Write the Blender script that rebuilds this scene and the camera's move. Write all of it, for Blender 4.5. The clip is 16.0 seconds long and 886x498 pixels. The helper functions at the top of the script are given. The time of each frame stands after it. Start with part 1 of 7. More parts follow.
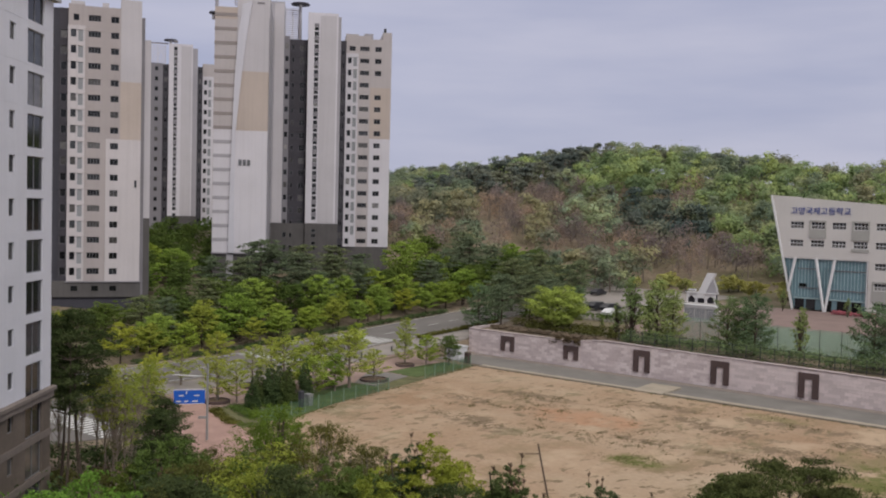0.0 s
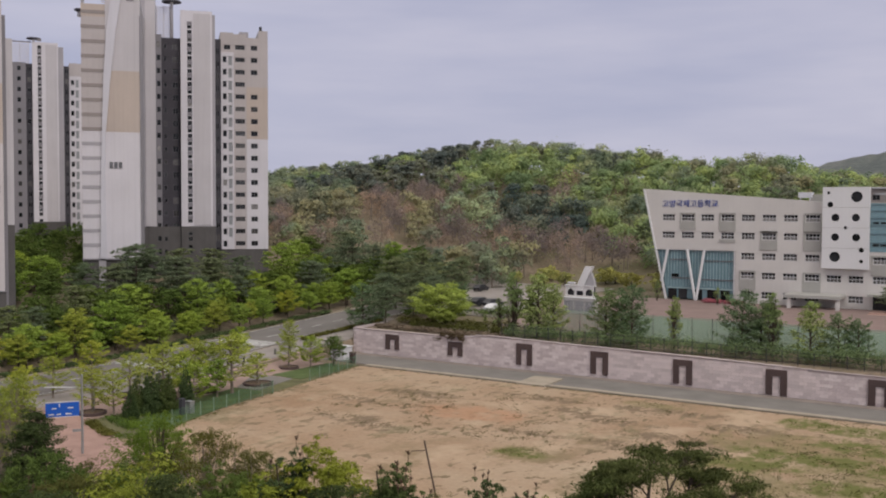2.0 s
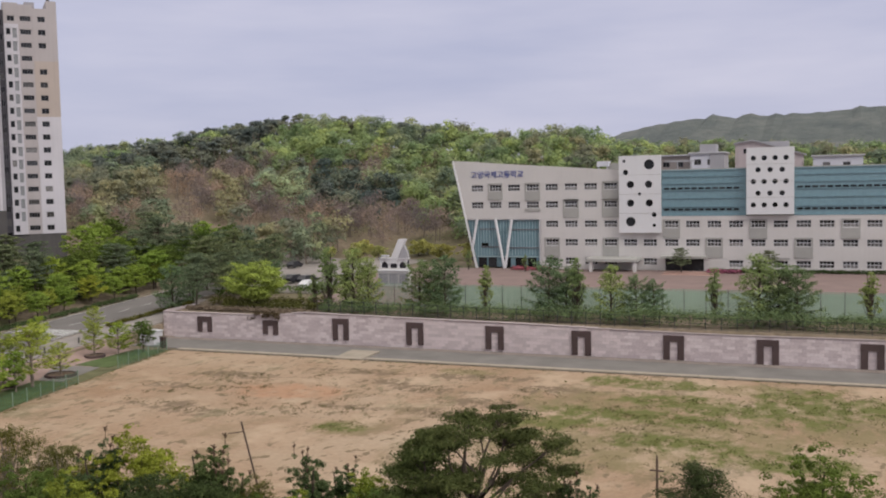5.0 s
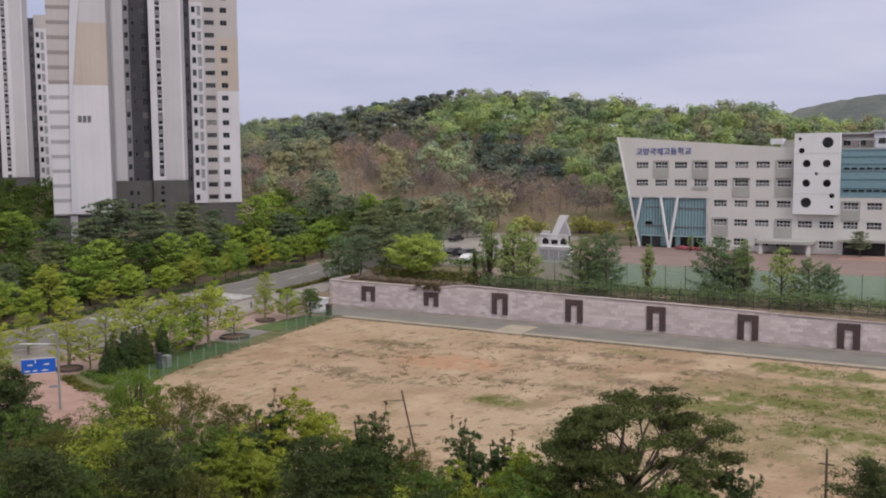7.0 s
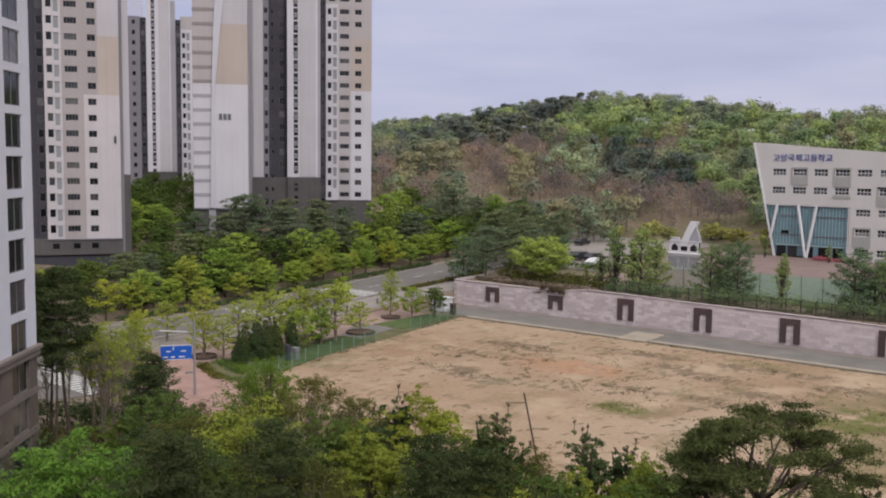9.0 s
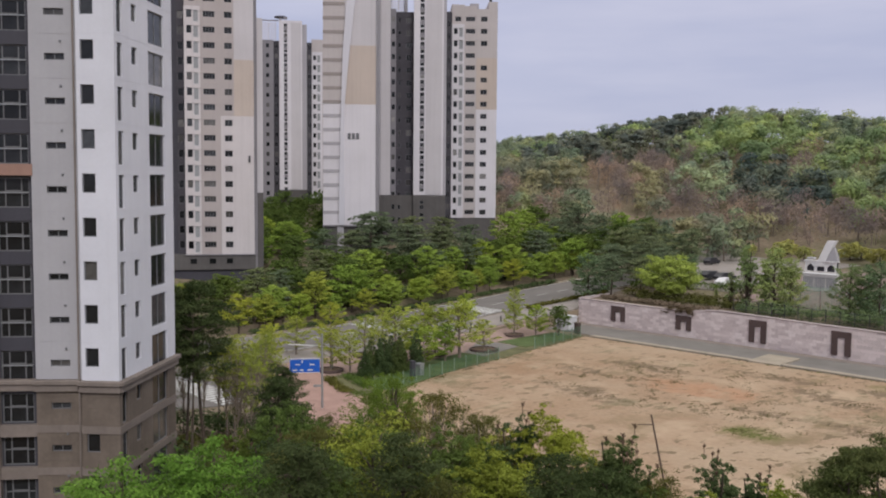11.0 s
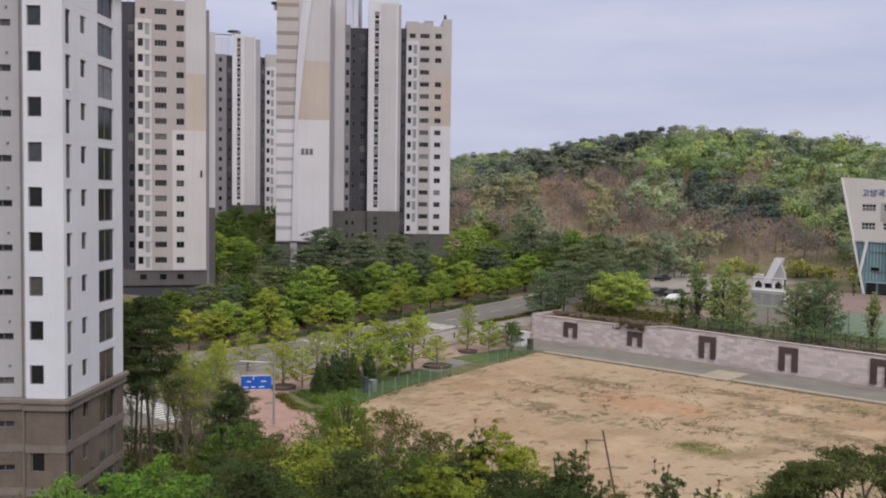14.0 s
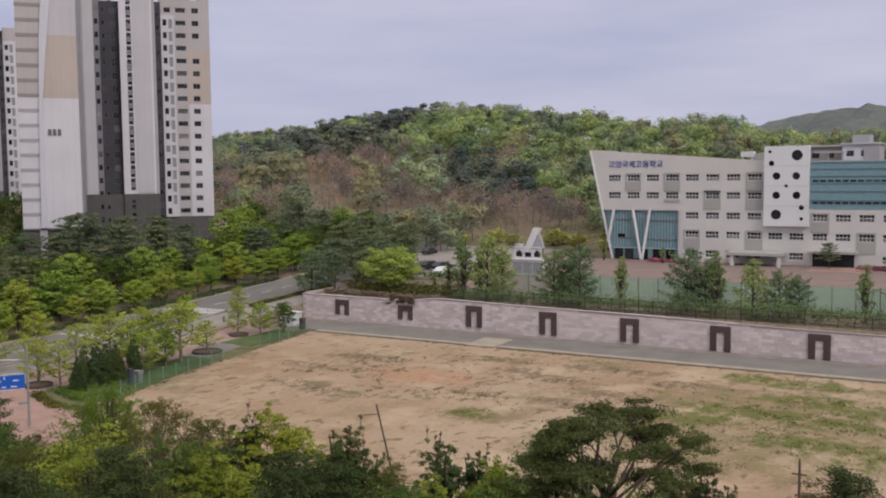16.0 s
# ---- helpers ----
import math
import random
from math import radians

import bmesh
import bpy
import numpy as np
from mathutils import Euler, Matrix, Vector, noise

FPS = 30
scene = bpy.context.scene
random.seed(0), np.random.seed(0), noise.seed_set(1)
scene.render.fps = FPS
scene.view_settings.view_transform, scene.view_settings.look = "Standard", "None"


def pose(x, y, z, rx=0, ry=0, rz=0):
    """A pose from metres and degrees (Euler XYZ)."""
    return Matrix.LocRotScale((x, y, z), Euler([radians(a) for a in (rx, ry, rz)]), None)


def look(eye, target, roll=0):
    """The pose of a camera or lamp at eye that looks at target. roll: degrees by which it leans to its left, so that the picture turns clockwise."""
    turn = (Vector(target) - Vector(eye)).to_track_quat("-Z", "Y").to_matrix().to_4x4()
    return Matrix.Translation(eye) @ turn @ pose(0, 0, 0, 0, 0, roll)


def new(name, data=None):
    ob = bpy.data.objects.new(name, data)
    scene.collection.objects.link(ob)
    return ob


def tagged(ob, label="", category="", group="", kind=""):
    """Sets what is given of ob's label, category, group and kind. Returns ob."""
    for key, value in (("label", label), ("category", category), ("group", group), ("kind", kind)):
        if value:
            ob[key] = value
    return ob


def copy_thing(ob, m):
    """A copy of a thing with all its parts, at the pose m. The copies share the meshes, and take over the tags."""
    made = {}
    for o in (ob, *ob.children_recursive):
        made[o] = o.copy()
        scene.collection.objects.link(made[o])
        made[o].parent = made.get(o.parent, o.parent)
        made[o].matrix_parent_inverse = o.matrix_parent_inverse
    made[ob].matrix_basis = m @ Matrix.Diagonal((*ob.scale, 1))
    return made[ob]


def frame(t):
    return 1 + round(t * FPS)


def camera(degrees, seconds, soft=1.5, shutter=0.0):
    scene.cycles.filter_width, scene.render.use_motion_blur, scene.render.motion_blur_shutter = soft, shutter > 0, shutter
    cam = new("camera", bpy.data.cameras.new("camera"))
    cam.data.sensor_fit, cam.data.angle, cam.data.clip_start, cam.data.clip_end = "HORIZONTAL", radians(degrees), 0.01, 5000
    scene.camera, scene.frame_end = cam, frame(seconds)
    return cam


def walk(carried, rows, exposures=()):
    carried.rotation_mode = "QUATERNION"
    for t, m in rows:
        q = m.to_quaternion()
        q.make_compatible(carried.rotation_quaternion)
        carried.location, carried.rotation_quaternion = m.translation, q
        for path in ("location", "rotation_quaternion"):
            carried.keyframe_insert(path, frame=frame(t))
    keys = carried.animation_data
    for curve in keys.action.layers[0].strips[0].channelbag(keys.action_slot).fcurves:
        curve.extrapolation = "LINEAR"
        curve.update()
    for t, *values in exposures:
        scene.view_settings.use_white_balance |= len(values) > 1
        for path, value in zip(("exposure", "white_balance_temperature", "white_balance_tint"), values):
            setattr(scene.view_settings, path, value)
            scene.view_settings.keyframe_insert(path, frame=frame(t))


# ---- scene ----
cam = camera(49.27, 16.0, 2.0)
PATH = [
    (0, (-0.0, 0.0, 24.0), (-1.2811, 1.5337, 23.9193), 1.40),
    (0.5, (0.002, 0.038, 23.999), (-1.2529, 1.5929, 23.9247), 1.20),
    (1, (0.032, 0.057, 24.009), (-1.182, 1.6444, 23.9372), 0.84),
    (1.5, (0.027, 0.122, 23.988), (-1.1262, 1.7543, 23.9129), 0.36),
    (2, (0.047, 0.114, 23.967), (-1.0395, 1.791, 23.8874), 0.23),
    (2.5, (0.079, 0.121, 23.959), (-0.9284, 1.8468, 23.8725), -0.01),
    (3, (0.066, 0.103, 23.95), (-0.87, 1.868, 23.8586), 0.01),
    (3.5, (0.138, 0.074, 23.97), (-0.7267, 1.8741, 23.8682), -0.14),
    (3.7, (0.166, 0.028, 24.007), (-0.6757, 1.8394, 23.8999), -0.32),
    (4.2, (0.193, 0.013, 24.016), (-0.5891, 1.8504, 23.8975), -0.69),
    (4.75, (0.225, 0.009, 24.013), (-0.5188, 1.8609, 23.883), -1.15),
    (5.3, (0.243, 0.011, 24.005), (-0.5134, 1.857, 23.864), -1.43),
    (5.8, (0.233, 0.014, 24.003), (-0.5972, 1.8269, 23.85), -1.35),
    (6, (0.188, 0.009, 24.022), (-0.6844, 1.8024, 23.8637), -1.23),
    (6.5, (0.123, 0.038, 23.97), (-0.8567, 1.773, 23.7996), -0.87),
    (7, (0.125, 0.031, 24.016), (-0.9147, 1.7299, 23.834), -0.45),
    (7.5, (0.112, 0.002, 24.021), (-0.9855, 1.6634, 23.8376), -0.03),
    (8, (0.115, -0.035, 24.005), (-1.048, 1.5814, 23.8244), 0.21),
    (8.5, (0.078, -0.068, 24.041), (-1.1357, 1.5113, 23.8599), 0.33),
    (9, (0.026, -0.068, 24.028), (-1.2244, 1.483, 23.8485), 0.61),
    (9.5, (-0.038, -0.07, 23.996), (-1.3516, 1.4278, 23.8195), 0.54),
    (10, (-0.02, -0.056, 24.014), (-1.3922, 1.3876, 23.8357), 0.36),
    (10.2, (-0.037, -0.12, 24.0), (-1.4217, 1.3116, 23.8199), 0.28),
    (10.7, (-0.043, -0.133, 23.994), (-1.4661, 1.2625, 23.8299), 0.30),
    (11.25, (-0.055, -0.14, 23.982), (-1.5058, 1.2313, 23.8597), 0.64),
    (11.8, (-0.068, -0.143, 23.971), (-1.5365, 1.2117, 23.8892), 1.05),
    (12.3, (-0.074, -0.146, 23.968), (-1.5579, 1.1935, 23.8984), 1.26),
    (12.5, (-0.084, -0.17, 23.977), (-1.5745, 1.1625, 23.9062), 1.36),
    (13, (-0.08, -0.136, 23.974), (-1.5848, 1.1797, 23.8913), 1.23),
    (13.5, (-0.044, -0.128, 24.019), (-1.5194, 1.2185, 23.9203), 0.99),
    (14, (-0.031, -0.084, 23.969), (-1.4056, 1.3647, 23.8586), 0.78),
    (14.5, (0.061, -0.04, 23.956), (-1.1922, 1.5131, 23.832), 0.37),
    (15, (0.081, -0.036, 23.932), (-1.0561, 1.604, 23.7974), 0.27),
    (15.5, (0.1, 0.012, 23.957), (-0.9746, 1.6923, 23.8123), -0.20),
    (16, (0.06, 0.029, 24.024), (-0.9334, 1.7576, 23.8683), -0.55),
]
EXPOSURES = ((0.0, -0.16, 6450, 10), (2.0, -0.12, 6600, 11), (3.7, -0.10, 6600, 10), (5.8, 0.07, 6420, 11), (7.0, 0.04, 6380, 11), (9.0, 0.02, 6350, 12), (10.2, 0.01, 6350, 11), (12.3, 0.01, 6400, 9), (14.0, 0.11, 6400, 9), (15.0, 0.0, 6450, 11), (16.0, -0.05, 6450, 12))
walk(cam, [(t, look(eye, target, roll)) for t, eye, target, roll in PATH], EXPOSURES)

# ---- world, sun, exposure ----
SUN_FROM = Vector((0.70, -0.33, 0.62)).normalized()


def make_world():
    world = bpy.data.worlds.new("sky")
    scene.world = world
    world.use_nodes = True
    nt = world.node_tree
    nt.nodes.clear()
    out = nt.nodes.new("ShaderNodeOutputWorld")
    sky = nt.nodes.new("ShaderNodeTexSky")
    sky.sky_type = "NISHITA"
    sky.sun_disc = False
    sky.sun_elevation = math.asin(SUN_FROM.z)
    sky.sun_rotation = math.atan2(SUN_FROM.x, SUN_FROM.y)
    clear = nt.nodes.new("ShaderNodeBackground")
    clear.inputs["Strength"].default_value = 0.09
    nt.links.new(sky.outputs[0], clear.inputs["Color"])
    # high, soft overcast with faint streaks
    co = nt.nodes.new("ShaderNodeTexCoord")
    mp = nt.nodes.new("ShaderNodeMapping")
    mp.inputs["Scale"].default_value = (1.6, 1.6, 9.0)
    mp.inputs["Rotation"].default_value = (0.10, 0.06, 0.0)
    nt.links.new(co.outputs["Generated"], mp.inputs["Vector"])
    nz = nt.nodes.new("ShaderNodeTexNoise")
    nz.inputs["Scale"].default_value = 1.5
    nz.inputs["Detail"].default_value = 5.0
    nz.inputs["Roughness"].default_value = 0.5
    nt.links.new(mp.outputs[0], nz.inputs["Vector"])
    ramp = nt.nodes.new("ShaderNodeValToRGB")
    ramp.color_ramp.elements[0].position = 0.36
    ramp.color_ramp.elements[0].color = (0.45, 0.47, 0.635, 1)
    ramp.color_ramp.elements[1].position = 0.66
    ramp.color_ramp.elements[1].color = (0.60, 0.595, 0.73, 1)
    nt.links.new(nz.outputs["Fac"], ramp.inputs["Fac"])
    # an overcast sky is whiter and brighter overhead than near the horizon
    sep = nt.nodes.new("ShaderNodeSeparateXYZ")
    nt.links.new(co.outputs["Generated"], sep.inputs[0])
    high = nt.nodes.new("ShaderNodeMapRange")
    high.interpolation_type = "SMOOTHSTEP"
    high.inputs["From Min"].default_value, high.inputs["From Max"].default_value = 0.22, 0.85
    nt.links.new(sep.outputs[2], high.inputs["Value"])
    over = nt.nodes.new("ShaderNodeMix")
    over.data_type = "RGBA"
    over.inputs[7].default_value = (1.30, 1.24, 1.17, 1)
    nt.links.new(high.outputs[0], over.inputs[0])
    nt.links.new(ramp.outputs["Color"], over.inputs[6])
    cloud = nt.nodes.new("ShaderNodeBackground")
    cloud.inputs["Strength"].default_value = 1.0
    nt.links.new(over.outputs[2], cloud.inputs["Color"])
    mix = nt.nodes.new("ShaderNodeMixShader")
    mix.inputs[0].default_value = 0.93
    nt.links.new(clear.outputs[0], mix.inputs[1])
    nt.links.new(cloud.outputs[0], mix.inputs[2])
    nt.links.new(mix.outputs[0], out.inputs["Surface"])


make_world()
sun_data = bpy.data.lights.new("sun", "SUN")
sun_data.energy = 1.5
sun_data.angle = radians(18)
sun_data.color = (1.0, 0.965, 0.935)
sun = new("sun", sun_data)
sun.matrix_world = look((0, 0, 90), Vector((0, 0, 90)) - SUN_FROM)
scene.view_settings.exposure = 0.0


# ---- materials ----
class Mat:
    """A node material under construction: short ways to its nodes."""

    def __init__(self, name, rough=0.8, metal=0.0, spec=0.3):
        self.m = bpy.data.materials.new(name)
        self.m.use_nodes = True
        self.nt = self.m.node_tree
        self.b = self.nt.nodes["Principled BSDF"]
        self.b.inputs["Roughness"].default_value = rough
        self.b.inputs["Metallic"].default_value = metal
        self.b.inputs["Specular IOR Level"].default_value = spec

    def node(self, kind, **values):
        n = self.nt.nodes.new(kind)
        for key, v in values.items():
            n.inputs[key.replace("_", " ")].default_value = v
        return n

    def link(self, a, b):
        self.nt.links.new(a, b)

    def coords(self, scale=(1, 1, 1)):
        co = self.node("ShaderNodeTexCoord")
        mp = self.node("ShaderNodeMapping")
        mp.inputs["Scale"].default_value = scale
        self.link(co.outputs["Object"], mp.inputs["Vector"])
        return mp.outputs[0]

    def noise(self, scale, detail=4.0, rough=0.55, stretch=(1, 1, 1)):
        n = self.node("ShaderNodeTexNoise", Scale=scale, Detail=detail, Roughness=rough)
        self.link(self.coords(stretch), n.inputs["Vector"])
        return n.outputs["Fac"]

    def ramp(self, fac, stops):
        r = self.node("ShaderNodeValToRGB")
        while len(r.color_ramp.elements) < len(stops):
            r.color_ramp.elements.new(0.5)
        for e, (p, c) in zip(r.color_ramp.elements, stops):
            e.position = p
            e.color = (*c, 1) if not isinstance(c, (int, float)) else (c, c, c, 1)
        self.link(fac, r.inputs["Fac"])
        return r.outputs["Color"]

    def mix(self, fac, a, b, how="MIX"):
        n = self.nt.nodes.new("ShaderNodeMix")
        n.data_type, n.blend_type = "RGBA", how
        for sock, v in ((n.inputs[0], fac), (n.inputs[6], a), (n.inputs[7], b)):
            if isinstance(v, (int, float)):
                sock.default_value = v
            elif isinstance(v, tuple):
                sock.default_value = (*v, 1)
            else:
                self.link(v, sock)
        return n.outputs[2]

    def math(self, how, a, b=0.0):
        n = self.nt.nodes.new("ShaderNodeMath")
        n.operation = how
        for sock, v in zip(n.inputs, (a, b)):
            if isinstance(v, (int, float)):
                sock.default_value = v
            else:
                self.link(v, sock)
        return n.outputs[0]

    def patches(self, spots, ragged, amount):
        """About 0.5 at the rims of the given ellipses on the ground, more inside, their rims torn by a noise."""
        co = self.node("ShaderNodeTexCoord")
        best = None
        for x, y, rx, ry in spots:
            mp = self.node("ShaderNodeMapping")
            mp.vector_type = "TEXTURE"
            mp.inputs["Location"].default_value = (x, y, 0.05)
            mp.inputs["Scale"].default_value = (rx, ry, 1000.0)
            self.link(co.outputs["Object"], mp.inputs["Vector"])
            ln = self.nt.nodes.new("ShaderNodeVectorMath")
            ln.operation = "LENGTH"
            self.link(mp.outputs[0], ln.inputs[0])
            near = self.math("SUBTRACT", 1.0, ln.outputs["Value"])
            best = near if best is None else self.math("MAXIMUM", best, near)
        lean = self.math("MULTIPLY", self.math("MAXIMUM", best, -1.2), 0.5)
        torn = self.math("MULTIPLY", self.math("SUBTRACT", ragged, 0.5), amount * 1.6)
        return self.math("ADD", self.math("ADD", lean, torn), 0.38)

    def color(self, c):
        if isinstance(c, tuple):
            self.b.inputs["Base Color"].default_value = (*c, 1)
        else:
            self.link(c, self.b.inputs["Base Color"])

    def bump(self, fac, strength=0.3, distance=0.02):
        n = self.node("ShaderNodeBump", Strength=strength, Distance=distance)
        self.link(fac, n.inputs["Height"])
        self.link(n.outputs[0], self.b.inputs["Normal"])


def shade(c, k):
    return tuple(min(1.0, v * k) for v in c)


def mottled(name, c, rough=0.8, amount=0.12, fine=6.0, coarse=0.35, streak=0.0, bump=0.15, metal=0.0, random_tint=0.0):
    """Paint, stone or render: grain and coarse staining about one base colour; streak: faint rain marks down a wall."""
    m = Mat(name, rough, metal)
    a = m.ramp(m.noise(coarse), [(0.3, shade(c, 1 - amount)), (0.7, shade(c, 1 + amount))])
    g = m.ramp(m.noise(fine, 6), [(0.3, 1 - amount * 0.7), (0.7, 1.0)])
    col = m.mix(1.0, a, g, "MULTIPLY")
    if streak:
        s = m.ramp(m.noise(1.0, 3, 0.6, (2.2, 2.2, 0.06)), [(0.45, 1.0), (0.75, 1 - streak)])
        col = m.mix(1.0, col, s, "MULTIPLY")
    if random_tint:
        oi = m.node("ShaderNodeObjectInfo")
        r = m.ramp(oi.outputs["Random"], [(0.0, 1 - random_tint), (1.0, 1.0)])
        col = m.mix(1.0, col, r, "MULTIPLY")
    m.color(col)
    if bump:
        m.bump(m.noise(fine * 3, 4), bump, 0.01)
    return m.m


def half(a, b, k=0.5):
    return tuple(p * k + q * (1 - k) for p, q in zip(a, b))


def leafy(name, dark, light, tip, sheen=0.22, broad=False, spread=0.5):
    """Foliage: each leaf its own tone, each tree its own cast, some light passing through."""
    m = Mat(name, 0.9, 0.0, 0.06)
    geo = m.node("ShaderNodeNewGeometry")
    leaf = m.ramp(geo.outputs["Random Per Island"], [(0.0, half(dark, light, spread)), (0.55, light), (1.0, half(tip, light, spread))])
    clump = m.ramp(m.noise(0.45 if broad else 0.75, 3), [(0.32, 0.80 if broad else 0.70), (0.68, 1.18 if broad else 1.28)])
    col = m.mix(1.0, leaf, clump, "MULTIPLY")
    if broad:
        col = m.mix(1.0, col, m.ramp(m.noise(0.10, 1), [(0.36, (0.68, 0.74, 0.80)), (0.5, (1.0, 1.0, 1.0)), (0.64, (1.36, 1.26, 1.04))]), "MULTIPLY")
    oi = m.node("ShaderNodeObjectInfo")
    cast = m.ramp(oi.outputs["Random"], [(0.0, (0.80, 0.86, 0.78)), (0.5, (1.0, 1.0, 1.0)), (1.0, (1.12, 1.05, 0.80))])
    col = m.mix(1.0, col, cast, "MULTIPLY")
    m.color(col)
    tr = m.node("ShaderNodeBsdfTranslucent")
    m.link(col, tr.inputs["Color"])
    mx = m.node("ShaderNodeMixShader")
    mx.inputs[0].default_value = sheen
    out = m.nt.nodes["Material Output"]
    m.link(m.b.outputs[0], mx.inputs[1])
    m.link(tr.outputs[0], mx.inputs[2])
    m.link(mx.outputs[0], out.inputs["Surface"])
    return m.m


def glassy(name, c, rough=0.08, lo=0.45, mid=1.6, hi=3.2, gloss=0.38, uneven=0.25):
    m = Mat(name, rough, 0.0, gloss)
    oi = m.node("ShaderNodeObjectInfo")
    tone = m.ramp(oi.outputs["Random"], [(0.0, shade(c, lo)), (0.6, c), (0.85, shade(c, mid)), (1.0, shade(c, hi))])
    m.color(m.mix(1.0, tone, m.ramp(m.noise(1.3, 2), [(0.3, 1 - 1.2 * uneven), (0.7, 1 + 0.8 * uneven)]), "MULTIPLY"))
    return m.m


M_WHITE = mottled("white_panel", (0.605, 0.605, 0.653), 0.6, 0.05, 5, 0.25, 0.04)
M_PALE = mottled("pale_grey_panel", (0.369, 0.360, 0.377), 0.6, 0.06, 5, 0.25, 0.04)
M_STONE = mottled("brown_stone_cladding", (0.150, 0.120, 0.098), 0.75, 0.16, 4, 0.5, 0.12, 0.3)
M_STONE_TRIM = mottled("stone_trim", (0.195, 0.162, 0.142), 0.75, 0.12, 4, 0.5, 0.1, 0.3)
M_ORANGE = mottled("terracotta_paint", (0.285, 0.172, 0.135), 0.75, 0.08, 5, 0.3, 0.1)
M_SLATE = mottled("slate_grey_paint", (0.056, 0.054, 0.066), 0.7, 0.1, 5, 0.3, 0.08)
M_DARK = mottled("charcoal_paint", (0.105, 0.097, 0.094), 0.75, 0.12, 4, 0.25, 0.12)
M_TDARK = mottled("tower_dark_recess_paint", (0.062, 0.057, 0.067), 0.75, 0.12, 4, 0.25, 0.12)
M_TWHITE = mottled("tower_white_paint", (0.600, 0.572, 0.600), 0.8, 0.05, 3, 0.12, 0.07)
M_TIVORY = mottled("tower_ivory_paint", (0.540, 0.498, 0.500), 0.8, 0.06, 3, 0.12, 0.08)
M_TSAND = mottled("tower_sand_paint", (0.400, 0.355, 0.345), 0.8, 0.06, 3, 0.12, 0.08)
M_TBEIGE = mottled("tower_beige_paint", (0.475, 0.400, 0.352), 0.8, 0.06, 3, 0.12, 0.07)
M_TCREAM = mottled("tower_cream_paint", (0.455, 0.412, 0.405), 0.8, 0.06, 3, 0.12, 0.07)
M_TGREY = mottled("tower_grey_paint", (0.365, 0.348, 0.368), 0.8, 0.06, 3, 0.12, 0.08)
M_TLIGHT = mottled("tower_light_grey_paint", (0.500, 0.472, 0.487), 0.8, 0.05, 3, 0.12, 0.07)
M_TFIN = mottled("tower_fin_paint", (0.554, 0.540, 0.580), 0.8, 0.05, 3, 0.12, 0.05)
M_TBAND = mottled("tower_band_paint", (0.285, 0.250, 0.238), 0.8, 0.06, 3, 0.12, 0.05)
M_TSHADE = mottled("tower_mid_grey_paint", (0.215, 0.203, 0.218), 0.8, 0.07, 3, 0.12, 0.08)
M_FRAME = mottled("window_frame_white", (0.55, 0.55, 0.56), 0.5, 0.05, 5, 0.5, 0, 0)
M_FRAME_DARK = mottled("window_frame_grey", (0.16, 0.16, 0.17), 0.5, 0.08, 5, 0.5, 0, 0)
M_GLASS = glassy("window_glass_dark", (0.020, 0.021, 0.023), 0.08, 0.45, 1.6, 3.2, 0.28)
M_GLASS_CURTAIN = glassy("window_glass_with_blind", (0.095, 0.09, 0.086))
M_GLASS_FROST = glassy("window_glass_lower_light", (0.11, 0.105, 0.10), 0.2, 0.5, 1.6, 2.4)
M_FRAME_BAY = mottled("window_frame_aluminium", (0.145, 0.145, 0.15), 0.5, 0.08, 5, 0.5, 0, 0)
M_SLOT = mottled("grey_louvre_panel", (0.270, 0.275, 0.285), 0.6, 0.1, 6, 0.8, 0, 0.05)
M_GLASS_TEAL = glassy("curtain_wall_teal_glass", (0.185, 0.292, 0.330), 0.14, 0.92, 1.06, 1.12, 0.38, 0.06)
M_SCHOOL = mottled("school_white_render", (0.600, 0.573, 0.546), 0.75, 0.05, 3, 0.15, 0.03)
M_SCHOOL_GREY = mottled("school_grey_panel", (0.378, 0.370, 0.344), 0.75, 0.07, 3, 0.15, 0.03)
M_SCHOOL_BLOCK = mottled("school_metal_panel", (0.690, 0.685, 0.690), 0.5, 0.04, 3, 0.15, 0.03)
M_METAL = mottled("galvanised_steel", (0.36, 0.37, 0.38), 0.45, 0.1, 8, 1.0, 0, 0.05, 0.6)
M_BLACK_METAL = mottled("dark_painted_steel", (0.045, 0.047, 0.05), 0.5, 0.1, 8, 1.0, 0, 0.05)
M_BARK = mottled("bark", (0.085, 0.065, 0.05), 0.95, 0.3, 7, 1.2, 0, 0.6)
M_BARK_PALE = mottled("pale_bark", (0.25, 0.205, 0.165), 0.95, 0.25, 7, 1.2, 0, 0.6)
M_ASPHALT = mottled("asphalt", (0.165, 0.152, 0.142), 0.9, 0.14, 12, 0.18, 0, 0.2)
M_PATH = mottled("worn_path_asphalt", (0.185, 0.172, 0.158), 0.9, 0.16, 9, 0.25, 0, 0.2)
M_KERB = mottled("concrete_kerb", (0.33, 0.285, 0.225), 0.9, 0.14, 6, 0.5, 0, 0.2)
M_STRIP = mottled("dusty_brown_paving", (0.235, 0.195, 0.172), 0.9, 0.16, 6, 0.5, 0, 0.2)
M_DRAIN = mottled("damp_dark_concrete", (0.085, 0.072, 0.058), 0.9, 0.2, 6, 0.6, 0, 0.2)
M_PAINT = mottled("road_marking", (0.62, 0.62, 0.60), 0.8, 0.14, 8, 1.0, 0, 0.1)
M_REDPAVE = mottled("red_brick_paving", (0.355, 0.228, 0.19), 0.9, 0.16, 5, 0.4, 0, 0.3)
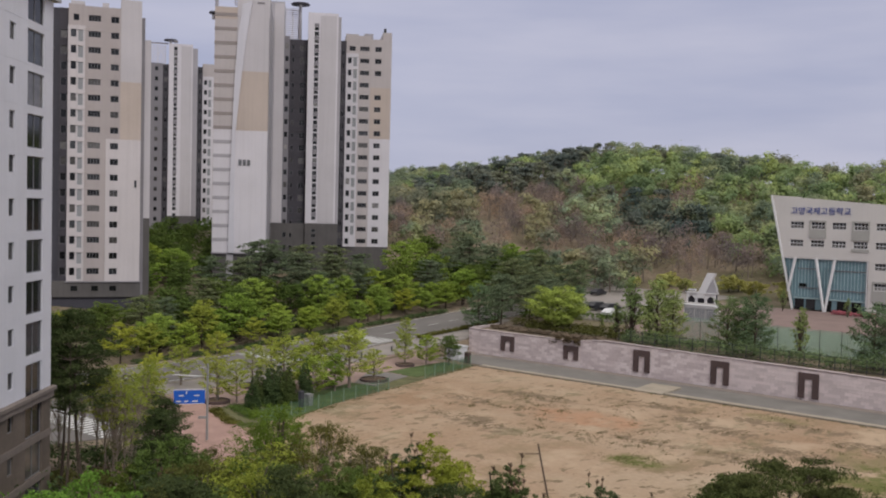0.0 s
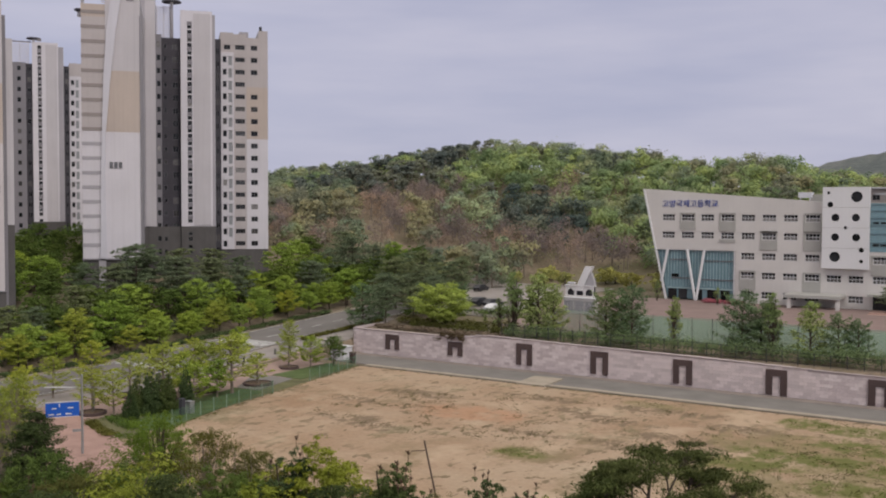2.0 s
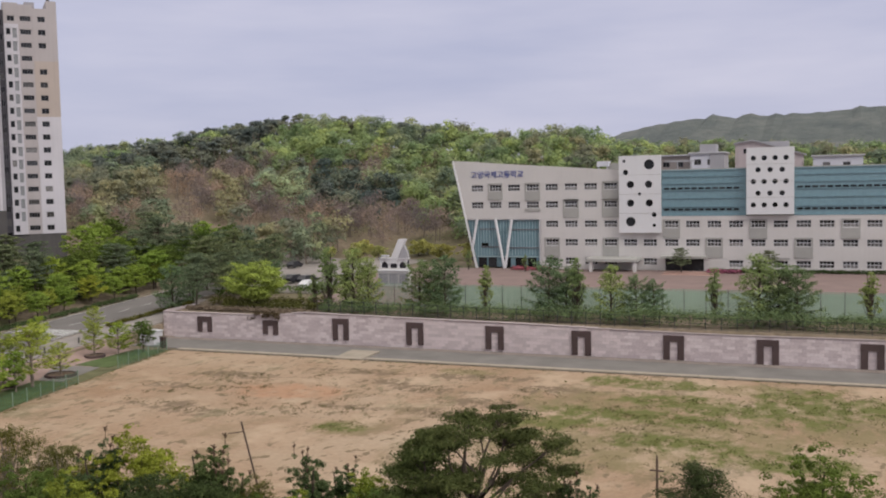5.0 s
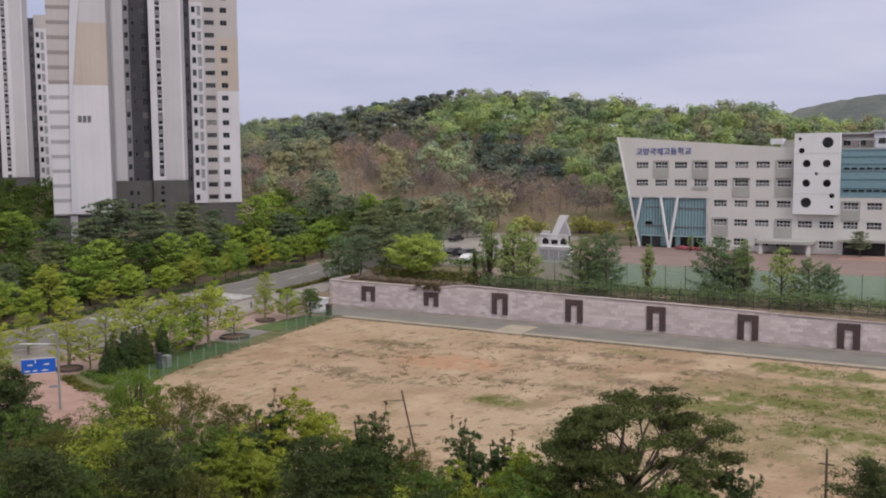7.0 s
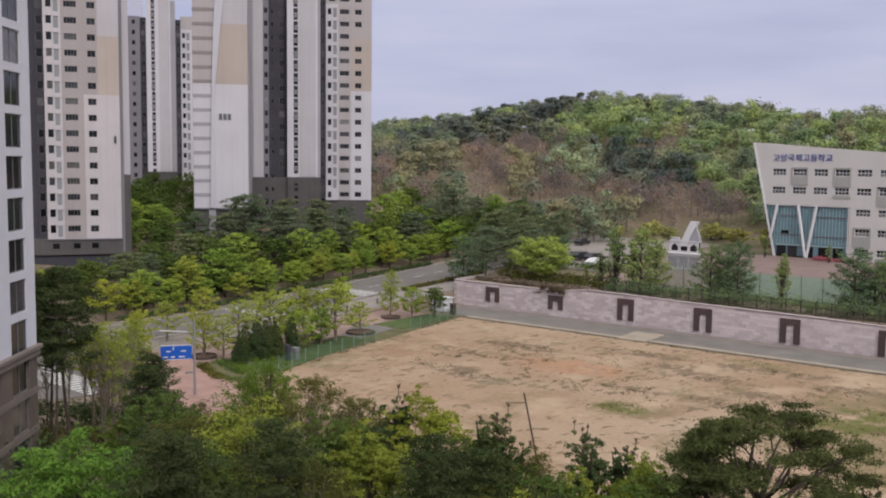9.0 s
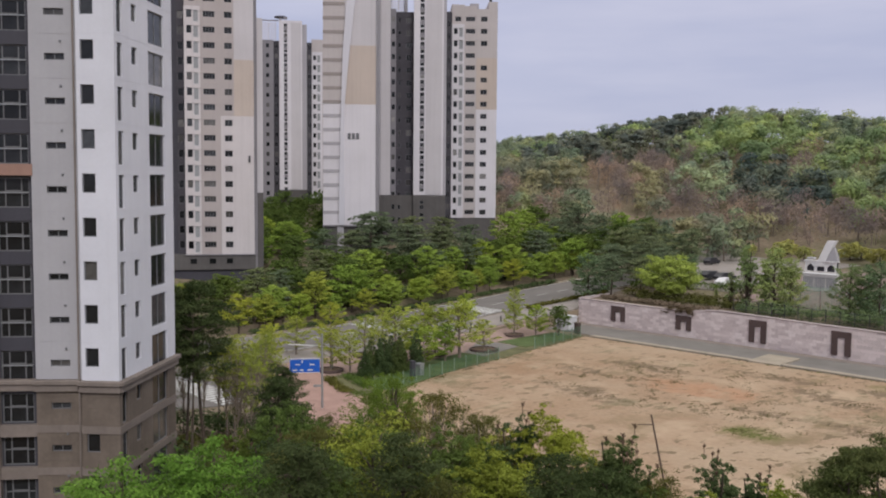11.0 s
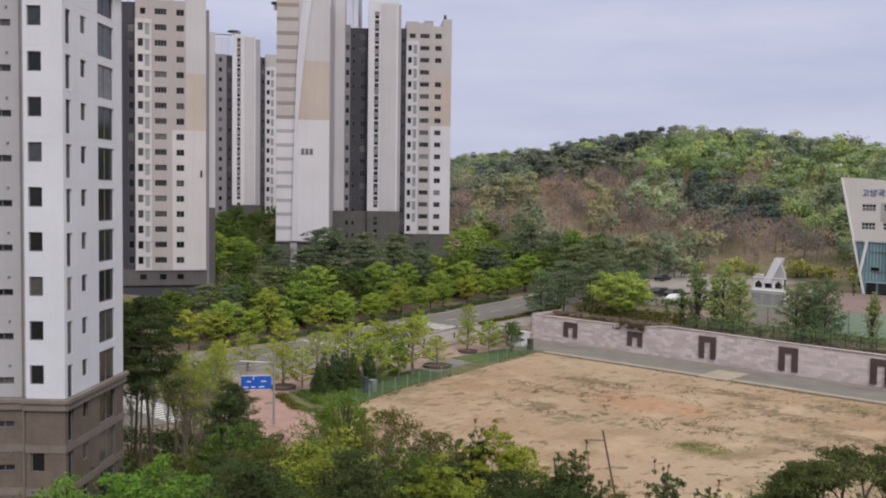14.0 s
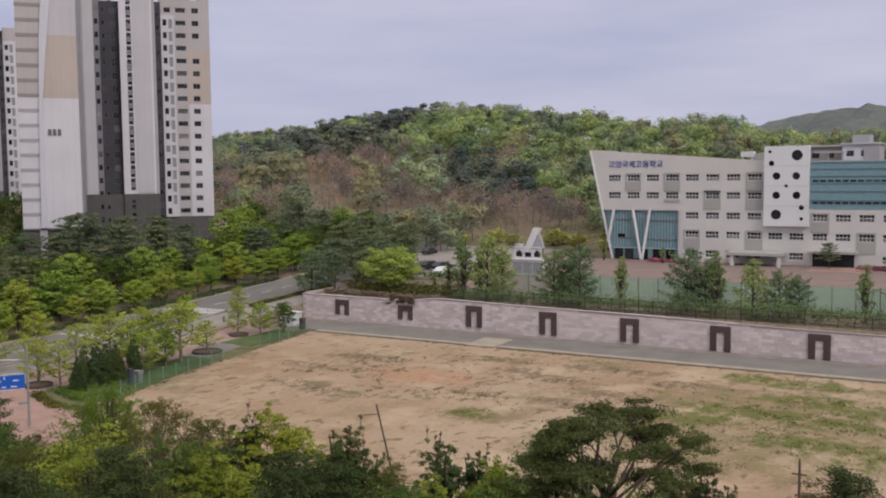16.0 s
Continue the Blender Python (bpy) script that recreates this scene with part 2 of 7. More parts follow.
M_PLAZA = mottled("dusty_pink_paving", (0.33, 0.235, 0.20), 0.9, 0.16, 5, 0.4, 0, 0.3)
M_VERGE = mottled("earth_and_grass_verge", (0.132, 0.128, 0.060), 0.95, 0.35, 3, 0.35, 0, 0.5)
M_GREYPAVE = mottled("grey_paving", (0.277, 0.248, 0.228), 0.9, 0.14, 5, 0.4, 0, 0.3)
M_TRACK = mottled("reddish_sports_surface", (0.226, 0.163, 0.147), 0.9, 0.1, 6, 0.3, 0, 0.15)
M_COURT = mottled("green_court_surface", (0.172, 0.205, 0.158), 0.9, 0.12, 5, 0.25, 0, 0.15)
M_BLUE = mottled("blue_sign", (0.015, 0.10, 0.48), 0.45, 0.05, 5, 0.5, 0, 0)
M_LETTER_BLUE = mottled("blue_letters", (0.05, 0.08, 0.30), 0.5, 0.05, 5, 0.5, 0, 0)
M_WALL_BAR = mottled("dark_grey_bar_paint", (0.13, 0.13, 0.14), 0.6, 0.05, 5, 0.5, 0, 0)
M_GREEN_FENCE = mottled("green_fence_wire", (0.07, 0.16, 0.09), 0.6, 0.12, 5, 0.5, 0, 0)
M_BLOCK = mottled("pinkish_retaining_block", (0.675, 0.580, 0.572), 0.9, 0.06, 4, 0.3, 0, 0.3, 0, 0.25)
M_PORTAL = mottled("dark_brown_block", (0.085, 0.058, 0.055), 0.85, 0.14, 4, 0.4, 0, 0.3)
M_MORTAR = mottled("wall_backing", (0.46, 0.39, 0.385), 0.95, 0.1, 4, 0.3, 0, 0.2)

L_FRESH = leafy("fresh_spring_leaves", (0.140, 0.204, 0.046), (0.252, 0.348, 0.065), (0.402, 0.492, 0.100))
L_YELLOW = leafy("yellow_green_leaves", (0.186, 0.229, 0.042), (0.298, 0.345, 0.060), (0.440, 0.462, 0.107))
L_MID = leafy("green_leaves", (0.060, 0.090, 0.026), (0.110, 0.160, 0.041), (0.178, 0.234, 0.062))
L_LUSH = leafy("lush_green_leaves", (0.075, 0.15, 0.028), (0.135, 0.245, 0.04), (0.22, 0.345, 0.065))
L_BRIGHT = leafy("bright_yellow_green_leaves", (0.227, 0.285, 0.062), (0.350, 0.423, 0.094), (0.474, 0.524, 0.150))
L_FRONT_SOFT = leafy("feathery_green_leaves", (0.073, 0.125, 0.024), (0.123, 0.194, 0.037), (0.180, 0.262, 0.057))
L_FRONT_YELLOW = leafy("deep_yellow_green_leaves", (0.125, 0.155, 0.026), (0.215, 0.25, 0.038), (0.33, 0.365, 0.07))
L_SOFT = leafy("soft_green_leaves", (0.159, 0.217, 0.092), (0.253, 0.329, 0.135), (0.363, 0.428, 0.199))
L_DARK = leafy("dark_green_leaves", (0.040, 0.061, 0.028), (0.076, 0.109, 0.045), (0.133, 0.173, 0.071))
L_PINE = leafy("pine_needles", (0.037, 0.050, 0.021), (0.069, 0.091, 0.036), (0.119, 0.142, 0.052), 0.28)
L_PINE_FRONT = leafy("open_pine_needles", (0.043, 0.056, 0.022), (0.085, 0.103, 0.038), (0.155, 0.168, 0.060), 0.28)
# pine_needles made paler and greyer: haze over the farther pines, put into their colour
L_PINE_HAZED = leafy("hazed_pine_needles", (0.109, 0.137, 0.087), (0.169, 0.210, 0.125), (0.256, 0.290, 0.169), 0.28)
L_OLIVE = leafy("sparse_olive_leaves", (0.070, 0.072, 0.023), (0.112, 0.114, 0.034), (0.162, 0.159, 0.051))
L_BROWN = leafy("bare_twigs_and_buds", (0.165, 0.12, 0.09), (0.245, 0.185, 0.14), (0.33, 0.26, 0.195))
# hill foliage: distance haze is mixed into these lighter, greyer, bluer leaf colours
H_FRESH = leafy("hazy_hill_fresh_leaves", (0.197, 0.276, 0.152), (0.284, 0.379, 0.219), (0.385, 0.477, 0.292), 0.38, True, 0.18)
H_MID = leafy("hazy_hill_green_leaves", (0.211, 0.249, 0.164), (0.297, 0.342, 0.224), (0.390, 0.428, 0.281), 0.38, True, 0.18)
H_DARK = leafy("hazy_hill_pine_needles", (0.135, 0.149, 0.136), (0.187, 0.205, 0.177), (0.259, 0.267, 0.228), 0.38, True, 0.18)
H_OLIVE = leafy("hazy_hill_olive_leaves", (0.201, 0.207, 0.155), (0.265, 0.275, 0.205), (0.341, 0.347, 0.263), 0.38, True, 0.18)
H_BROWN = leafy("hazy_hill_bare_twigs", (0.230, 0.181, 0.171), (0.303, 0.245, 0.234), (0.377, 0.313, 0.305), 0.38, True, 0.18)
H_SOFT = leafy("hazy_hill_soft_leaves", (0.219, 0.278, 0.197), (0.301, 0.377, 0.268), (0.391, 0.464, 0.347), 0.38, True, 0.18)
H_TEAL = leafy("hazy_hill_blue_green_needles", (0.101, 0.133, 0.124), (0.147, 0.186, 0.167), (0.202, 0.242, 0.212), 0.38, True, 0.18)
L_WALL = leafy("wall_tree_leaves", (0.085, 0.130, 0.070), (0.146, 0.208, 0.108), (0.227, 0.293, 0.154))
L_PINK = leafy("azalea_flowers", (0.24, 0.06, 0.11), (0.37, 0.12, 0.19), (0.45, 0.2, 0.27))
L_BLOOM = leafy("yellow_blossom", (0.288, 0.288, 0.095), (0.456, 0.450, 0.152), (0.600, 0.587, 0.266))


# ---- helpers for building ----
def empty(name, x, y, z, rz=0.0):
    ob = new(name)
    ob.empty_display_size = 0.5
    ob.matrix_basis = pose(x, y, z, 0, 0, rz)
    return ob


def mesh_of(name, verts, faces, material):
    me = bpy.data.meshes.new(name)
    me.from_pydata(verts, [], faces)
    me.materials.append(material)
    return me


def put(name, me, parent=None, m=None, label=""):
    ob = new(name, me)
    if parent is not None:
        ob.parent = parent
    if m is not None:
        ob.matrix_basis = m
    return tagged(ob, label)


class Shape:
    """A list of vertices and faces, to which boxes, quads and tubes are added."""

    def __init__(self):
        self.v, self.f = [], []

    def quad(self, *pts):
        n = len(self.v)
        self.v += [tuple(p) for p in pts]
        self.f.append(tuple(range(n, n + len(pts))))

    def box(self, x0, x1, y0, y1, z0, z1, bevel=0.0):
        n, b = len(self.v), bevel
        if not b:
            self.v += [(x, y, z) for z in (z0, z1) for x, y in ((x0, y0), (x1, y0), (x1, y1), (x0, y1))]
            self.f += [(n, n + 3, n + 2, n + 1), (n + 4, n + 5, n + 6, n + 7)]
            self.f += [(n + i, n + (i + 1) % 4, n + 4 + (i + 1) % 4, n + 4 + i) for i in range(4)]
            return self
        for z, k in ((z0, 0), (z1 - b, 0), (z1, b)):
            self.v += [(x0 + k, y0 + k, z), (x1 - k, y0 + k, z), (x1 - k, y1 - k, z), (x0 + k, y1 - k, z)]
        self.f += [(n, n + 3, n + 2, n + 1), (n + 8, n + 9, n + 10, n + 11)]
        for q in (n, n + 4):
            self.f += [(q + i, q + (i + 1) % 4, q + 4 + (i + 1) % 4, q + 4 + i) for i in range(4)]
        return self

    def tube(self, p, q, r0, r1, sides=8, cap=True):
        p, q = Vector(p), Vector(q)
        d = (q - p).normalized()
        a = d.orthogonal().normalized()
        b = d.cross(a)
        n = len(self.v)
        for c, r in ((p, r0), (q, r1)):
            for i in range(sides):
                t = 2 * math.pi * i / sides
                self.v.append(tuple(c + (a * math.cos(t) + b * math.sin(t)) * r))
        self.f += [(n + i, n + (i + 1) % sides, n + sides + (i + 1) % sides, n + sides + i) for i in range(sides)]
        if cap:
            self.f += [tuple(range(n + sides - 1, n - 1, -1)), tuple(range(n + sides, n + 2 * sides))]
        return self

    def prism(self, outline, z0, z1):
        """An upright prism over a counter-clockwise outline."""
        n, k = len(self.v), len(outline)
        self.v += [(x, y, z0) for x, y in outline] + [(x, y, z1) for x, y in outline]
        self.f += [tuple(range(n + k - 1, n - 1, -1)), tuple(range(n + k, n + 2 * k))]
        self.f += [(n + i, n + (i + 1) % k, n + k + (i + 1) % k, n + k + i) for i in range(k)]
        return self

    def mesh(self, name, material):
        return mesh_of(name, self.v, self.f, material)


def part(name, shape, material, parent, label="", m=None):
    return put(name, shape.mesh(name, material), parent, m, label)


# ---- terrain ----
CREST_X = [-420, -293, -250, -218, -187, -151, -126, -105, -82, -67, -49, -33, 60, 200]
CREST_Z = [25, 32, 34, 36.5, 40, 38, 35, 31.5, 32, 28, 25.5, 25.5, 21, 16]


def ease(v, a, b):
    t = min(1.0, max(0.0, (v - a) / (b - a)))
    return t * t * (3 - 2 * t)


def road_z(y):
    return min(7.0, max(0.0, (y - 92) * 0.055))


def land(x, y):
    """The height of the ground."""
    left = road_z(y) + min(13.0, max(0.0, (-131 - x) * 0.2))
    right = 0.0
    if y > 128.45:
        right = 4.0 + 2.75 * ease(y, 130, 162)
    k = ease(x, -101.25, -100.95)
    z = left * (1 - k) + right * k
    if y < 92:
        z = left * (1 - ease(x, -131, -120))
    crest = float(np.interp(x, CREST_X, CREST_Z))
    h = ease(y - 0.15 * max(0.0, -150 - x), 200, 312)
    if y > 190:
        z += max(0.0, crest - z) * h + 2.0 * h * noise.noise((x * 0.03, y * 0.03, 0.0))
    z *= 1 - ease(y, 380, 620)
    z *= ease(x, -640, -380)
    return z


def build_ground():
    def ticks(lo, hi, a, b, step):
        mid = list(np.arange(a, b + 0.1, step))
        out = [lo, lo * 0.5 + a * 0.5, a - 150, a - 60] + mid + [b + 60, b + 150, b * 0.5 + hi * 0.5, hi]
        return sorted(set(float(v) for v in out))

    xs = ticks(-4000, 4000, -330, 90, 4.0) + [-101.3, -101.0]
    ys = ticks(-3000, 4000, -60, 420, 4.0) + [128.4, 128.5]
    xs, ys = sorted(xs), sorted(ys)
    verts = [(x, y, land(x, y)) for y in ys for x in xs]
    w = len(xs)
    faces = [(j * w + i, j * w + i + 1, (j + 1) * w + i + 1, (j + 1) * w + i) for j in range(len(ys) - 1) for i in range(w - 1)]
    m = Mat("woodland_ground", 0.95)
    c = m.ramp(m.noise(0.05, 6, 0.6), [(0.30, (0.11, 0.115, 0.05)), (0.5, (0.205, 0.165, 0.11)), (0.70, (0.28, 0.215, 0.16))])
    g = m.ramp(m.noise(1.2, 6), [(0.3, 0.6), (0.7, 1.1)])
    m.color(m.mix(1.0, c, g, "MULTIPLY"))
    m.bump(m.noise(2.0, 6), 0.5, 0.1)
    ob = put("ground", mesh_of("ground", verts, faces, m.m))
    for p in ob.data.polygons:
        p.use_smooth = True
    tagged(ob, "brown and green woodland ground rising to a hill", "ground", "", "structure")


build_ground()


# ---- walls with openings ----
def wall_face(shape, p0, p1, z0, z1, holes=(), depth=0.22, grooves=()):
    """Adds to shape a wall from p0 to p1 (its outside to the right of that way), open where holes (u0, u1, v0, v1) lie, with reveals.
    grooves: heights of narrow sunk joints."""
    p0, p1 = Vector(p0), Vector(p1)
    du = (p1 - p0).normalized()
    inn = Vector((-du.y, du.x))
    length = (p1 - p0).length

    def at(u, v, d=0.0):
        p = p0 + du * u + inn * d
        return (p.x, p.y, v)

    us = sorted({0.0, length, *(u for h in holes for u in h[:2])})
    vs = sorted({z0, z1, *(v for h in holes for v in h[2:])})
    gset = []
    for g in grooves:
        if z0 + 0.1 < g < z1 - 0.1 and all(not (h[2] - 0.05 < g < h[3] + 0.05) for h in holes):
            gset.append(g)
            vs += [g - 0.012, g + 0.012]
    vs = sorted(set(vs))
    for va, vb in zip(vs, vs[1:]):
        mid = (va + vb) / 2
        sunk = any(abs(mid - g) < 0.001 for g in gset)
        row = [h for h in holes if h[2] - 1e-6 < mid < h[3] + 1e-6]
        start = None
        for ua, ub in zip(us, us[1:]):
            um = (ua + ub) / 2
            full = not any(h[0] < um < h[1] for h in row)
            if full and start is None:
                start = ua
            if start is not None and (not full or ub == us[-1]):
                end = ub if full else ua
                d = 0.012 if sunk else 0.0
                shape.quad(at(start, va, d), at(end, va, d), at(end, vb, d), at(start, vb, d))
                if sunk:
                    shape.quad(at(start, va), at(end, va), at(end, va, d), at(start, va, d))
                    shape.quad(at(start, vb, d), at(end, vb, d), at(end, vb), at(start, vb))
                start = None
    for a, b, c, d in holes:
        shape.quad(at(a, c), at(b, c), at(b, c, depth), at(a, c, depth))
        shape.quad(at(a, d, depth), at(b, d, depth), at(b, d), at(a, d))
        shape.quad(at(a, c, depth), at(a, d, depth), at(a, d), at(a, c))
        shape.quad(at(b, c), at(b, d), at(b, d, depth), at(b, c, depth))


WINDOWS = {}


def window_meshes(w, h, kind, frame_mat, glass_mat):
    """Frame and pane of a window w by h: its left lower corner at the origin, x along the wall, y into it."""
    key = (round(w, 2), round(h, 2), kind, frame_mat.name, glass_mat.name)
    if key not in WINDOWS:
        s, t = Shape(), 0.06 if w < 1.4 else 0.075
        bars = [(0, w, 0, t), (0, w, h - t, h), (0, t, t, h - t), (w - t, w, t, h - t)]
        if kind == "slide":
            bars.append((w / 2 - t / 2, w / 2 + t / 2, t, h - t))
        if kind == "wide":
            bars += [(w * k - t / 2, w * k + t / 2, t, h - t) for k in (0.25, 0.5, 0.75)]
        if kind == "school":
            bars += [(w * k - t * 0.6, w * k + t * 0.6, t, h - t) for k in (0.25, 0.5, 0.75)] + [(t, w - t, h * 0.46, h * 0.46 + 1.7 * t)]
        if kind == "balcony":
            bars += [(w * 0.27 - t, w * 0.27, t, h * 0.5), (w * 0.73, w * 0.73 + t, t, h * 0.5), (t, w - t, h * 0.5, h * 0.5 + t)]
            bars += [(w * 0.27 - t, w * 0.27, h * 0.5 + t, h - t), (w * 0.73, w * 0.73 + t, h * 0.5 + t, h - t), (w * 0.27, w * 0.73, h * 0.5 + t, h * 0.5 + 2 * t)]
        for a, b, c, d in bars:
            s.box(a, b, 0, 0.09, c, d)
        low = h * 0.49 if kind == "school" else t * 0.6
        panes = [Shape().box(t * 0.6, w - t * 0.6, 0.035, 0.055, low, h - t * 0.6).mesh("pane", glass_mat)]
        if kind == "school":
            panes.append(Shape().box(t * 0.6, w - t * 0.6, 0.035, 0.055, t * 0.6, low).mesh("pane", M_GLASS_FROST))
        WINDOWS[key] = (s.mesh("window", frame_mat), panes)
    return WINDOWS[key]


CURTAIN = random.Random(17)


def window(parent, p0, p1, u, z, w, h, kind="slide", frame_mat=None, glass_mat=None, inset=0.12):
    p0, p1 = Vector(p0), Vector(p1)
    du = (p1 - p0).normalized()
    p = p0 + du * u + Vector((-du.y, du.x)) * inset
    glass = glass_mat or M_GLASS
    if glass is M_GLASS and kind in ("slide", "wide", "plain") and CURTAIN.random() < 0.24:
        glass = M_GLASS_CURTAIN
    fr, panes = window_meshes(w, h, kind, frame_mat or M_FRAME, glass)
    ob = put("window", fr, parent, pose(p.x, p.y, z, 0, 0, math.degrees(math.atan2(du.y, du.x))))
    for gl in panes:
        put("pane", gl, ob)
    return ob


# ---- the near apartment block ----
def near_block():
    storey = 2.74
    th = empty("apartment_block", -62.5, 28.6, 0.0)
    tagged(th, "white panelled apartment block with brown stone lower storeys", "apartment block")
    o = Vector((-62.5, 28.6))
    R, C2, C, WL, L0 = (Vector(p) - o for p in ((-63.65, 33.92), (-57.43, 26.73), (-59.22, 25.09), (-61.11, 22.79), (-67.84, 13.99)))
    back = Vector((-76.0, 25.0)) - o
    band, top = 10.75, 37.9
    rows = [17.12 + storey * i for i in range(-6, 8)]
    joints = [17.12 + storey * (i + k) for i in range(-3, 8) for k in (-0.3, 0.2, 0.7)]
    low_joints = [band - 0.7 * i for i in range(1, 15)]
    # the side wall towards the field: slot window, small window, tall window
    for z0, z1, mat, jo, nm in ((0.0, band - 0.2, M_STONE, low_joints, "stone_wall"), (band + 0.2, top, M_WHITE, joints, "wall")):
        s = Shape()
        side = []
        for z in rows:
            for u, w, dz, h in ((0.42, 0.78, -0.62, 2.1), (2.6, 0.85, 0.36, 1.1), (5.3, 2.7, -0.67, 2.2)):
                if z0 <= z + dz and z + dz + h <= z1 - 0.05:
                    side.append((u, u + w, z + dz, z + dz + h))
        wall_face(s, C2, R, z0, z1, side, 0.3, jo)
        fr = [(0.26, 1.12, z + 0.35, z + 1.55) for z in rows if z0 <= z + 0.35 and z + 1.65 < z1]
        wall_face(s, C, C2, z0, z1, fr, 0.2, jo)
        wall_face(s, R, back, z0, z1, [], 0.2, jo)
        part(nm, s, mat, th, "brown stone cladding" if z0 == 0 else "white panel cladding")
        for a, b, c, d in side:
            kind = "slot" if b - a < 0.75 else "plain" if b - a < 1.2 else "slide"
            w = window(th, C2, R, a, c, b - a, d - c, kind, M_FRAME_DARK, M_GLASS if kind != "slot" else M_SLOT, 0.12 if kind != "slot" else 0.02)
            if kind == "slot":
                part("lamp_head", Shape().box(0.15, 0.55, -0.2, 0.0, 1.85, 1.97), M_FRAME, w)
        for a, b, c, d in fr:
            window(th, C, C2, a, c, b - a, d - c, "plain", M_FRAME_DARK)
    # the greyer bay beside it, set back a little, with low slot windows
    n = Vector((-(C2 - C).y, (C2 - C).x)).normalized()
    a0, a1 = WL + n * 0.35, C + n * 0.35
    for z0, z1, mat, jo, nm in ((0.0, band - 0.2, M_STONE, low_joints, "stone_bay"), (band + 0.4, top, M_PALE, joints, "bay_wall")):
        s = Shape()
        ho = [(0.92, 2.14, z + 0.33, z + 0.75) for z in rows if z0 <= z + 0.3 and z + 1.0 < z1]
        wall_face(s, a0, a1, z0, z1, ho, 0.2, jo)
        s.quad((a1.x, a1.y, z0), (C.x, C.y, z0), (C.x, C.y, z1), (a1.x, a1.y, z1))
        part(nm, s, mat, th)
        for a, b, c, d in ho:
            window(th, a0, a1, a, c, b - a, d - c, "slide", M_FRAME_BAY)
        for z in rows:
            if z0 <= z and z + 2 < z1:
                s2 = Shape().box(1.85, 1.97, -0.1, 0.0, 1.42, 1.54)
                part("vent_cap", s2, M_FRAME_DARK, th, "", pose(a0.x, a0.y, z, 0, 0, math.degrees(math.atan2((a1 - a0).y, (a1 - a0).x))))
    # glazed balconies between terracotta piers
    b1 = WL + n * 0.75
    d0 = (WL - L0).normalized()
    length = 12.0
    b0 = b1 - d0 * length
    s = Shape()
    ho = []
    for z in rows:
        for u in (9.72, 6.85, 4.2, 1.3):
            ho.append((u, u + 1.95, z - 0.62, z + 1.28))
    ho = [h for h in ho if h[2] > 0.1 and h[3] < top - 0.1]
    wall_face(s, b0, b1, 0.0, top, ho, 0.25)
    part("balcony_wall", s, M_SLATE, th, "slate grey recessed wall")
    for a, b, c, d in ho:
        window(th, b0, b1, a, c, b - a, d - c, "balcony", M_FRAME_BAY)
    ang = math.degrees(math.atan2(d0.y, d0.x))
    bm_ = pose(b0.x, b0.y, 0, 0, 0, ang)
    for u in (8.96, 3.35):
        part("pier", Shape().box(u, u + 0.63, -0.45, 0.0, band + 0.4, top), M_ORANGE, th, "terracotta painted pier", bm_)
        part("pier", Shape().box(u - 0.05, u + 0.7, -0.5, 0.0, 0, band - 0.3), M_STONE_TRIM, th, "stone pier", bm_)
    part("beam", Shape().box(9.59, length, -0.45, 0.0, 24.0, 24.72), M_ORANGE, th, "terracotta painted beam", bm_)
    for z in rows:
        if 0.5 < z - 1.4 < band - 1.0:
            part("sill_course", Shape().box(0, length, -0.35, 0.0, z - 1.45, z - 0.68), M_STONE_TRIM, th, "", bm_)
        for u in (9.72, 6.85):
            if z > band + 0.5 and z < top - 1:
                rail = Shape().box(u + 0.05, u + 1.9, -0.06, -0.02, z + 0.30, z + 0.35)
                part("guard_rail", rail, M_METAL, th, "", bm_)
    for p, q in ((C2, R), (C, C2), (a0, a1)):
        d = (q - p).normalized()
        m = pose(p.x, p.y, 0, 0, 0, math.degrees(math.atan2(d.y, d.x)))
        for z in rows:
            if 0.3 < z + 1.56 and z + 2.06 < band - 0.4:
                part("stone_course", Shape().box(-0.04, (q - p).length + 0.04, -0.05, 0.02, z + 1.56, z + 2.04), M_STONE_TRIM, th, "paler stone course", m)
    # the moulded band over the stone storeys
    for p, q, ext in ((C2, R, 0.35), (C, C2, 0.35), (a0, a1, 0.35), (b0, b1, 0.5)):
        d = (q - p).normalized()
        a = math.degrees(math.atan2(d.y, d.x))
        s = Shape()
        s.box(-0.2, (q - p).length + 0.25, -ext, 0.05, band + 0.1, band + 0.38, 0.05)
        s.box(-0.1, (q - p).length + 0.12, -ext + 0.14, 0.05, band - 0.35, band + 0.1, 0.05)
        part("moulded_band", s, M_STONE_TRIM, th, "grey-brown stone band", pose(p.x, p.y, 0, 0, 0, a))
    # roof, cornice and parapet rail
    s = Shape()
    s.prism([tuple(v) for v in (b0 + n * 0.1, b1, a0, a1, C, C2, R, back)], top, top + 0.3)
    part("roof", s, M_PALE, th)
    for p, q in ((C2, R), (C, C2), (a0, a1), (b0, b1)):
        d = (q - p).normalized()
        m = pose(p.x, p.y, 0, 0, 0, math.degrees(math.atan2(d.y, d.x)))
        ln = (q - p).length
        part("cornice", Shape().box(-0.3, ln + 0.4, -0.4, 0.3, top - 0.3, top, 0.06).box(-0.2, ln + 0.25, -0.22, 0.2, top, top + 0.5), M_PALE, th, "", m)
        rail = Shape()
        for k in range(int(ln / 0.8) + 1):
            rail.box(k * 0.8, k * 0.8 + 0.05, -0.1, -0.05, top + 0.5, top + 1.5)
        rail.box(0, ln, -0.11, -0.04, top + 1.45, top + 1.55).box(0, ln, -0.11, -0.04, top + 0.9, top + 0.97)
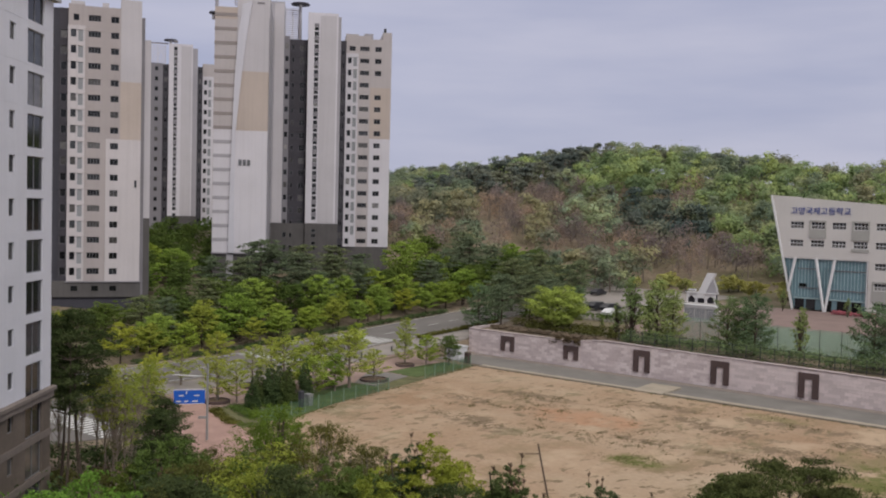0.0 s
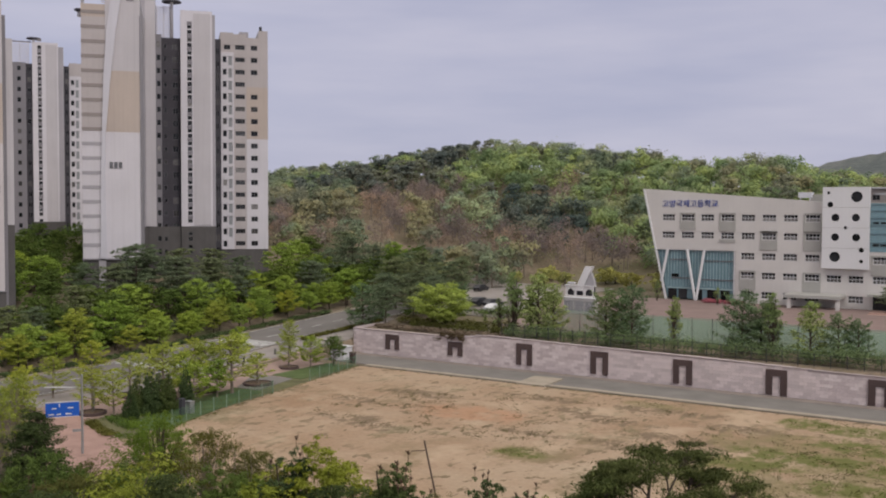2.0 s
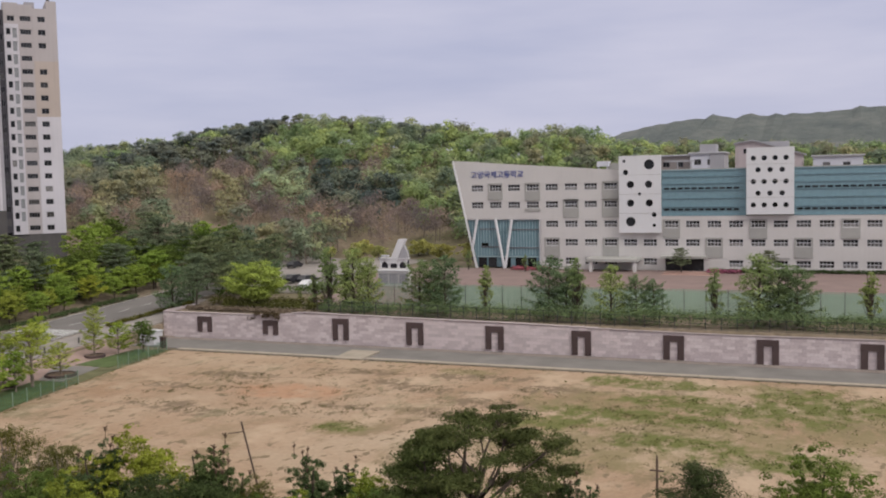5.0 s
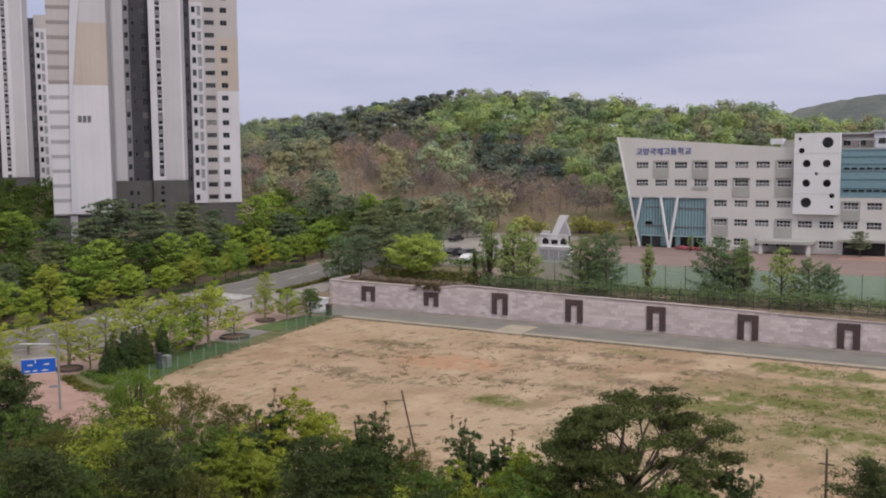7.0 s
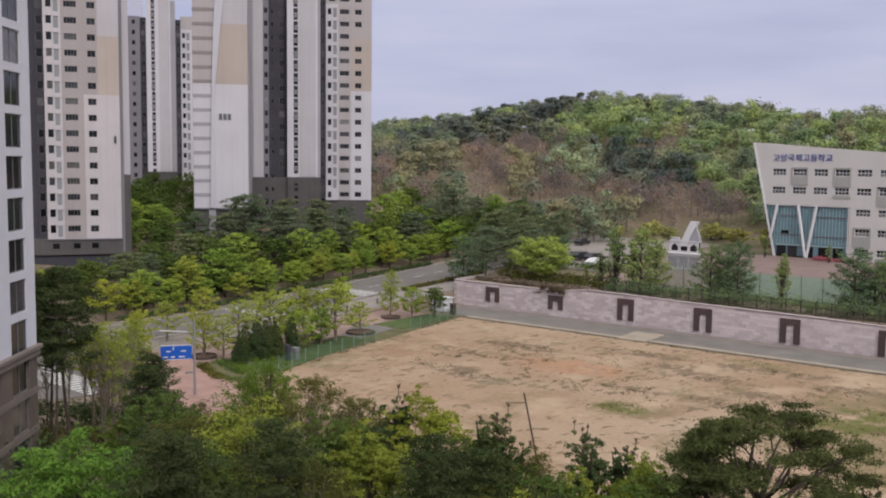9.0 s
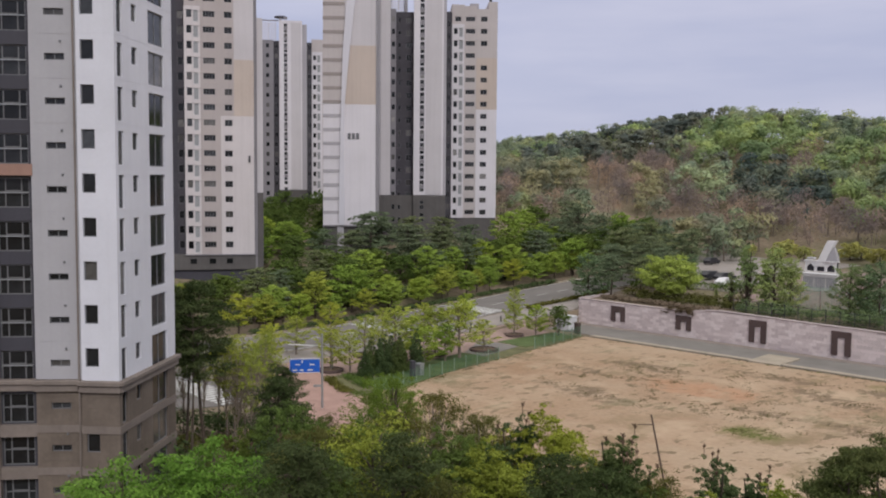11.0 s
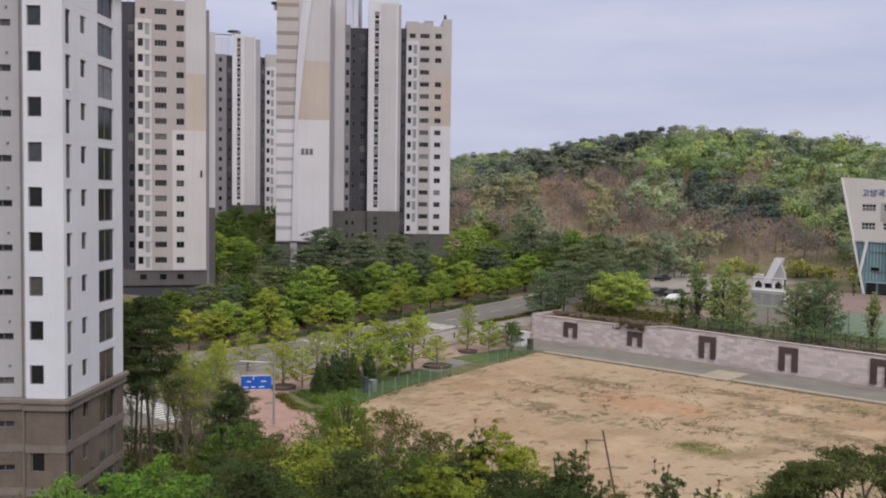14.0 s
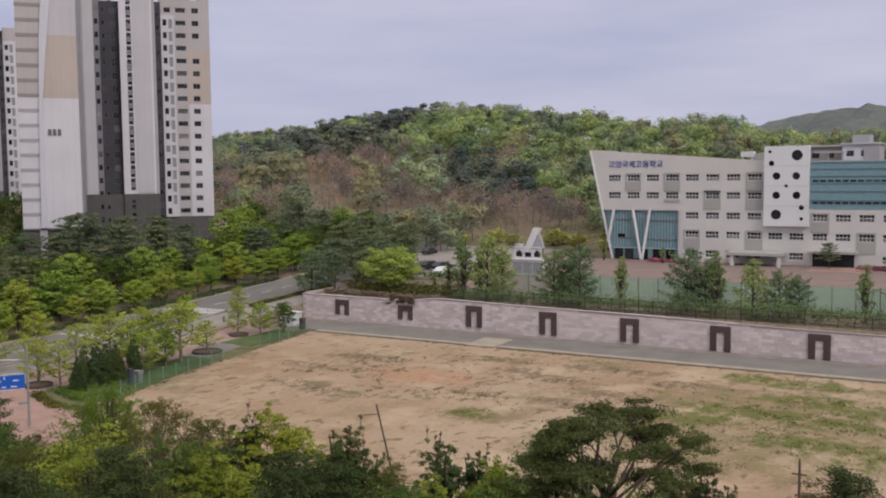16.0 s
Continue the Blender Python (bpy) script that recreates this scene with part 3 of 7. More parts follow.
        part("rail", rail, M_METAL, th, "", m)
    # the rest of the body, closing the block behind
    core = Shape()
    wall_face(core, b0 - d0 * 0.01 + n * 14, b0, 0.0, top)
    wall_face(core, back, b0 + n * 14, 0.0, top)
    part("rear_wall", core, M_PALE, th)
    # rain pipe at the inner corner
    part("rain_pipe", Shape().tube((C.x + n.x * 0.1 - 0.05, C.y - 0.12, 0), (C.x + n.x * 0.1 - 0.05, C.y - 0.12, top), 0.06, 0.06, 6), M_STONE_TRIM, th)


near_block()


# ---- the towers ----
def tower(name, x, y, z, label, turn):
    th = empty(name, x, y, z, turn)
    return tagged(th, label, "apartment tower", "apartment towers beyond the road")


def bay(th, x, y0, y1, z0, z1, mat, cols=(), floors=None, depth_back=9.0, split=None, base=None, kind="slide", skip=(), name="wall"):
    """One bay of a tower, its face towards +x at x, from y0 to y1. cols: (offset, width, height, kind, sill) of windows on each floor.
    split: pairs of height and the paint above it; base: (height, material) for the lowest storeys."""
    zones = [(z0, z1, mat)]
    if base:
        zones = [(z0, base[0], base[1]), (base[0], z1, mat)]
    for z, m in split or ():
        lo = zones.pop()
        zones += [(lo[0], z, lo[2]), (z, lo[1], m)]
    floors = floors or []
    for a, b, m in zones:
        s = Shape()
        holes = []
        for f in floors:
            for off, w, h, kd, sill in cols:
                if a <= f + sill and f + sill + h <= b - 0.05:
                    holes.append((off, off + w, f + sill, f + sill + h, kd))
        proud = 0.12 if base and b == base[0] else 0.0
        wall_face(s, (x + proud, y0), (x + proud, y1), a, b, [h[:4] for h in holes], 0.25, [f for f in floors if a < f < b])
        wall_face(s, (x - depth_back, y0), (x + proud, y0), a, b)
        wall_face(s, (x + proud, y1), (x - depth_back, y1), a, b)
        wall_face(s, (x - depth_back, y1), (x - depth_back, y0), a, b)
        s.quad((x + proud, y0, b), (x + proud, y1, b), (x - depth_back, y1, b), (x - depth_back, y0, b))
        part(name, s, m, th)
        for h in holes:
            window(th, (x + proud, y0), (x + proud, y1), h[0], h[2], h[1] - h[0], h[3] - h[2], h[4].split("_")[0], M_FRAME_DARK if h[4].endswith("_d") else M_FRAME, M_SLOT if h[4].endswith("_s") else M_GLASS)


def saucer(th, x, y, z, r, post=3.0, mat=None):
    """A roof ornament: a flat ring dish upon a post, with ribs."""
    s = Shape()
    k = 28
    prof = ((r * 0.55, 0.0), (r, 0.18), (r, 0.42), (r * 0.9, 0.55), (r * 0.55, 0.5))
    n = len(s.v)
    for a, b in prof:
        s.v += [(x + a * math.cos(2 * math.pi * i / k), y + a * math.sin(2 * math.pi * i / k), z + b) for i in range(k)]
    for j in range(len(prof)):
        q = (j + 1) % len(prof)
        s.f += [(n + j * k + i, n + j * k + (i + 1) % k, n + q * k + (i + 1) % k, n + q * k + i) for i in range(k)]
    dish = part("roof_dish", s, mat or M_SLATE, th, "flat grey ring dish on the roof")
    for i in range(6):
        t = math.pi * i / 3
        part("rib", Shape().tube((x, y, z + 0.25), (x + r * 0.6 * math.cos(t), y + r * 0.6 * math.sin(t), z + 0.25), 0.08, 0.08, 6), mat or M_SLATE, dish)
    part("dish_post", Shape().tube((x, y, z - post), (x, y, z + 0.3), 0.35, 0.3, 10), M_TGREY, th)


def louvre_screen(th, x, y0, y1, z0, z1):
    posts = Shape()
    for y in (y0, (y0 + y1) / 2, y1 - 0.16):
        posts.box(x - 0.2, x - 0.1, y, y + 0.16, z0, z1)
    posts.box(x - 0.2, x - 0.1, y0, y1, z1 - 0.1, z1)
    screen = part("roof_screen", posts, M_TWHITE, th, "white louvred roof screen")
    for k in range(int((z1 - z0) / 0.45)):
        part("slat", Shape().box(x - 0.1, x, y0, y1, z0 + 0.45 * k, z0 + 0.45 * k + 0.2), M_TWHITE, screen)


def rows_from(z, n, storey=2.8):
    return [z + storey * i for i in range(n)]


def tower_core():
    """The long stepped tower with the banded corner and the curved fin. Local x points out of its fronts, y along them."""
    gz = 7.5
    th = tower("apartment_tower", -160.86, 142.60, gz, "tall white and beige apartment tower with grey base and slanted fin", -41.6)
    Z = lambda z: z - gz  # noqa: E731
    # the end bay, farthest forward
    xa, left, right = 17.0, -17.0, -6.2
    edge_l = [(-13.8, 14.4), (-13.65, 26.0), (-13.35, 38.0), (-12.95, 50.0), (-12.35, 58.0), (-11.6, 63.9)]
    edge_r = [(-12.6, 14.4), (-12.75, 26.0), (-12.7, 38.0), (-11.75, 48.5), (-10.7, 58.0), (-9.7, 64.6)]
    along = lambda edge, z: float(np.interp(z, [q[1] for q in edge], [q[0] for q in edge]))  # noqa: E731
    bands = [59.0 - 2.8 * k for k in range(-1, 16)]
    for z0, z1, mat in ((14.4, 38.9, M_TWHITE), (38.9, 50.7, M_TBEIGE), (50.7, 65.2, M_TLIGHT)):
        s = Shape()
        wall_face(s, (xa, -13.2 if z1 < 50 else -12.6), (xa, right), Z(z0), Z(z1), [], 0.2, [Z(b) for b in bands])
        part("wall", s, mat, th)
    for z0, z1, mat in ((14.4, 39.1, M_TWHITE), (39.1, 60.9, M_TCREAM), (60.9, 63.3, M_TBEIGE)):
        s = Shape()
        wall_face(s, (xa - 0.12, left), (xa - 0.12, -11.4), Z(z0), Z(z1))
        part("banded_wall", s, mat, th)
    s = Shape()
    wall_face(s, (-4.0, left), (xa - 0.12, left), 0, Z(63.3))
    s.quad((xa - 0.12, left, Z(63.3)), (xa - 0.12, -11.4, Z(63.3)), (-4.0, -11.4, Z(63.3)), (-4.0, left, Z(63.3)))
    s.quad((xa, -12.6, Z(65.2)), (xa, right, Z(65.2)), (-4.0, right, Z(65.2)), (-4.0, -12.6, Z(65.2)))
    wall_face(s, (-4.0, -12.6), (xa, -12.6), Z(63.3), Z(65.2))
    part("roof", s, M_TLIGHT, th)
    s = Shape()
    wall_face(s, (xa, right), (-4.0, right), Z(14.4), Z(65.2))
    part("side_wall", s, M_TGREY, th)
    part("base_wall", Shape().box(-4.0, xa - 0.3, left + 0.1, right - 0.1, 0, Z(14.4)), M_DARK, th, "charcoal base storeys")
    part("base_ledge", Shape().box(xa - 0.3, xa + 0.15, left - 0.1, right + 0.1, Z(14.1), Z(14.4)), M_TSHADE, th)
    part("base_pier", Shape().box(xa - 0.3, xa, -14.1, -12.8, 0, Z(14.1)), M_TGREY, th)
    for b in bands:
        if 15.5 < b < 63:
            part("floor_band", Shape().box(xa - 0.12, xa - 0.06, left - 0.04, along(edge_l, b) + 0.1, Z(b) - 0.33, Z(b) + 0.33), M_TBAND if b > 39 else M_TGREY, th)
    fin = Shape()
    ring = edge_l + edge_r[::-1]
    n = len(edge_l)
    for x in (xa - 0.05, xa + 0.5):
        fin.v += [(x, y, Z(z)) for y, z in ring]
    m = len(ring)
    for i in range(n - 1):
        fin.f.append((m + i, m + 2 * n - 1 - i, m + 2 * n - 2 - i, m + i + 1))
    fin.f += [(i, (i + 1) % m, m + (i + 1) % m, m + i) for i in range(m)]
    part("fin", fin, M_TFIN, th, "pale grey curved slanting fin")
    part("roof_bar", Shape().box(xa, xa + 0.12, -8.7, -7.3, Z(64.25), Z(64.5)), M_TSHADE, th)
    part("wall_joint", Shape().box(xa, xa + 0.03, right - 0.14, right - 0.02, Z(15), Z(61.5)), M_TSHADE, th)
    for k in range(3):
        part("wall_bar", Shape().box(xa + 0.02, xa + 0.12, -12.0 + 0.85 * k, -11.38 + 0.85 * k, Z(31.9), Z(33.1), 0.0), M_WALL_BAR, th, "dark grey bar")
    # set-back bays, stepping away along the tower
    low = rows_from(Z(10.55), 19)
    bay(th, -4.0, -6.95, -3.7, 0, Z(69.2), M_TGREY, [], [], 8, base=(Z(20.2), M_DARK), name="pilaster")
    part("pilaster_panel", Shape().box(-4.0, -3.9, -5.85, -3.75, Z(20.3), Z(68.9)), M_TLIGHT, th)
    bay(th, -4.3, -3.7, -2.5, 0, Z(61.8), M_TSHADE, [(0.2, 0.8, 1.2, "plain_d", 0.87)], low, 7)
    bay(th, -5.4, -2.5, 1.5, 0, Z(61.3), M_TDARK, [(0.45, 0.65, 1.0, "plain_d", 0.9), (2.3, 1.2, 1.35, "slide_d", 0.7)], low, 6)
    bay(th, -3.7, -5.4, 1.5, 0, Z(20.2), M_DARK, [(1.95, 0.8, 1.2, "plain_d", 0.87), (3.35, 0.65, 1.0, "plain_d", 0.9)], low, 1.0, name="base_wall")
    bay(th, -3.0, 1.5, 8.15, 0, Z(67.0), M_TWHITE, [(1.4, 0.95, 0.95, "slide_d", 0.3), (1.4, 0.95, 0.75, "plain_d", 1.5)], rows_from(Z(14.0), 18), 9, base=(Z(20.3), M_DARK))
    for z in rows_from(Z(14.0), 18)[2:]:
        part("spandrel", Shape().box(-3.0, -2.97, 2.85, 3.9, z + 2.3, z + 3.05), M_TSHADE, th)
    bay(th, -2.88, 4.2, 7.75, Z(20.5), Z(66.4), M_TLIGHT, [], low, 0.12, name="wall_panel")
    bay(th, -3.6, 8.15, 8.8, 0, Z(66.4), M_TGREY, [], [], 8, base=(Z(20.3), M_DARK))
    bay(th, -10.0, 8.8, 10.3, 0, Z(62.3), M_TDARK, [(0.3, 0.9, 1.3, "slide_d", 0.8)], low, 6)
    # the far wing
    fl = rows_from(Z(14.75), 16)
    top = [Z(14.75) + 2.8 * 16]
    xr = -12.0
    part("base_wall", Shape().box(xr - 8, xr - 0.15, 10.3, 20.9, 0, Z(14.9)), M_DARK, th, "charcoal base storeys")
    bay(th, xr + 0.25, 10.25, 13.25, Z(14.9), Z(59.8), M_TWHITE, [(0.55, 0.85, 1.35, "plain_d", 0.75), (1.75, 0.9, 2.1, "plain_s", 0.1)], fl, 9)
    bay(th, xr - 0.05, 10.3, 13.25, Z(59.8), Z(64.3), M_TCREAM, [(0.8, 1.4, 1.1, "slide_d", 0.9)], top, 8)
    bay(th, xr - 0.05, 13.25, 16.1, Z(14.9), Z(64.0), M_TCREAM, [(0.35, 2.15, 1.05, "wide_d", 0.95)], fl + top, 9)
    bay(th, xr, 16.1, 18.9, Z(14.9), Z(63.3), M_TWHITE, [(1.0, 1.5, 1.15, "slide_d", 0.9)], fl + top, 9, split=((Z(40.2), M_TBEIGE), (Z(52.1), M_TCREAM)))
    bay(th, xr, 18.9, 20.95, Z(14.9), Z(65.0), M_TWHITE, [], [], 9, split=((Z(40.2), M_TBEIGE), (Z(52.1), M_TCREAM)))
    bay(th, xr - 0.3, 14.6, 16.6, Z(63.3), Z(64.6), M_TGREY, [], [], 3, name="roof_room")
    part("vent_cap", Shape().tube((xr - 1, 19.4, Z(65.0)), (xr - 1, 19.4, Z(66.1)), 0.35, 0.3, 8), M_BLACK_METAL, th)
    # roof ornaments
    saucer(th, 13.0, -17.0, Z(66.4), 1.5, 4)
    saucer(th, 13.0, -17.6, Z(62.4), 0.9, 1)
    saucer(th, 9.0, -11.6, Z(67.6), 3.7, 4)
    saucer(th, -8.0, -0.3, Z(69.3), 2.1, 9)
    louvre_screen(th, -9, -3.6, -0.6, Z(62), Z(68.8))
    louvre_screen(th, 8, -13.8, -9.0, Z(65.4), Z(67.4))


def tower_beside():
    gz = 3.5
    th = tower("apartment_tower", -154.88, 91.72, gz, "cream and white apartment tower with charcoal base among trees", -30.7)
    Z = lambda z: z - gz  # noqa: E731
    st = 2.75
    fl = rows_from(Z(10.3), 16, st)
    top = [fl[-1] + st]
    low = [fl[0] - st]
    part("base_wall", Shape().box(-9, 0.0, -9.5, 6.6, Z(7.2), Z(10.0)), M_DARK, th, "charcoal base storeys")
    for y in (-5.0, -1.6, 1.4):
        part("base_window", Shape().box(0.0, 0.05, y, y + 1.1, Z(8.3), Z(9.2)), M_GLASS, th)
    part("base_wall", Shape().box(-9, -0.5, -9.5, 7.6, 0, Z(7.2)), M_SLATE, th, "dark ground storey")
    part("base_ledge", Shape().box(-9, 0.25, -6.0, 6.6, Z(9.8), Z(10.0)), M_TSHADE, th)
    bay(th, -1.6, -12.0, -7.2, Z(7.2), Z(57.4), M_SLATE, [(1.6, 1.6, 1.5, "slide_d", 0.7)], low + fl, 8)
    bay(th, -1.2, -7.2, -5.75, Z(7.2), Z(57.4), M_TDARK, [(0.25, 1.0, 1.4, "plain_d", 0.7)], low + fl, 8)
    bay(th, 0.3, -5.75, -2.95, Z(10.0), Z(54.3), M_TIVORY, [(0.45, 0.9, 1.35, "plain_d", 0.75), (1.6, 0.9, 2.05, "plain_s", 0.0)], fl, 9)
    bay(th, 0.0, -5.7, -2.95, Z(54.3), Z(58.0), M_TSAND, [(0.8, 0.95, 1.1, "plain_d", 0.9)], top, 8)
    bay(th, 0.0, -2.95, 0.55, Z(10.0), Z(57.8), M_TSAND, [(0.5, 2.05, 1.05, "wide_d", 0.95)], fl + top, 9)
    bay(th, 0.12, 0.55, 2.9, Z(10.0), Z(57.8), M_TIVORY, [(0.7, 1.35, 1.1, "slide_d", 0.9)], fl + top, 9, split=((Z(35.0), M_TSAND),))
    bay(th, 0.12, 2.9, 6.4, Z(10.0), Z(59.4), M_TIVORY, [], [], 9, split=((Z(35.0), M_TBEIGE), (Z(45.1), M_TLIGHT)))
    bay(th, -0.9, 6.4, 7.0, Z(7.2), Z(56.7), M_TSHADE, [], [], 8)
    bay(th, -1.8, 7.0, 8.1, 0, Z(53.0), M_TLIGHT, [], [], 8, base=(Z(21.2), M_DARK))
    part("meter_box", Shape().box(0.12, 0.3, 5.4, 5.75, Z(26.7), Z(27.9)), M_SLATE, th)
    for y0, y1 in ((-5.3, -3.1), (-0.2, 0.9)):
        part("roof_room", Shape().box(-4, -0.3, y0, y1, Z(57.8), Z(58.6)), M_TLIGHT, th)
    part("vent_cap", Shape().tube((-1, 3.2, Z(59.4)), (-1, 3.2, Z(60.5)), 0.3, 0.25, 8), M_BLACK_METAL, th)


def tower_behind():
    gz = 15.0
    th = tower("apartment_tower", -232.08, 161.93, gz, "distant grey and white apartment tower half hidden by others", -34.94)
    Z = lambda z: z - gz  # noqa: E731
    fl = rows_from(Z(18.1), 16)
    bay(th, 0.0, -13.0, -5.35, 0, Z(63.1), M_TSHADE, [(5.5, 0.95, 1.2, "plain_d", 0.85)], fl, 8)
    bay(th, -1.2, -5.35, -3.75, 0, Z(63.0), M_TDARK, [(0.3, 1.0, 1.3, "slide_d", 0.8)], fl, 8)
    bay(th, 0.0, -3.75, 2.75, 0, Z(68.7), M_TWHITE, [(1.35, 0.95, 0.95, "slide_d", 0.3), (1.35, 0.95, 0.75, "plain_d", 1.5)], rows_from(Z(19.0), 18), 10, base=(Z(20.5), M_DARK))
    for z in rows_from(Z(19.0), 18)[1:]:
        part("spandrel", Shape().box(0.0, 0.03, -2.45, -1.4, z + 2.3, z + 3.05), M_TSHADE, th)
    bay(th, 0.12, -0.4, 2.4, Z(20.6), Z(68.1), M_TLIGHT, [], fl, 0.12, name="wall_panel")
    bay(th, -0.8, 2.75, 4.1, 0, Z(67.8), M_TGREY, [], [], 9, base=(Z(20.5), M_DARK))
    bay(th, -2.0, 4.1, 5.5, 0, Z(62.9), M_TDARK, [(0.3, 0.9, 1.3, "slide_d", 0.8)], fl, 8)
    bay(th, -3.0, 5.5, 8.6, Z(18), Z(60.4), M_TWHITE, [(0.45, 0.85, 1.35, "plain_d", 0.75), (1.6, 0.9, 2.1, "plain_s", 0.1)], fl, 9)
    bay(th, -3.3, 5.5, 16.0, 0, Z(64.0), M_TCREAM, [(4.0, 2.15, 1.05, "wide_d", 0.95)], fl, 9)
    saucer(th, -5, -3.4, Z(70.0), 1.8, 8)
    part("roof_beam", Shape().box(-5.2, -4.8, -9.5, -4.0, Z(69.2), Z(69.5)), M_TSHADE, th)
    louvre_screen(th, -3, -9.2, -4.6, Z(63.2), Z(68.9))


tower_core()
tower_beside()
tower_behind()


# ---- the school ----
def school():
    Y0, gz = 183.4, 6.6
    M_TEALBAR = mottled("teal_glazing_bar", (0.33, 0.44, 0.45), 0.4, 0.05, 5, 0.5, 0, 0)
    th = empty("school_building", -40.0, Y0, gz)
    tagged(th, "white five-storey school with teal glass and round-holed panels", "school")
    X = lambda x: x + 40.0  # noqa: E731
    Z = lambda z: z - gz  # noqa: E731
    rows = [22.15, 18.75, 14.95, 11.35, 7.75]
    wh, ww = 1.3, 2.5
    lefts = [-67.2 + 3.86 * i for i in range(8)]

    def face(x0, x1, z0, z1, cells, mat, y=0.0):
        s = Shape()
        wall_face(s, (X(x0), y), (X(x1), y), Z(z0), Z(z1), [(a - x0, a - x0 + ww, Z(b), Z(b) + wh) for a, b in cells], 0.3)
        part("wall", s, mat, th)
        for a, b in cells:
            window(th, (X(x0), y), (X(x1), y), a - x0, Z(b), ww, wh, "school", M_FRAME, M_GLASS, 0.15)

    face(-68.4, -37.1, 16.6, 24.4, [(a, z) for a in lefts for z in rows[:2]], M_SCHOOL)
    face(-52.9, -37.1, 6.6, 16.6, [(a, z) for a in lefts[4:] for z in rows[2:]], M_SCHOOL)
    s = Shape()
    s.quad((X(-68.4), 0, Z(24.4)), (X(-37.1), 0, Z(24.4)), (X(-37.1), 0, Z(25.8)), (X(-71.0), 0, Z(28.4)), (X(-70.15), 0, Z(24.4)))
    s.quad((X(-68.4), 0, Z(16.6)), (X(-68.4), 0, Z(24.4)), (X(-70.15), 0, Z(24.4)))
    s.quad((X(-71.0), 0, Z(28.4)), (X(-37.1), 0, Z(25.8)), (X(-37.1), 1.0, Z(25.8)), (X(-71.0), 1.0, Z(28.4)))
    s.quad((X(-71.0), 16, Z(28.4)), (X(-66.2), 16, Z(6.6)), (X(-66.2), 0, Z(6.6)), (X(-71.0), 0, Z(28.4)))
    s.quad((X(-71.0), 1.0, Z(28.4)), (X(-37.1), 1.0, Z(25.8)), (X(-37.1), 1.0, Z(24.4)), (X(-70), 1.0, Z(24.4)))
    part("slanted_gable", s, M_SCHOOL, th)
    part("edge_trim", Shape().tube((X(-71.05), -0.1, Z(28.4)), (X(-66.25), -0.1, Z(6.6)), 0.22, 0.22, 4), M_SCHOOL_BLOCK, th)
    # grey panels beside and beneath some windows
    for c, z0, z1 in ((1, 20.4, 22.1), (3, 20.2, 22.1), (3, 18.1, 18.7), (5, 16.8, 18.7), (5, 20.1, 20.35), (7, 20.2, 22.1), (4, 9.2, 11.3), (7, 9.2, 11.3), (7, 16.8, 18.7)):
        pan = Shape().box(X(lefts[c] - 0.3), X(lefts[c] + ww + 0.3), -0.12, 0.0, Z(z0), Z(z1))
        if z1 - z0 > 1.0:
            pan.box(X(lefts[c] - 0.3), X(lefts[c] - 0.02), -0.12, 0.0, Z(z1), Z(z1) + wh + 0.35).box(X(lefts[c] + ww + 0.02), X(lefts[c] + ww + 0.3), -0.12, 0.0, Z(z1), Z(z1) + wh + 0.35)
            pan.box(X(lefts[c] - 0.02), X(lefts[c] + ww + 0.02), -0.12, 0.0, Z(z1) + wh + 0.08, Z(z1) + wh + 0.35)
        part("grey_panel", pan, M_SCHOOL_GREY, th)
    # glazed corner with white V struts
    s = Shape()
    s.quad((X(-68.3), 0.5, Z(16.6)), (X(-66.2), 0.5, Z(7.0)), (X(-52.9), 0.5, Z(7.0)), (X(-52.9), 0.5, Z(16.6)))
    part("lobby_glass", s, M_GLASS_TEAL, th, "teal lobby glazing")
    s = Shape()
    for k in range(25):
        x = -67.3 + 0.6 * k
        s.box(X(x), X(x + 0.09), 0.40, 0.5, Z(9.4), Z(16.6))
    part("mullions", s, M_TEALBAR, th, "grey-green glazing bars")
    for x in (-66.0, -63.9, -60.9, -58.2, -55.6):
        part("dark_opening", Shape().box(X(x), X(x + 1.7), 0.36, 0.46, Z(6.9), Z(8.9)), M_GLASS, th, "dark ground floor glazing")
    part("lobby_rail", Shape().box(X(-66.3), X(-52.9), 0.3, 0.45, Z(8.95), Z(9.2)), M_TEALBAR, th)
    for x0, x1, z in ((-65.6, -61.8, 14.5), (-59.6, -53.2, 14.4), (-65.4, -61.4, 10.9), (-59.6, -53.2, 10.75)):
        part("strip_window", Shape().box(X(x0), X(x1), 0.34, 0.46, Z(z), Z(z + 0.2)), M_FRAME_DARK, th)
    part("strip_window", Shape().box(X(-65.3), X(-63.9), 0.34, 0.46, Z(11.2), Z(11.8)), M_GLASS, th)
    for a, b, zb in ((-66.0, -67.2, 10.2), (-62.1, -60.35, 6.6), (-58.7, -60.25, 6.6)):
        part("strut", Shape().tube((X(a), -0.2, Z(16.6)), (X(b), -0.2, Z(zb)), 0.3, 0.28, 6), M_SCHOOL_BLOCK, th, "white slanted strut")
    s = Shape().box(X(-68.4), X(-52.9), 0.1, 0.6, Z(16.45), Z(16.75)).box(X(-53.1), X(-52.8), 0.0, 0.6, Z(6.6), Z(16.6))
    part("lobby_frame", s, M_SCHOOL_BLOCK, th)

    # protruding blocks with round holes
    def holed(x0, x1, z0, z1, holes):
        s = Shape()
        y = -1.0
        s.quad((X(x0), y, Z(z0)), (X(x0), 0, Z(z0)), (X(x0), 0, Z(z1)), (X(x0), y, Z(z1)))
        s.quad((X(x1), 0, Z(z0)), (X(x1), y, Z(z0)), (X(x1), y, Z(z1)), (X(x1), 0, Z(z1)))
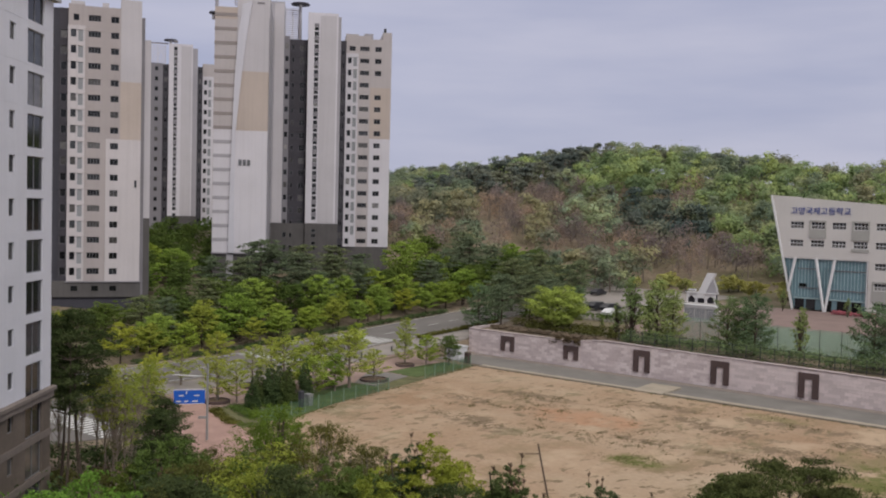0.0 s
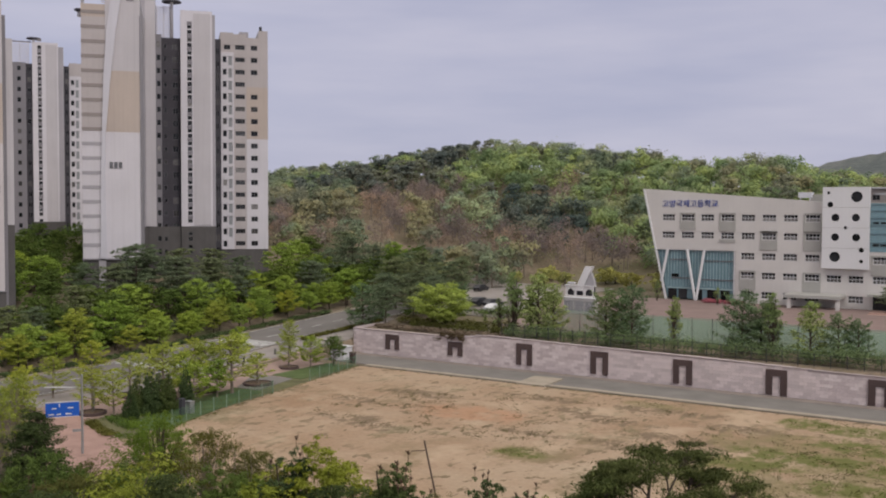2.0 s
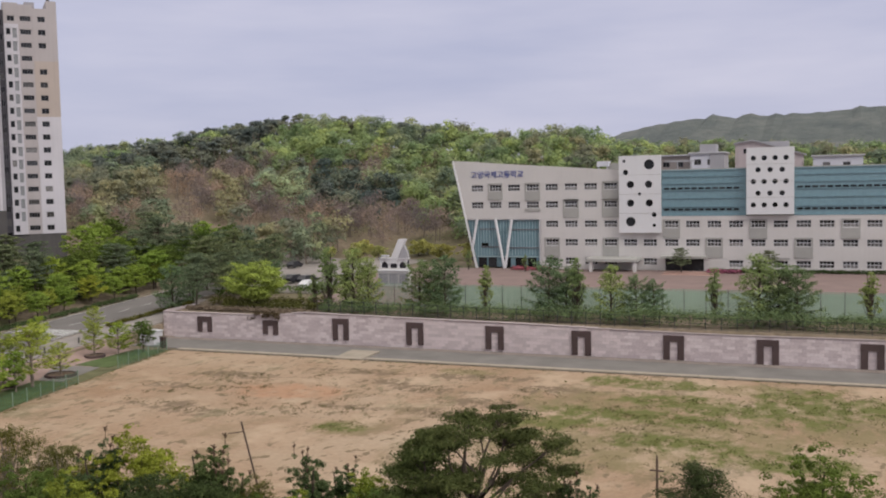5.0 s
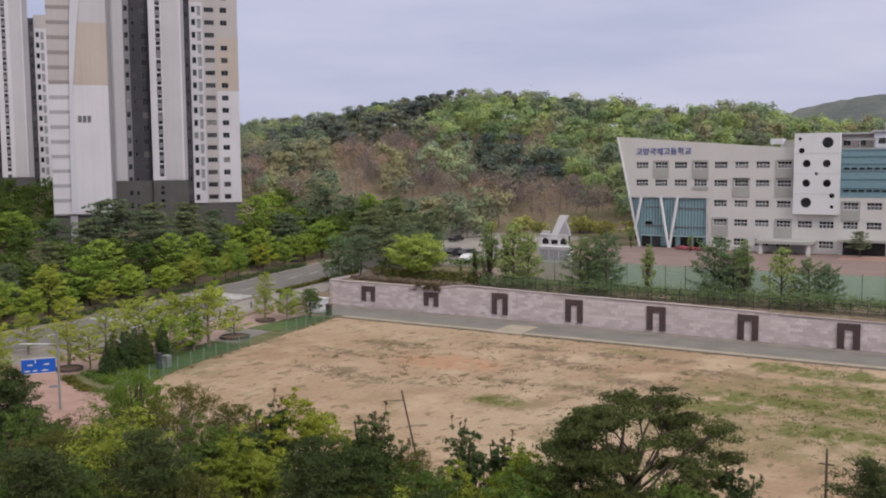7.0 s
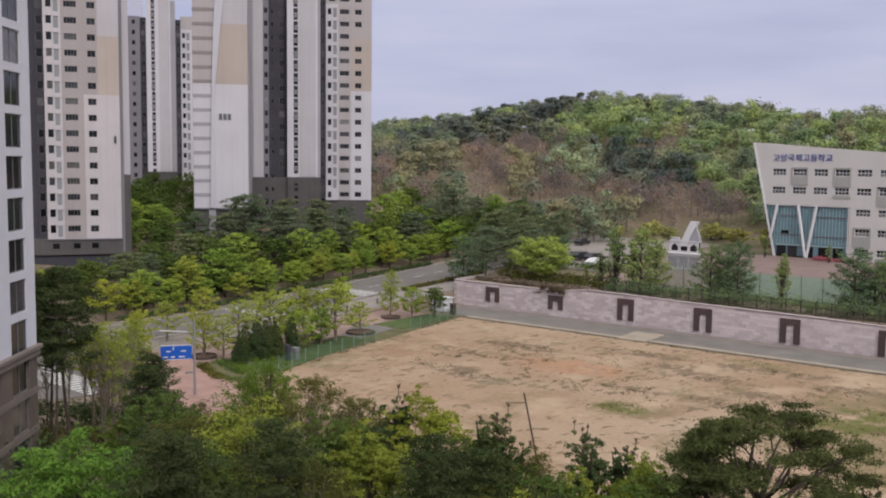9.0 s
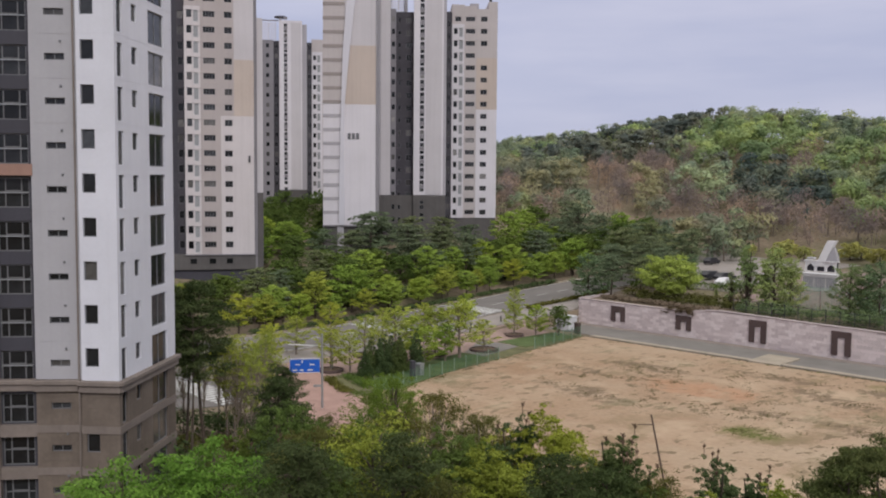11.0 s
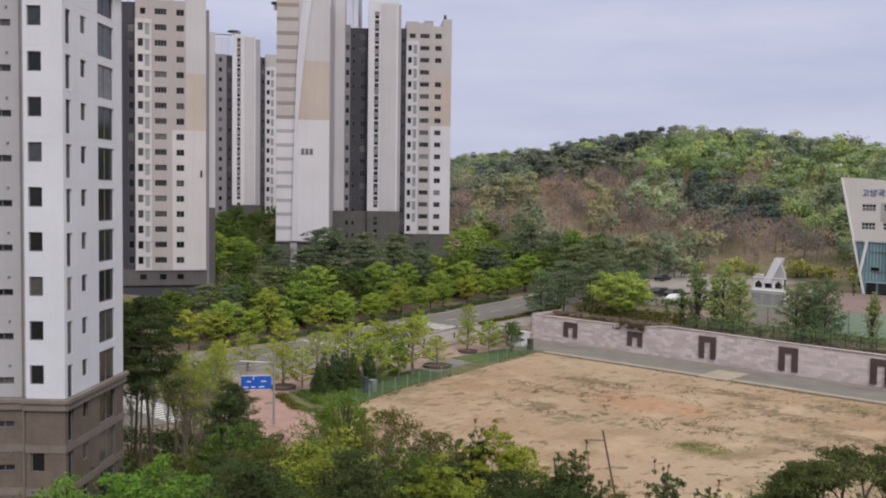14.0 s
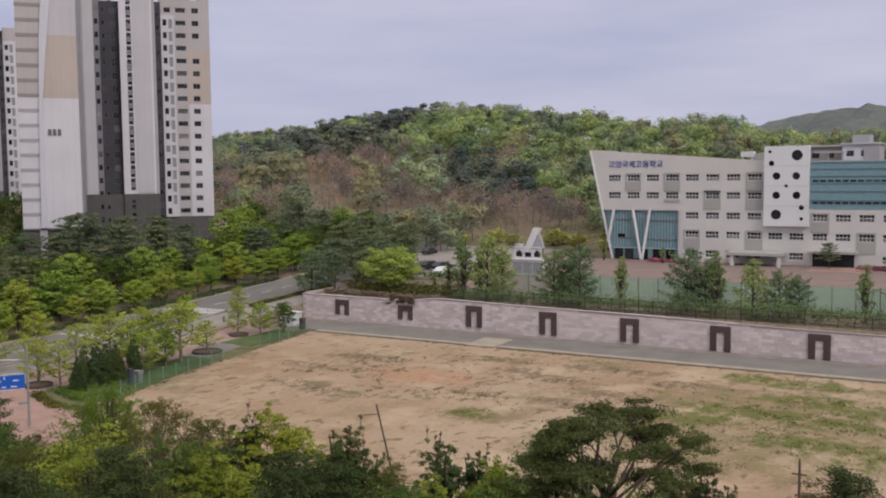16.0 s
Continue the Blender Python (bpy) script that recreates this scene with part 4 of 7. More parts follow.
        s.quad((X(x0), 0, Z(z0)), (X(x0), y, Z(z0)), (X(x1), y, Z(z0)), (X(x1), 0, Z(z0)))
        s.quad((X(x0), y, Z(z1)), (X(x0), 1.5, Z(z1)), (X(x1), 1.5, Z(z1)), (X(x1), y, Z(z1)))
        s.quad((X(x0), 1.5, Z(z1 - 4)), (X(x0), 0, Z(z1 - 4)), (X(x0), 0, Z(z1)), (X(x0), 1.5, Z(z1)))
        part("block_sides", s, M_SCHOOL_BLOCK, th)
        # front sheet with true round openings
        bm = bmesh.new()
        edges = []
        ring = [bm.verts.new(p) for p in ((X(x0), y, Z(z0)), (X(x1), y, Z(z0)), (X(x1), y, Z(z1)), (X(x0), y, Z(z1)))]
        edges += [bm.edges.new((ring[i], ring[(i + 1) % 4])) for i in range(4)]
        for hx, hz, r in holes:
            k = 20
            vs = [bm.verts.new((X(hx) + r * math.cos(2 * math.pi * i / k), y, Z(hz) + r * math.sin(2 * math.pi * i / k))) for i in range(k)]
            edges += [bm.edges.new((vs[i], vs[(i + 1) % k])) for i in range(k)]
        bmesh.ops.triangle_fill(bm, use_beauty=True, use_dissolve=False, edges=edges)
        me = bpy.data.meshes.new("front_panel")
        bm.to_mesh(me)
        bm.free()
        me.materials.append(M_SCHOOL_BLOCK)
        put("front_panel", me, th, None, "white metal sheet with round holes")
        for hx, hz, r in holes:
            rim = Shape()
            k = 20
            c, sn = [math.cos(2 * math.pi * i / k) for i in range(k)], [math.sin(2 * math.pi * i / k) for i in range(k)]
            for i in range(k):
                j = (i + 1) % k
                p = [(X(hx) + r * c[q], Z(hz) + r * sn[q]) for q in (i, j)]
                rim.quad((p[0][0], y, p[0][1]), (p[0][0], y + 0.4, p[0][1]), (p[1][0], y + 0.4, p[1][1]), (p[1][0], y, p[1][1]))
            w = part("round_window", rim, M_FRAME_DARK, th)
            g = Shape()
            g.tube((X(hx), y + 0.3, Z(hz)), (X(hx), y + 0.34, Z(hz)), r * 1.02, r * 1.02, 20)
            part("pane", g, M_GLASS, w)
        for z in (z0 + (z1 - z0) * q for q in (0.25, 0.5, 0.75)):
            part("panel_joint", Shape().box(X(x0), X(x1), y - 0.012, y - 0.002, Z(z), Z(z) + 0.05), M_SCHOOL_GREY, th)

    holed(-37.1, -29.3, 13.9, 28.4, [(-31.4, 26.7, 0.95), (-35.8, 25.3, 0.5), (-34.9, 23.0, 0.68), (-31.5, 23.0, 0.68), (-33.2, 21.2, 0.3), (-34.9, 19.5, 0.68), (-31.4, 19.5, 0.68), (-34.9, 16.0, 0.9), (-30.5, 17.3, 0.45), (-30.5, 15.3, 0.32), (-36.1, 27.4, 0.28)])
    h2 = []
    for r, (z, n) in enumerate(((27.3, 4), (25.2, 3), (23.1, 4), (21.0, 3), (18.9, 4))):
        for k in range(n):
            h2.append((-12.8 + (0.8 if n == 3 else 0.0) + (2.05 if n == 3 else 1.85) * k, z, 0.46))
    holed(-14.0, -5.9, 17.2, 29.2, h2)
    # right part: windows below, teal glazing above
    face(-37.1, -29.3, 6.6, 13.9, [(-36.4, 11.35), (-32.7, 11.35), (-32.7, 7.75)], M_SCHOOL)
    rl = [-28.7 + 3.86 * i for i in range(12)]
    face(-29.3, 18.0, 6.6, 17.0, [(a, z) for a in rl for z in (14.8, 11.35)] + [(a, 7.5) for a in rl[3:]], M_SCHOOL)
    for c, z0, z1 in ((0, 12.8, 14.7), (2, 9.2, 11.3), (4, 12.8, 14.7), (6, 9.2, 11.3), (5, 9.0, 9.3), (8, 12.8, 14.7)):
        pan = Shape().box(X(rl[c] - 0.3), X(rl[c] + ww + 0.3), -0.12, 0.0, Z(z0), Z(z1))
        if z1 - z0 > 1.0:
            pan.box(X(rl[c] - 0.3), X(rl[c] - 0.02), -0.12, 0.0, Z(z1), Z(z1) + wh + 0.35).box(X(rl[c] + ww + 0.02), X(rl[c] + ww + 0.3), -0.12, 0.0, Z(z1), Z(z1) + wh + 0.35)
            pan.box(X(rl[c] - 0.02), X(rl[c] + ww + 0.02), -0.12, 0.0, Z(z1) + wh + 0.08, Z(z1) + wh + 0.35)
        part("grey_panel", pan, M_SCHOOL_GREY, th)
    for x0, x1 in ((-29.3, -14.0), (-5.9, 18.0)):
        s = Shape()
        s.quad((X(x0), 0.1, Z(17.0)), (X(x1), 0.1, Z(17.0)), (X(x1), 0.1, Z(25.5)), (X(x0), 0.1, Z(25.5)))
        part("curtain_glass", s, M_GLASS_TEAL, th, "teal curtain wall glass")
        for k in range(int((x1 - x0) / 1.25) + 1):
            part("mullion", Shape().box(X(x0 + 1.25 * k), X(x0 + 1.25 * k + 0.03), 0.08, 0.1, Z(17), Z(25.5)), M_GLASS_TEAL, th)
        for z in (17.0, 18.6, 20.2, 21.7, 22.9, 24.2, 25.35):
            part("glass_band", Shape().box(X(x0), X(x1), -0.06, 0.1, Z(z), Z(z + 0.16)), M_GLASS_TEAL, th)
        for z in (18.0, 21.9):
            k = 0.5
            while k < x1 - x0 - 1.2:
                part("strip_window", Shape().box(X(x0 + k), X(x0 + k + 0.95), -0.02, 0.06, Z(z), Z(z + 0.34)), M_GLASS, th, "dark strip window")
                k += 1.25 if int(k * 7) % 5 else 2.5
    # roof and back
    s = Shape()
    s.quad((X(-70), 0.5, Z(24.5)), (X(18), 0.5, Z(24.5)), (X(18), 16, Z(24.5)), (X(-70), 16, Z(24.5)))
    s.quad((X(18), 16, Z(6.6)), (X(-66), 16, Z(6.6)), (X(-70), 16, Z(24.5)), (X(18), 16, Z(24.5)))
    s.quad((X(18), 0, Z(6.6)), (X(18), 16, Z(6.6)), (X(18), 16, Z(25.5)), (X(18), 0, Z(25.5)))
    s.box(X(-29.3), X(18), 0.1, 0.5, Z(25.5), Z(25.7))
    part("roof", s, M_SCHOOL_GREY, th)
    # entrance canopy and doorway
    s = Shape().box(X(-42.6), X(-33.0), -5.5, 0, Z(8.7), Z(9.3), 0.08)
    part("canopy", s, M_SCHOOL_GREY, th, "grey entrance canopy")
    for x in (-42.0, -33.8):
        part("canopy_pillar", Shape().box(X(x), X(x + 0.6), -5.2, -4.6, Z(5.9), Z(8.7)), M_SCHOOL, th)
    part("doorway", Shape().box(X(-28.6), X(-21.6), -0.1, 0.05, Z(6.6), Z(9.2)), M_GLASS, th, "dark glazed doorway")
    part("door_canopy", Shape().box(X(-29.2), X(-21.0), -2.2, 0, Z(9.2), Z(9.6)), M_SCHOOL_GREY, th)
    # lettering over the top windows
    cu = bpy.data.curves.new("lettering", "FONT")
    cu.body = "\uace0\uc591\uad6d\uc81c\uace0\ub4f1\ud559\uad50"
    cu.size, cu.extrude = 1.55, 0.05
    tmp = new("lettering_source", cu)
    deps = bpy.context.evaluated_depsgraph_get()
    me = bpy.data.meshes.new_from_object(tmp.evaluated_get(deps))
    bpy.data.objects.remove(tmp)
    me.materials.clear()
    me.materials.append(M_LETTER_BLUE)
    xs = [v.co.x for v in me.vertices] or [0, 1]
    k = 11.0 / (max(xs) - min(xs))
    ob = put("lettering", me, th, pose(X(-67.2) - min(xs) * k, -0.06, Z(24.95), 90, 0, 0) @ Matrix.Diagonal((k, k, 1, 1)), "raised blue lettering")
    # rooftop plant
    part("roof_unit", Shape().box(X(-42.2), X(-39.9), 3.0, 5.0, Z(26.6), Z(27.6)).box(X(-42.0), X(-41.8), 3.2, 3.4, Z(24.5), Z(26.6)).box(X(-40.3), X(-40.1), 3.2, 3.4, Z(24.5), Z(26.6)), M_WHITE, th, "white rooftop unit on legs")
    part("roof_canopy", Shape().box(X(-29.3), X(-24.2), 4.0, 8.0, Z(27.1), Z(27.4)).box(X(-24.5), X(-24.3), 4.1, 4.3, Z(24.5), Z(27.1)).box(X(-27.0), X(-26.8), 4.1, 4.3, Z(24.5), Z(27.1)), M_PALE, th, "flat canopy on thin posts")
    part("roof_shed", Shape().box(X(-40.5), X(-37.2), 4, 8, Z(24.5), Z(27.2)), M_SCHOOL_GREY, th)


school()


def house(x, y, z, w, d, h, label, mat, roof_mat, win):
    th = tagged(empty("house", x, y, z), label, "house", "buildings behind the school")
    s = Shape()
    holes = [(u, u + 1.5, v, v + 1.2) for u in win for v in (h - 2.4,)]
    wall_face(s, (-w / 2, -d / 2), (w / 2, -d / 2), 0, h, holes)
    wall_face(s, (w / 2, -d / 2), (w / 2, d / 2), 0, h)
    wall_face(s, (w / 2, d / 2), (-w / 2, d / 2), 0, h)
    wall_face(s, (-w / 2, d / 2), (-w / 2, -d / 2), 0, h)
    part("wall", s, mat, th)
    for a, b, c, e in holes:
        window(th, (-w / 2, -d / 2), (w / 2, -d / 2), a, c, 1.5, 1.2, "slide", M_FRAME_DARK)
    part("roof", Shape().box(-w / 2 - 0.4, w / 2 + 0.4, -d / 2 - 0.4, d / 2 + 0.4, h, h + 0.35, 0.1), roof_mat, th)
    return th


a = house(-32.4, 225, 7, 7.6, 8, 21.9, "low brownish building with flat roof behind the school", M_TBAND, M_PALE, (1.2, 4.2))
b = house(-24.9, 222, 7, 7.2, 9, 22.2, "small white rendered house with flat roof", M_WHITE, M_PALE, (0.8, 3.6))
part("roof_room", Shape().box(-1.8, 1.6, -3, 3, 22.5, 24.3), M_PALE, b)
part("stair_tower", Shape().box(0.6, 3.65, -4.7, 3, 0, 22.3), M_PALE, b)


def sloped_house():
    """A pinkish house whose roof falls to one side, with a lower roof room behind."""
    th = tagged(empty("house", -12.6, 230, 7), "pale pink rendered house with a long sloping roof", "house", "buildings behind the school")
    s = Shape()
    prof = [(-7.2, 0), (7.0, 0), (7.0, 21.7), (-3.4, 24.9), (-7.2, 24.4)]
    n = len(prof)
    s.v += [(x, y, z) for y in (-4, 5) for x, z in prof]
    s.f += [tuple(range(n)), tuple(range(2 * n - 1, n - 1, -1))] + [(i, n + i, n + (i + 1) % n, (i + 1) % n) for i in range(n)]
    part("wall", s, M_PINK_WALL, th, "pale pink rendered wall")
    for (x0, z0), (x1, z1) in (((-3.4, 24.9), (7.6, 21.5)), ((-7.6, 24.3), (-3.4, 24.9))):
        r = Shape()
        r.v += [(x, y, z + d) for y in (-4.5, 5.5) for x, z, d in ((x0, z0, 0.0), (x1, z1, 0.0), (x1, z1, 0.28), (x0, z0, 0.28))]
        r.f += [(0, 1, 2, 3), (7, 6, 5, 4), (0, 4, 5, 1), (1, 5, 6, 2), (2, 6, 7, 3), (3, 7, 4, 0)]
        part("roof", r, M_PALE, th, "grey sloping roof")
    for x, z, w, h in ((-5.4, 22.2, 0.7, 1.0), (-4.3, 22.2, 0.7, 1.0), (0.4, 21.8, 0.7, 0.7), (4.2, 19.2, 0.9, 1.6)):
        put("window", Shape().box(0, w, -0.06, 0.0, 0, h).mesh("window", M_GLASS), th, pose(x, -4, z))
    part("roof_room", Shape().box(-3.2, 3.8, 6, 9, 0, 25.0, 0.05), M_PALE, th)


M_PINK_WALL = mottled("pale_pink_render", (0.50, 0.43, 0.43), 0.85, 0.08, 3, 0.3, 0.1)
sloped_house()
house(1.5, 230, 7, 10, 10, 21.0, "white rendered house behind the school roof", M_WHITE, M_PALE, (2, 6))


# ---- field, path, road ----
def sheet(name, outline, lift, material, label, category, step=4.0, kind="structure"):
    """A thin sheet that follows the land over a four-sided outline."""
    a, b, c, d = (Vector(p) for p in outline)
    nu = max(2, int((b - a).length / step))
    nv = max(2, int((d - a).length / step))
    verts, faces = [], []
    for j in range(nv + 1):
        for i in range(nu + 1):
            u, v = i / nu, j / nv
            p = a.lerp(b, u).lerp(d.lerp(c, u), v)
            verts.append((p.x, p.y, land(p.x, p.y) + lift))
    faces = [(j * (nu + 1) + i, j * (nu + 1) + i + 1, (j + 1) * (nu + 1) + i + 1, (j + 1) * (nu + 1) + i) for j in range(nv) for i in range(nu)]
    n = len(verts)
    rim = [i for i in range(nu + 1)] + [j * (nu + 1) + nu for j in range(1, nv + 1)] + [nv * (nu + 1) + i for i in range(nu - 1, -1, -1)] + [j * (nu + 1) for j in range(nv - 1, 0, -1)]
    verts += [(verts[i][0], verts[i][1], verts[i][2] - lift - 0.3) for i in rim]
    faces += [(rim[k], n + k, n + (k + 1) % len(rim), rim[(k + 1) % len(rim)]) for k in range(len(rim))]
    return tagged(put(name, mesh_of(name, verts, faces, material)), label, category, "", kind)


# patches on the field: x, y, half width, half depth
RED_SPOTS = ((-58.0, 97.0, 6.0, 4.0),)
SCUFFS = ((-69.0, 87.0, 7.0, 2.6), (-64.0, 85.5, 4.0, 2.4), (-43.0, 102.5, 6.0, 2.2), (-50.0, 105.0, 4.0, 1.6), (-40.0, 111.0, 8.0, 2.5), (-56.0, 110.0, 7.0, 2.0), (-70.0, 104.0, 6.0, 2.0), (-38.0, 92.0, 5.0, 2.0), (-33.0, 98.0, 6.0, 2.4), (-30.0, 106.0, 6.0, 2.5), (-76.0, 96.0, 4.0, 1.8), (-48.0, 92.0, 4.0, 1.4))
OLIVE_PATCHES = ((-22.0, 101.0, 9.0, 6.0), (-12.0, 92.0, 12.0, 8.0), (-20.0, 84.0, 9.0, 7.0), (-6.0, 112.0, 8.0, 3.0), (6.0, 98.0, 12.0, 9.0), (-45.0, 83.7, 4.0, 2.6), (-42.0, 113.5, 5.0, 2.0), (20.0, 104.0, 16.0, 12.0))
GREEN_PATCHES = ((-22.5, 112.5, 4.5, 2.8), (-16.5, 112.0, 4.5, 2.6), (-14.5, 104.5, 7.0, 3.0), (-9.0, 101.0, 5.0, 3.0), (-1.5, 105.0, 6.0, 8.0), (-20.0, 97.0, 7.0, 3.0), (-24.5, 92.0, 5.0, 3.0), (-14.0, 87.5, 6.0, 3.0), (-13.0, 96.0, 6.0, 2.6), (-45.3, 83.7, 3.0, 1.7), (8.0, 108.0, 8.0, 5.0), (16.0, 96.0, 9.0, 7.0), (-4.0, 84.0, 7.0, 3.0))


def field_material():
    m = Mat("bare_sandy_field", 0.95)
    sand = m.ramp(m.noise(0.045, 5, 0.6), [(0.30, (0.288, 0.182, 0.108)), (0.5, (0.356, 0.252, 0.166)), (0.68, (0.412, 0.318, 0.222))])
    grain = m.ramp(m.noise(1.8, 8, 0.65), [(0.3, 0.82), (0.7, 1.05)])
    col = m.mix(1.0, sand, grain, "MULTIPLY")
    patch = m.ramp(m.noise(0.16, 9, 0.7, (1, 0.5, 1)), [(0.53, 0.0), (0.60, 0.85)])
    col = m.mix(m.mix(1.0, patch, m.ramp(m.noise(0.05, 4), [(0.42, 0.1), (0.56, 1.0)]), "MULTIPLY"), col, (0.185, 0.14, 0.075))
    dash = m.ramp(m.noise(0.85, 3, 0.6, (1, 0.5, 1)), [(0.575, 0.0), (0.625, 0.95)])
    col = m.mix(m.mix(1.0, dash, m.ramp(m.noise(0.07, 3), [(0.38, 0.0), (0.5, 1.0)]), "MULTIPLY"), col, (0.165, 0.122, 0.072))
    scuff = m.ramp(m.noise(0.24, 9, 0.8, (1, 0.5, 1)), [(0.53, 0.0), (0.58, 0.8)])
    col = m.mix(m.mix(1.0, scuff, m.ramp(m.noise(0.06, 2), [(0.47, 0.0), (0.56, 1.0)]), "MULTIPLY"), col, (0.15, 0.13, 0.068))
    pale = m.ramp(m.noise(0.12, 6, 0.6), [(0.52, 0.0), (0.64, 0.6)])
    col = m.mix(pale, col, (0.45, 0.34, 0.235))
    # worn patches, a reddish bare spot and grown-over patches with ragged edges
    ragged = m.noise(0.22, 9, 0.72, (1, 0.5, 1))
    fine = m.ramp(m.noise(0.72, 7, 0.7, (1, 0.5, 1)), [(0.455, 0.08), (0.525, 1.0)])
    fuller = m.ramp(m.noise(0.5, 7, 0.7, (1, 0.6, 1)), [(0.40, 0.25), (0.53, 1.0)])
    for spots, tint, strength in ((RED_SPOTS, (0.40, 0.215, 0.125), 0.6), (SCUFFS, (0.165, 0.118, 0.074), 0.9), (OLIVE_PATCHES, (0.195, 0.158, 0.075), 0.8), (GREEN_PATCHES, (0.110, 0.118, 0.028), 0.92)):
        mask = m.patches(spots, ragged, 0.95)
        broken = fine if spots is SCUFFS else fuller
        col = m.mix(m.mix(1.0, m.ramp(mask, [(0.37 if spots is SCUFFS else 0.31, 0.0), (0.53 if spots is SCUFFS else 0.47, strength)]), broken, "MULTIPLY"), col, tint)
    m.color(col)
    m.bump(m.noise(1.3, 8), 0.6, 0.12)
    return m.m


sheet("field", ((-78.9, 46), (10, 46), (70, 117.3), (-91.0, 117.3)), 0.05, field_material(), "bare sandy field with weeds and scuffed patches", "field", 2.0)
sheet("path", ((-100.5, 118.9), (80, 118.9), (80, 126.2), (-100.5, 126.2)), 0.08, M_PATH, "grey asphalt path along the retaining wall", "path")
sheet("pavement", ((-100.5, 126.2), (80, 126.2), (80, 127.95), (-100.5, 127.95)), 0.10, M_STRIP, "dusty brown paved strip at the foot of the wall", "pavement")
sheet("gutter", ((-100.5, 127.95), (80, 127.95), (80, 128.3), (-100.5, 128.3)), 0.03, M_DRAIN, "dark drain channel along the wall foot", "gutter")
sheet("gutter", ((-92.0, 117.35), (72, 117.35), (72, 117.75), (-92.0, 117.75)), 0.06, M_DRAIN, "dark earth channel along the kerb", "gutter")

kerb = Shape()
for k in range(60):
    x = -90.5 + k * 2.0
    kerb.box(x, x + 1.97, 117.75, 118.85, 0.0, 0.2, 0.03)
tagged(put("kerb", kerb.mesh("kerb", M_KERB)), "pale concrete kerb between field and path", "kerb", "", "structure")
sheet("road", ((-124.5, 40), (-109.5, 40), (-110.8, 168), (-123.0, 168)), 0.05, M_ASPHALT, "grey asphalt road climbing past the towers", "road")
sheet("side_road", ((-109.6, 45), (-90, 47), (-86.5, 57), (-109.6, 60)), 0.06, M_ASPHALT, "grey asphalt side road at the junction", "road")
sheet("pavement", ((-109.0, 61), (-103.5, 61), (-101.4, 150), (-109.6, 150)), 0.14, M_GREYPAVE, "grey block pavement beside the road", "pavement")
sheet("plaza", ((-103.3, 61), (-92.4, 66.0), (-93.4, 116), (-102.2, 116)), 0.10, M_PLAZA, "dusty pink brick plaza between road and field", "pavement")
sheet("footpath", ((-103.0, 73.0), (-96.0, 60.6), (-72.0, 53.0), (-73.0, 62.0)), 0.125, M_REDPAVE, "red brick footpath from the plaza past the field", "pavement")
sheet("verge", ((-92.4, 66.5), (-81.3, 61.5), (-91.0, 117.0), (-93.4, 117.0)), 0.09, M_VERGE, "earth and grass verge beside the bare field", "verge")
sheet("sports_court", ((-60, 139.5), (40, 139.5), (40, 153.6), (-60, 153.6)), 0.10, M_COURT, "pale green sports court behind the fence", "sports court")
sheet("school_yard", ((-80, 140), (40, 140), (40, 183), (-80, 183)), 0.06, M_TRACK, "reddish brown school yard", "ground")


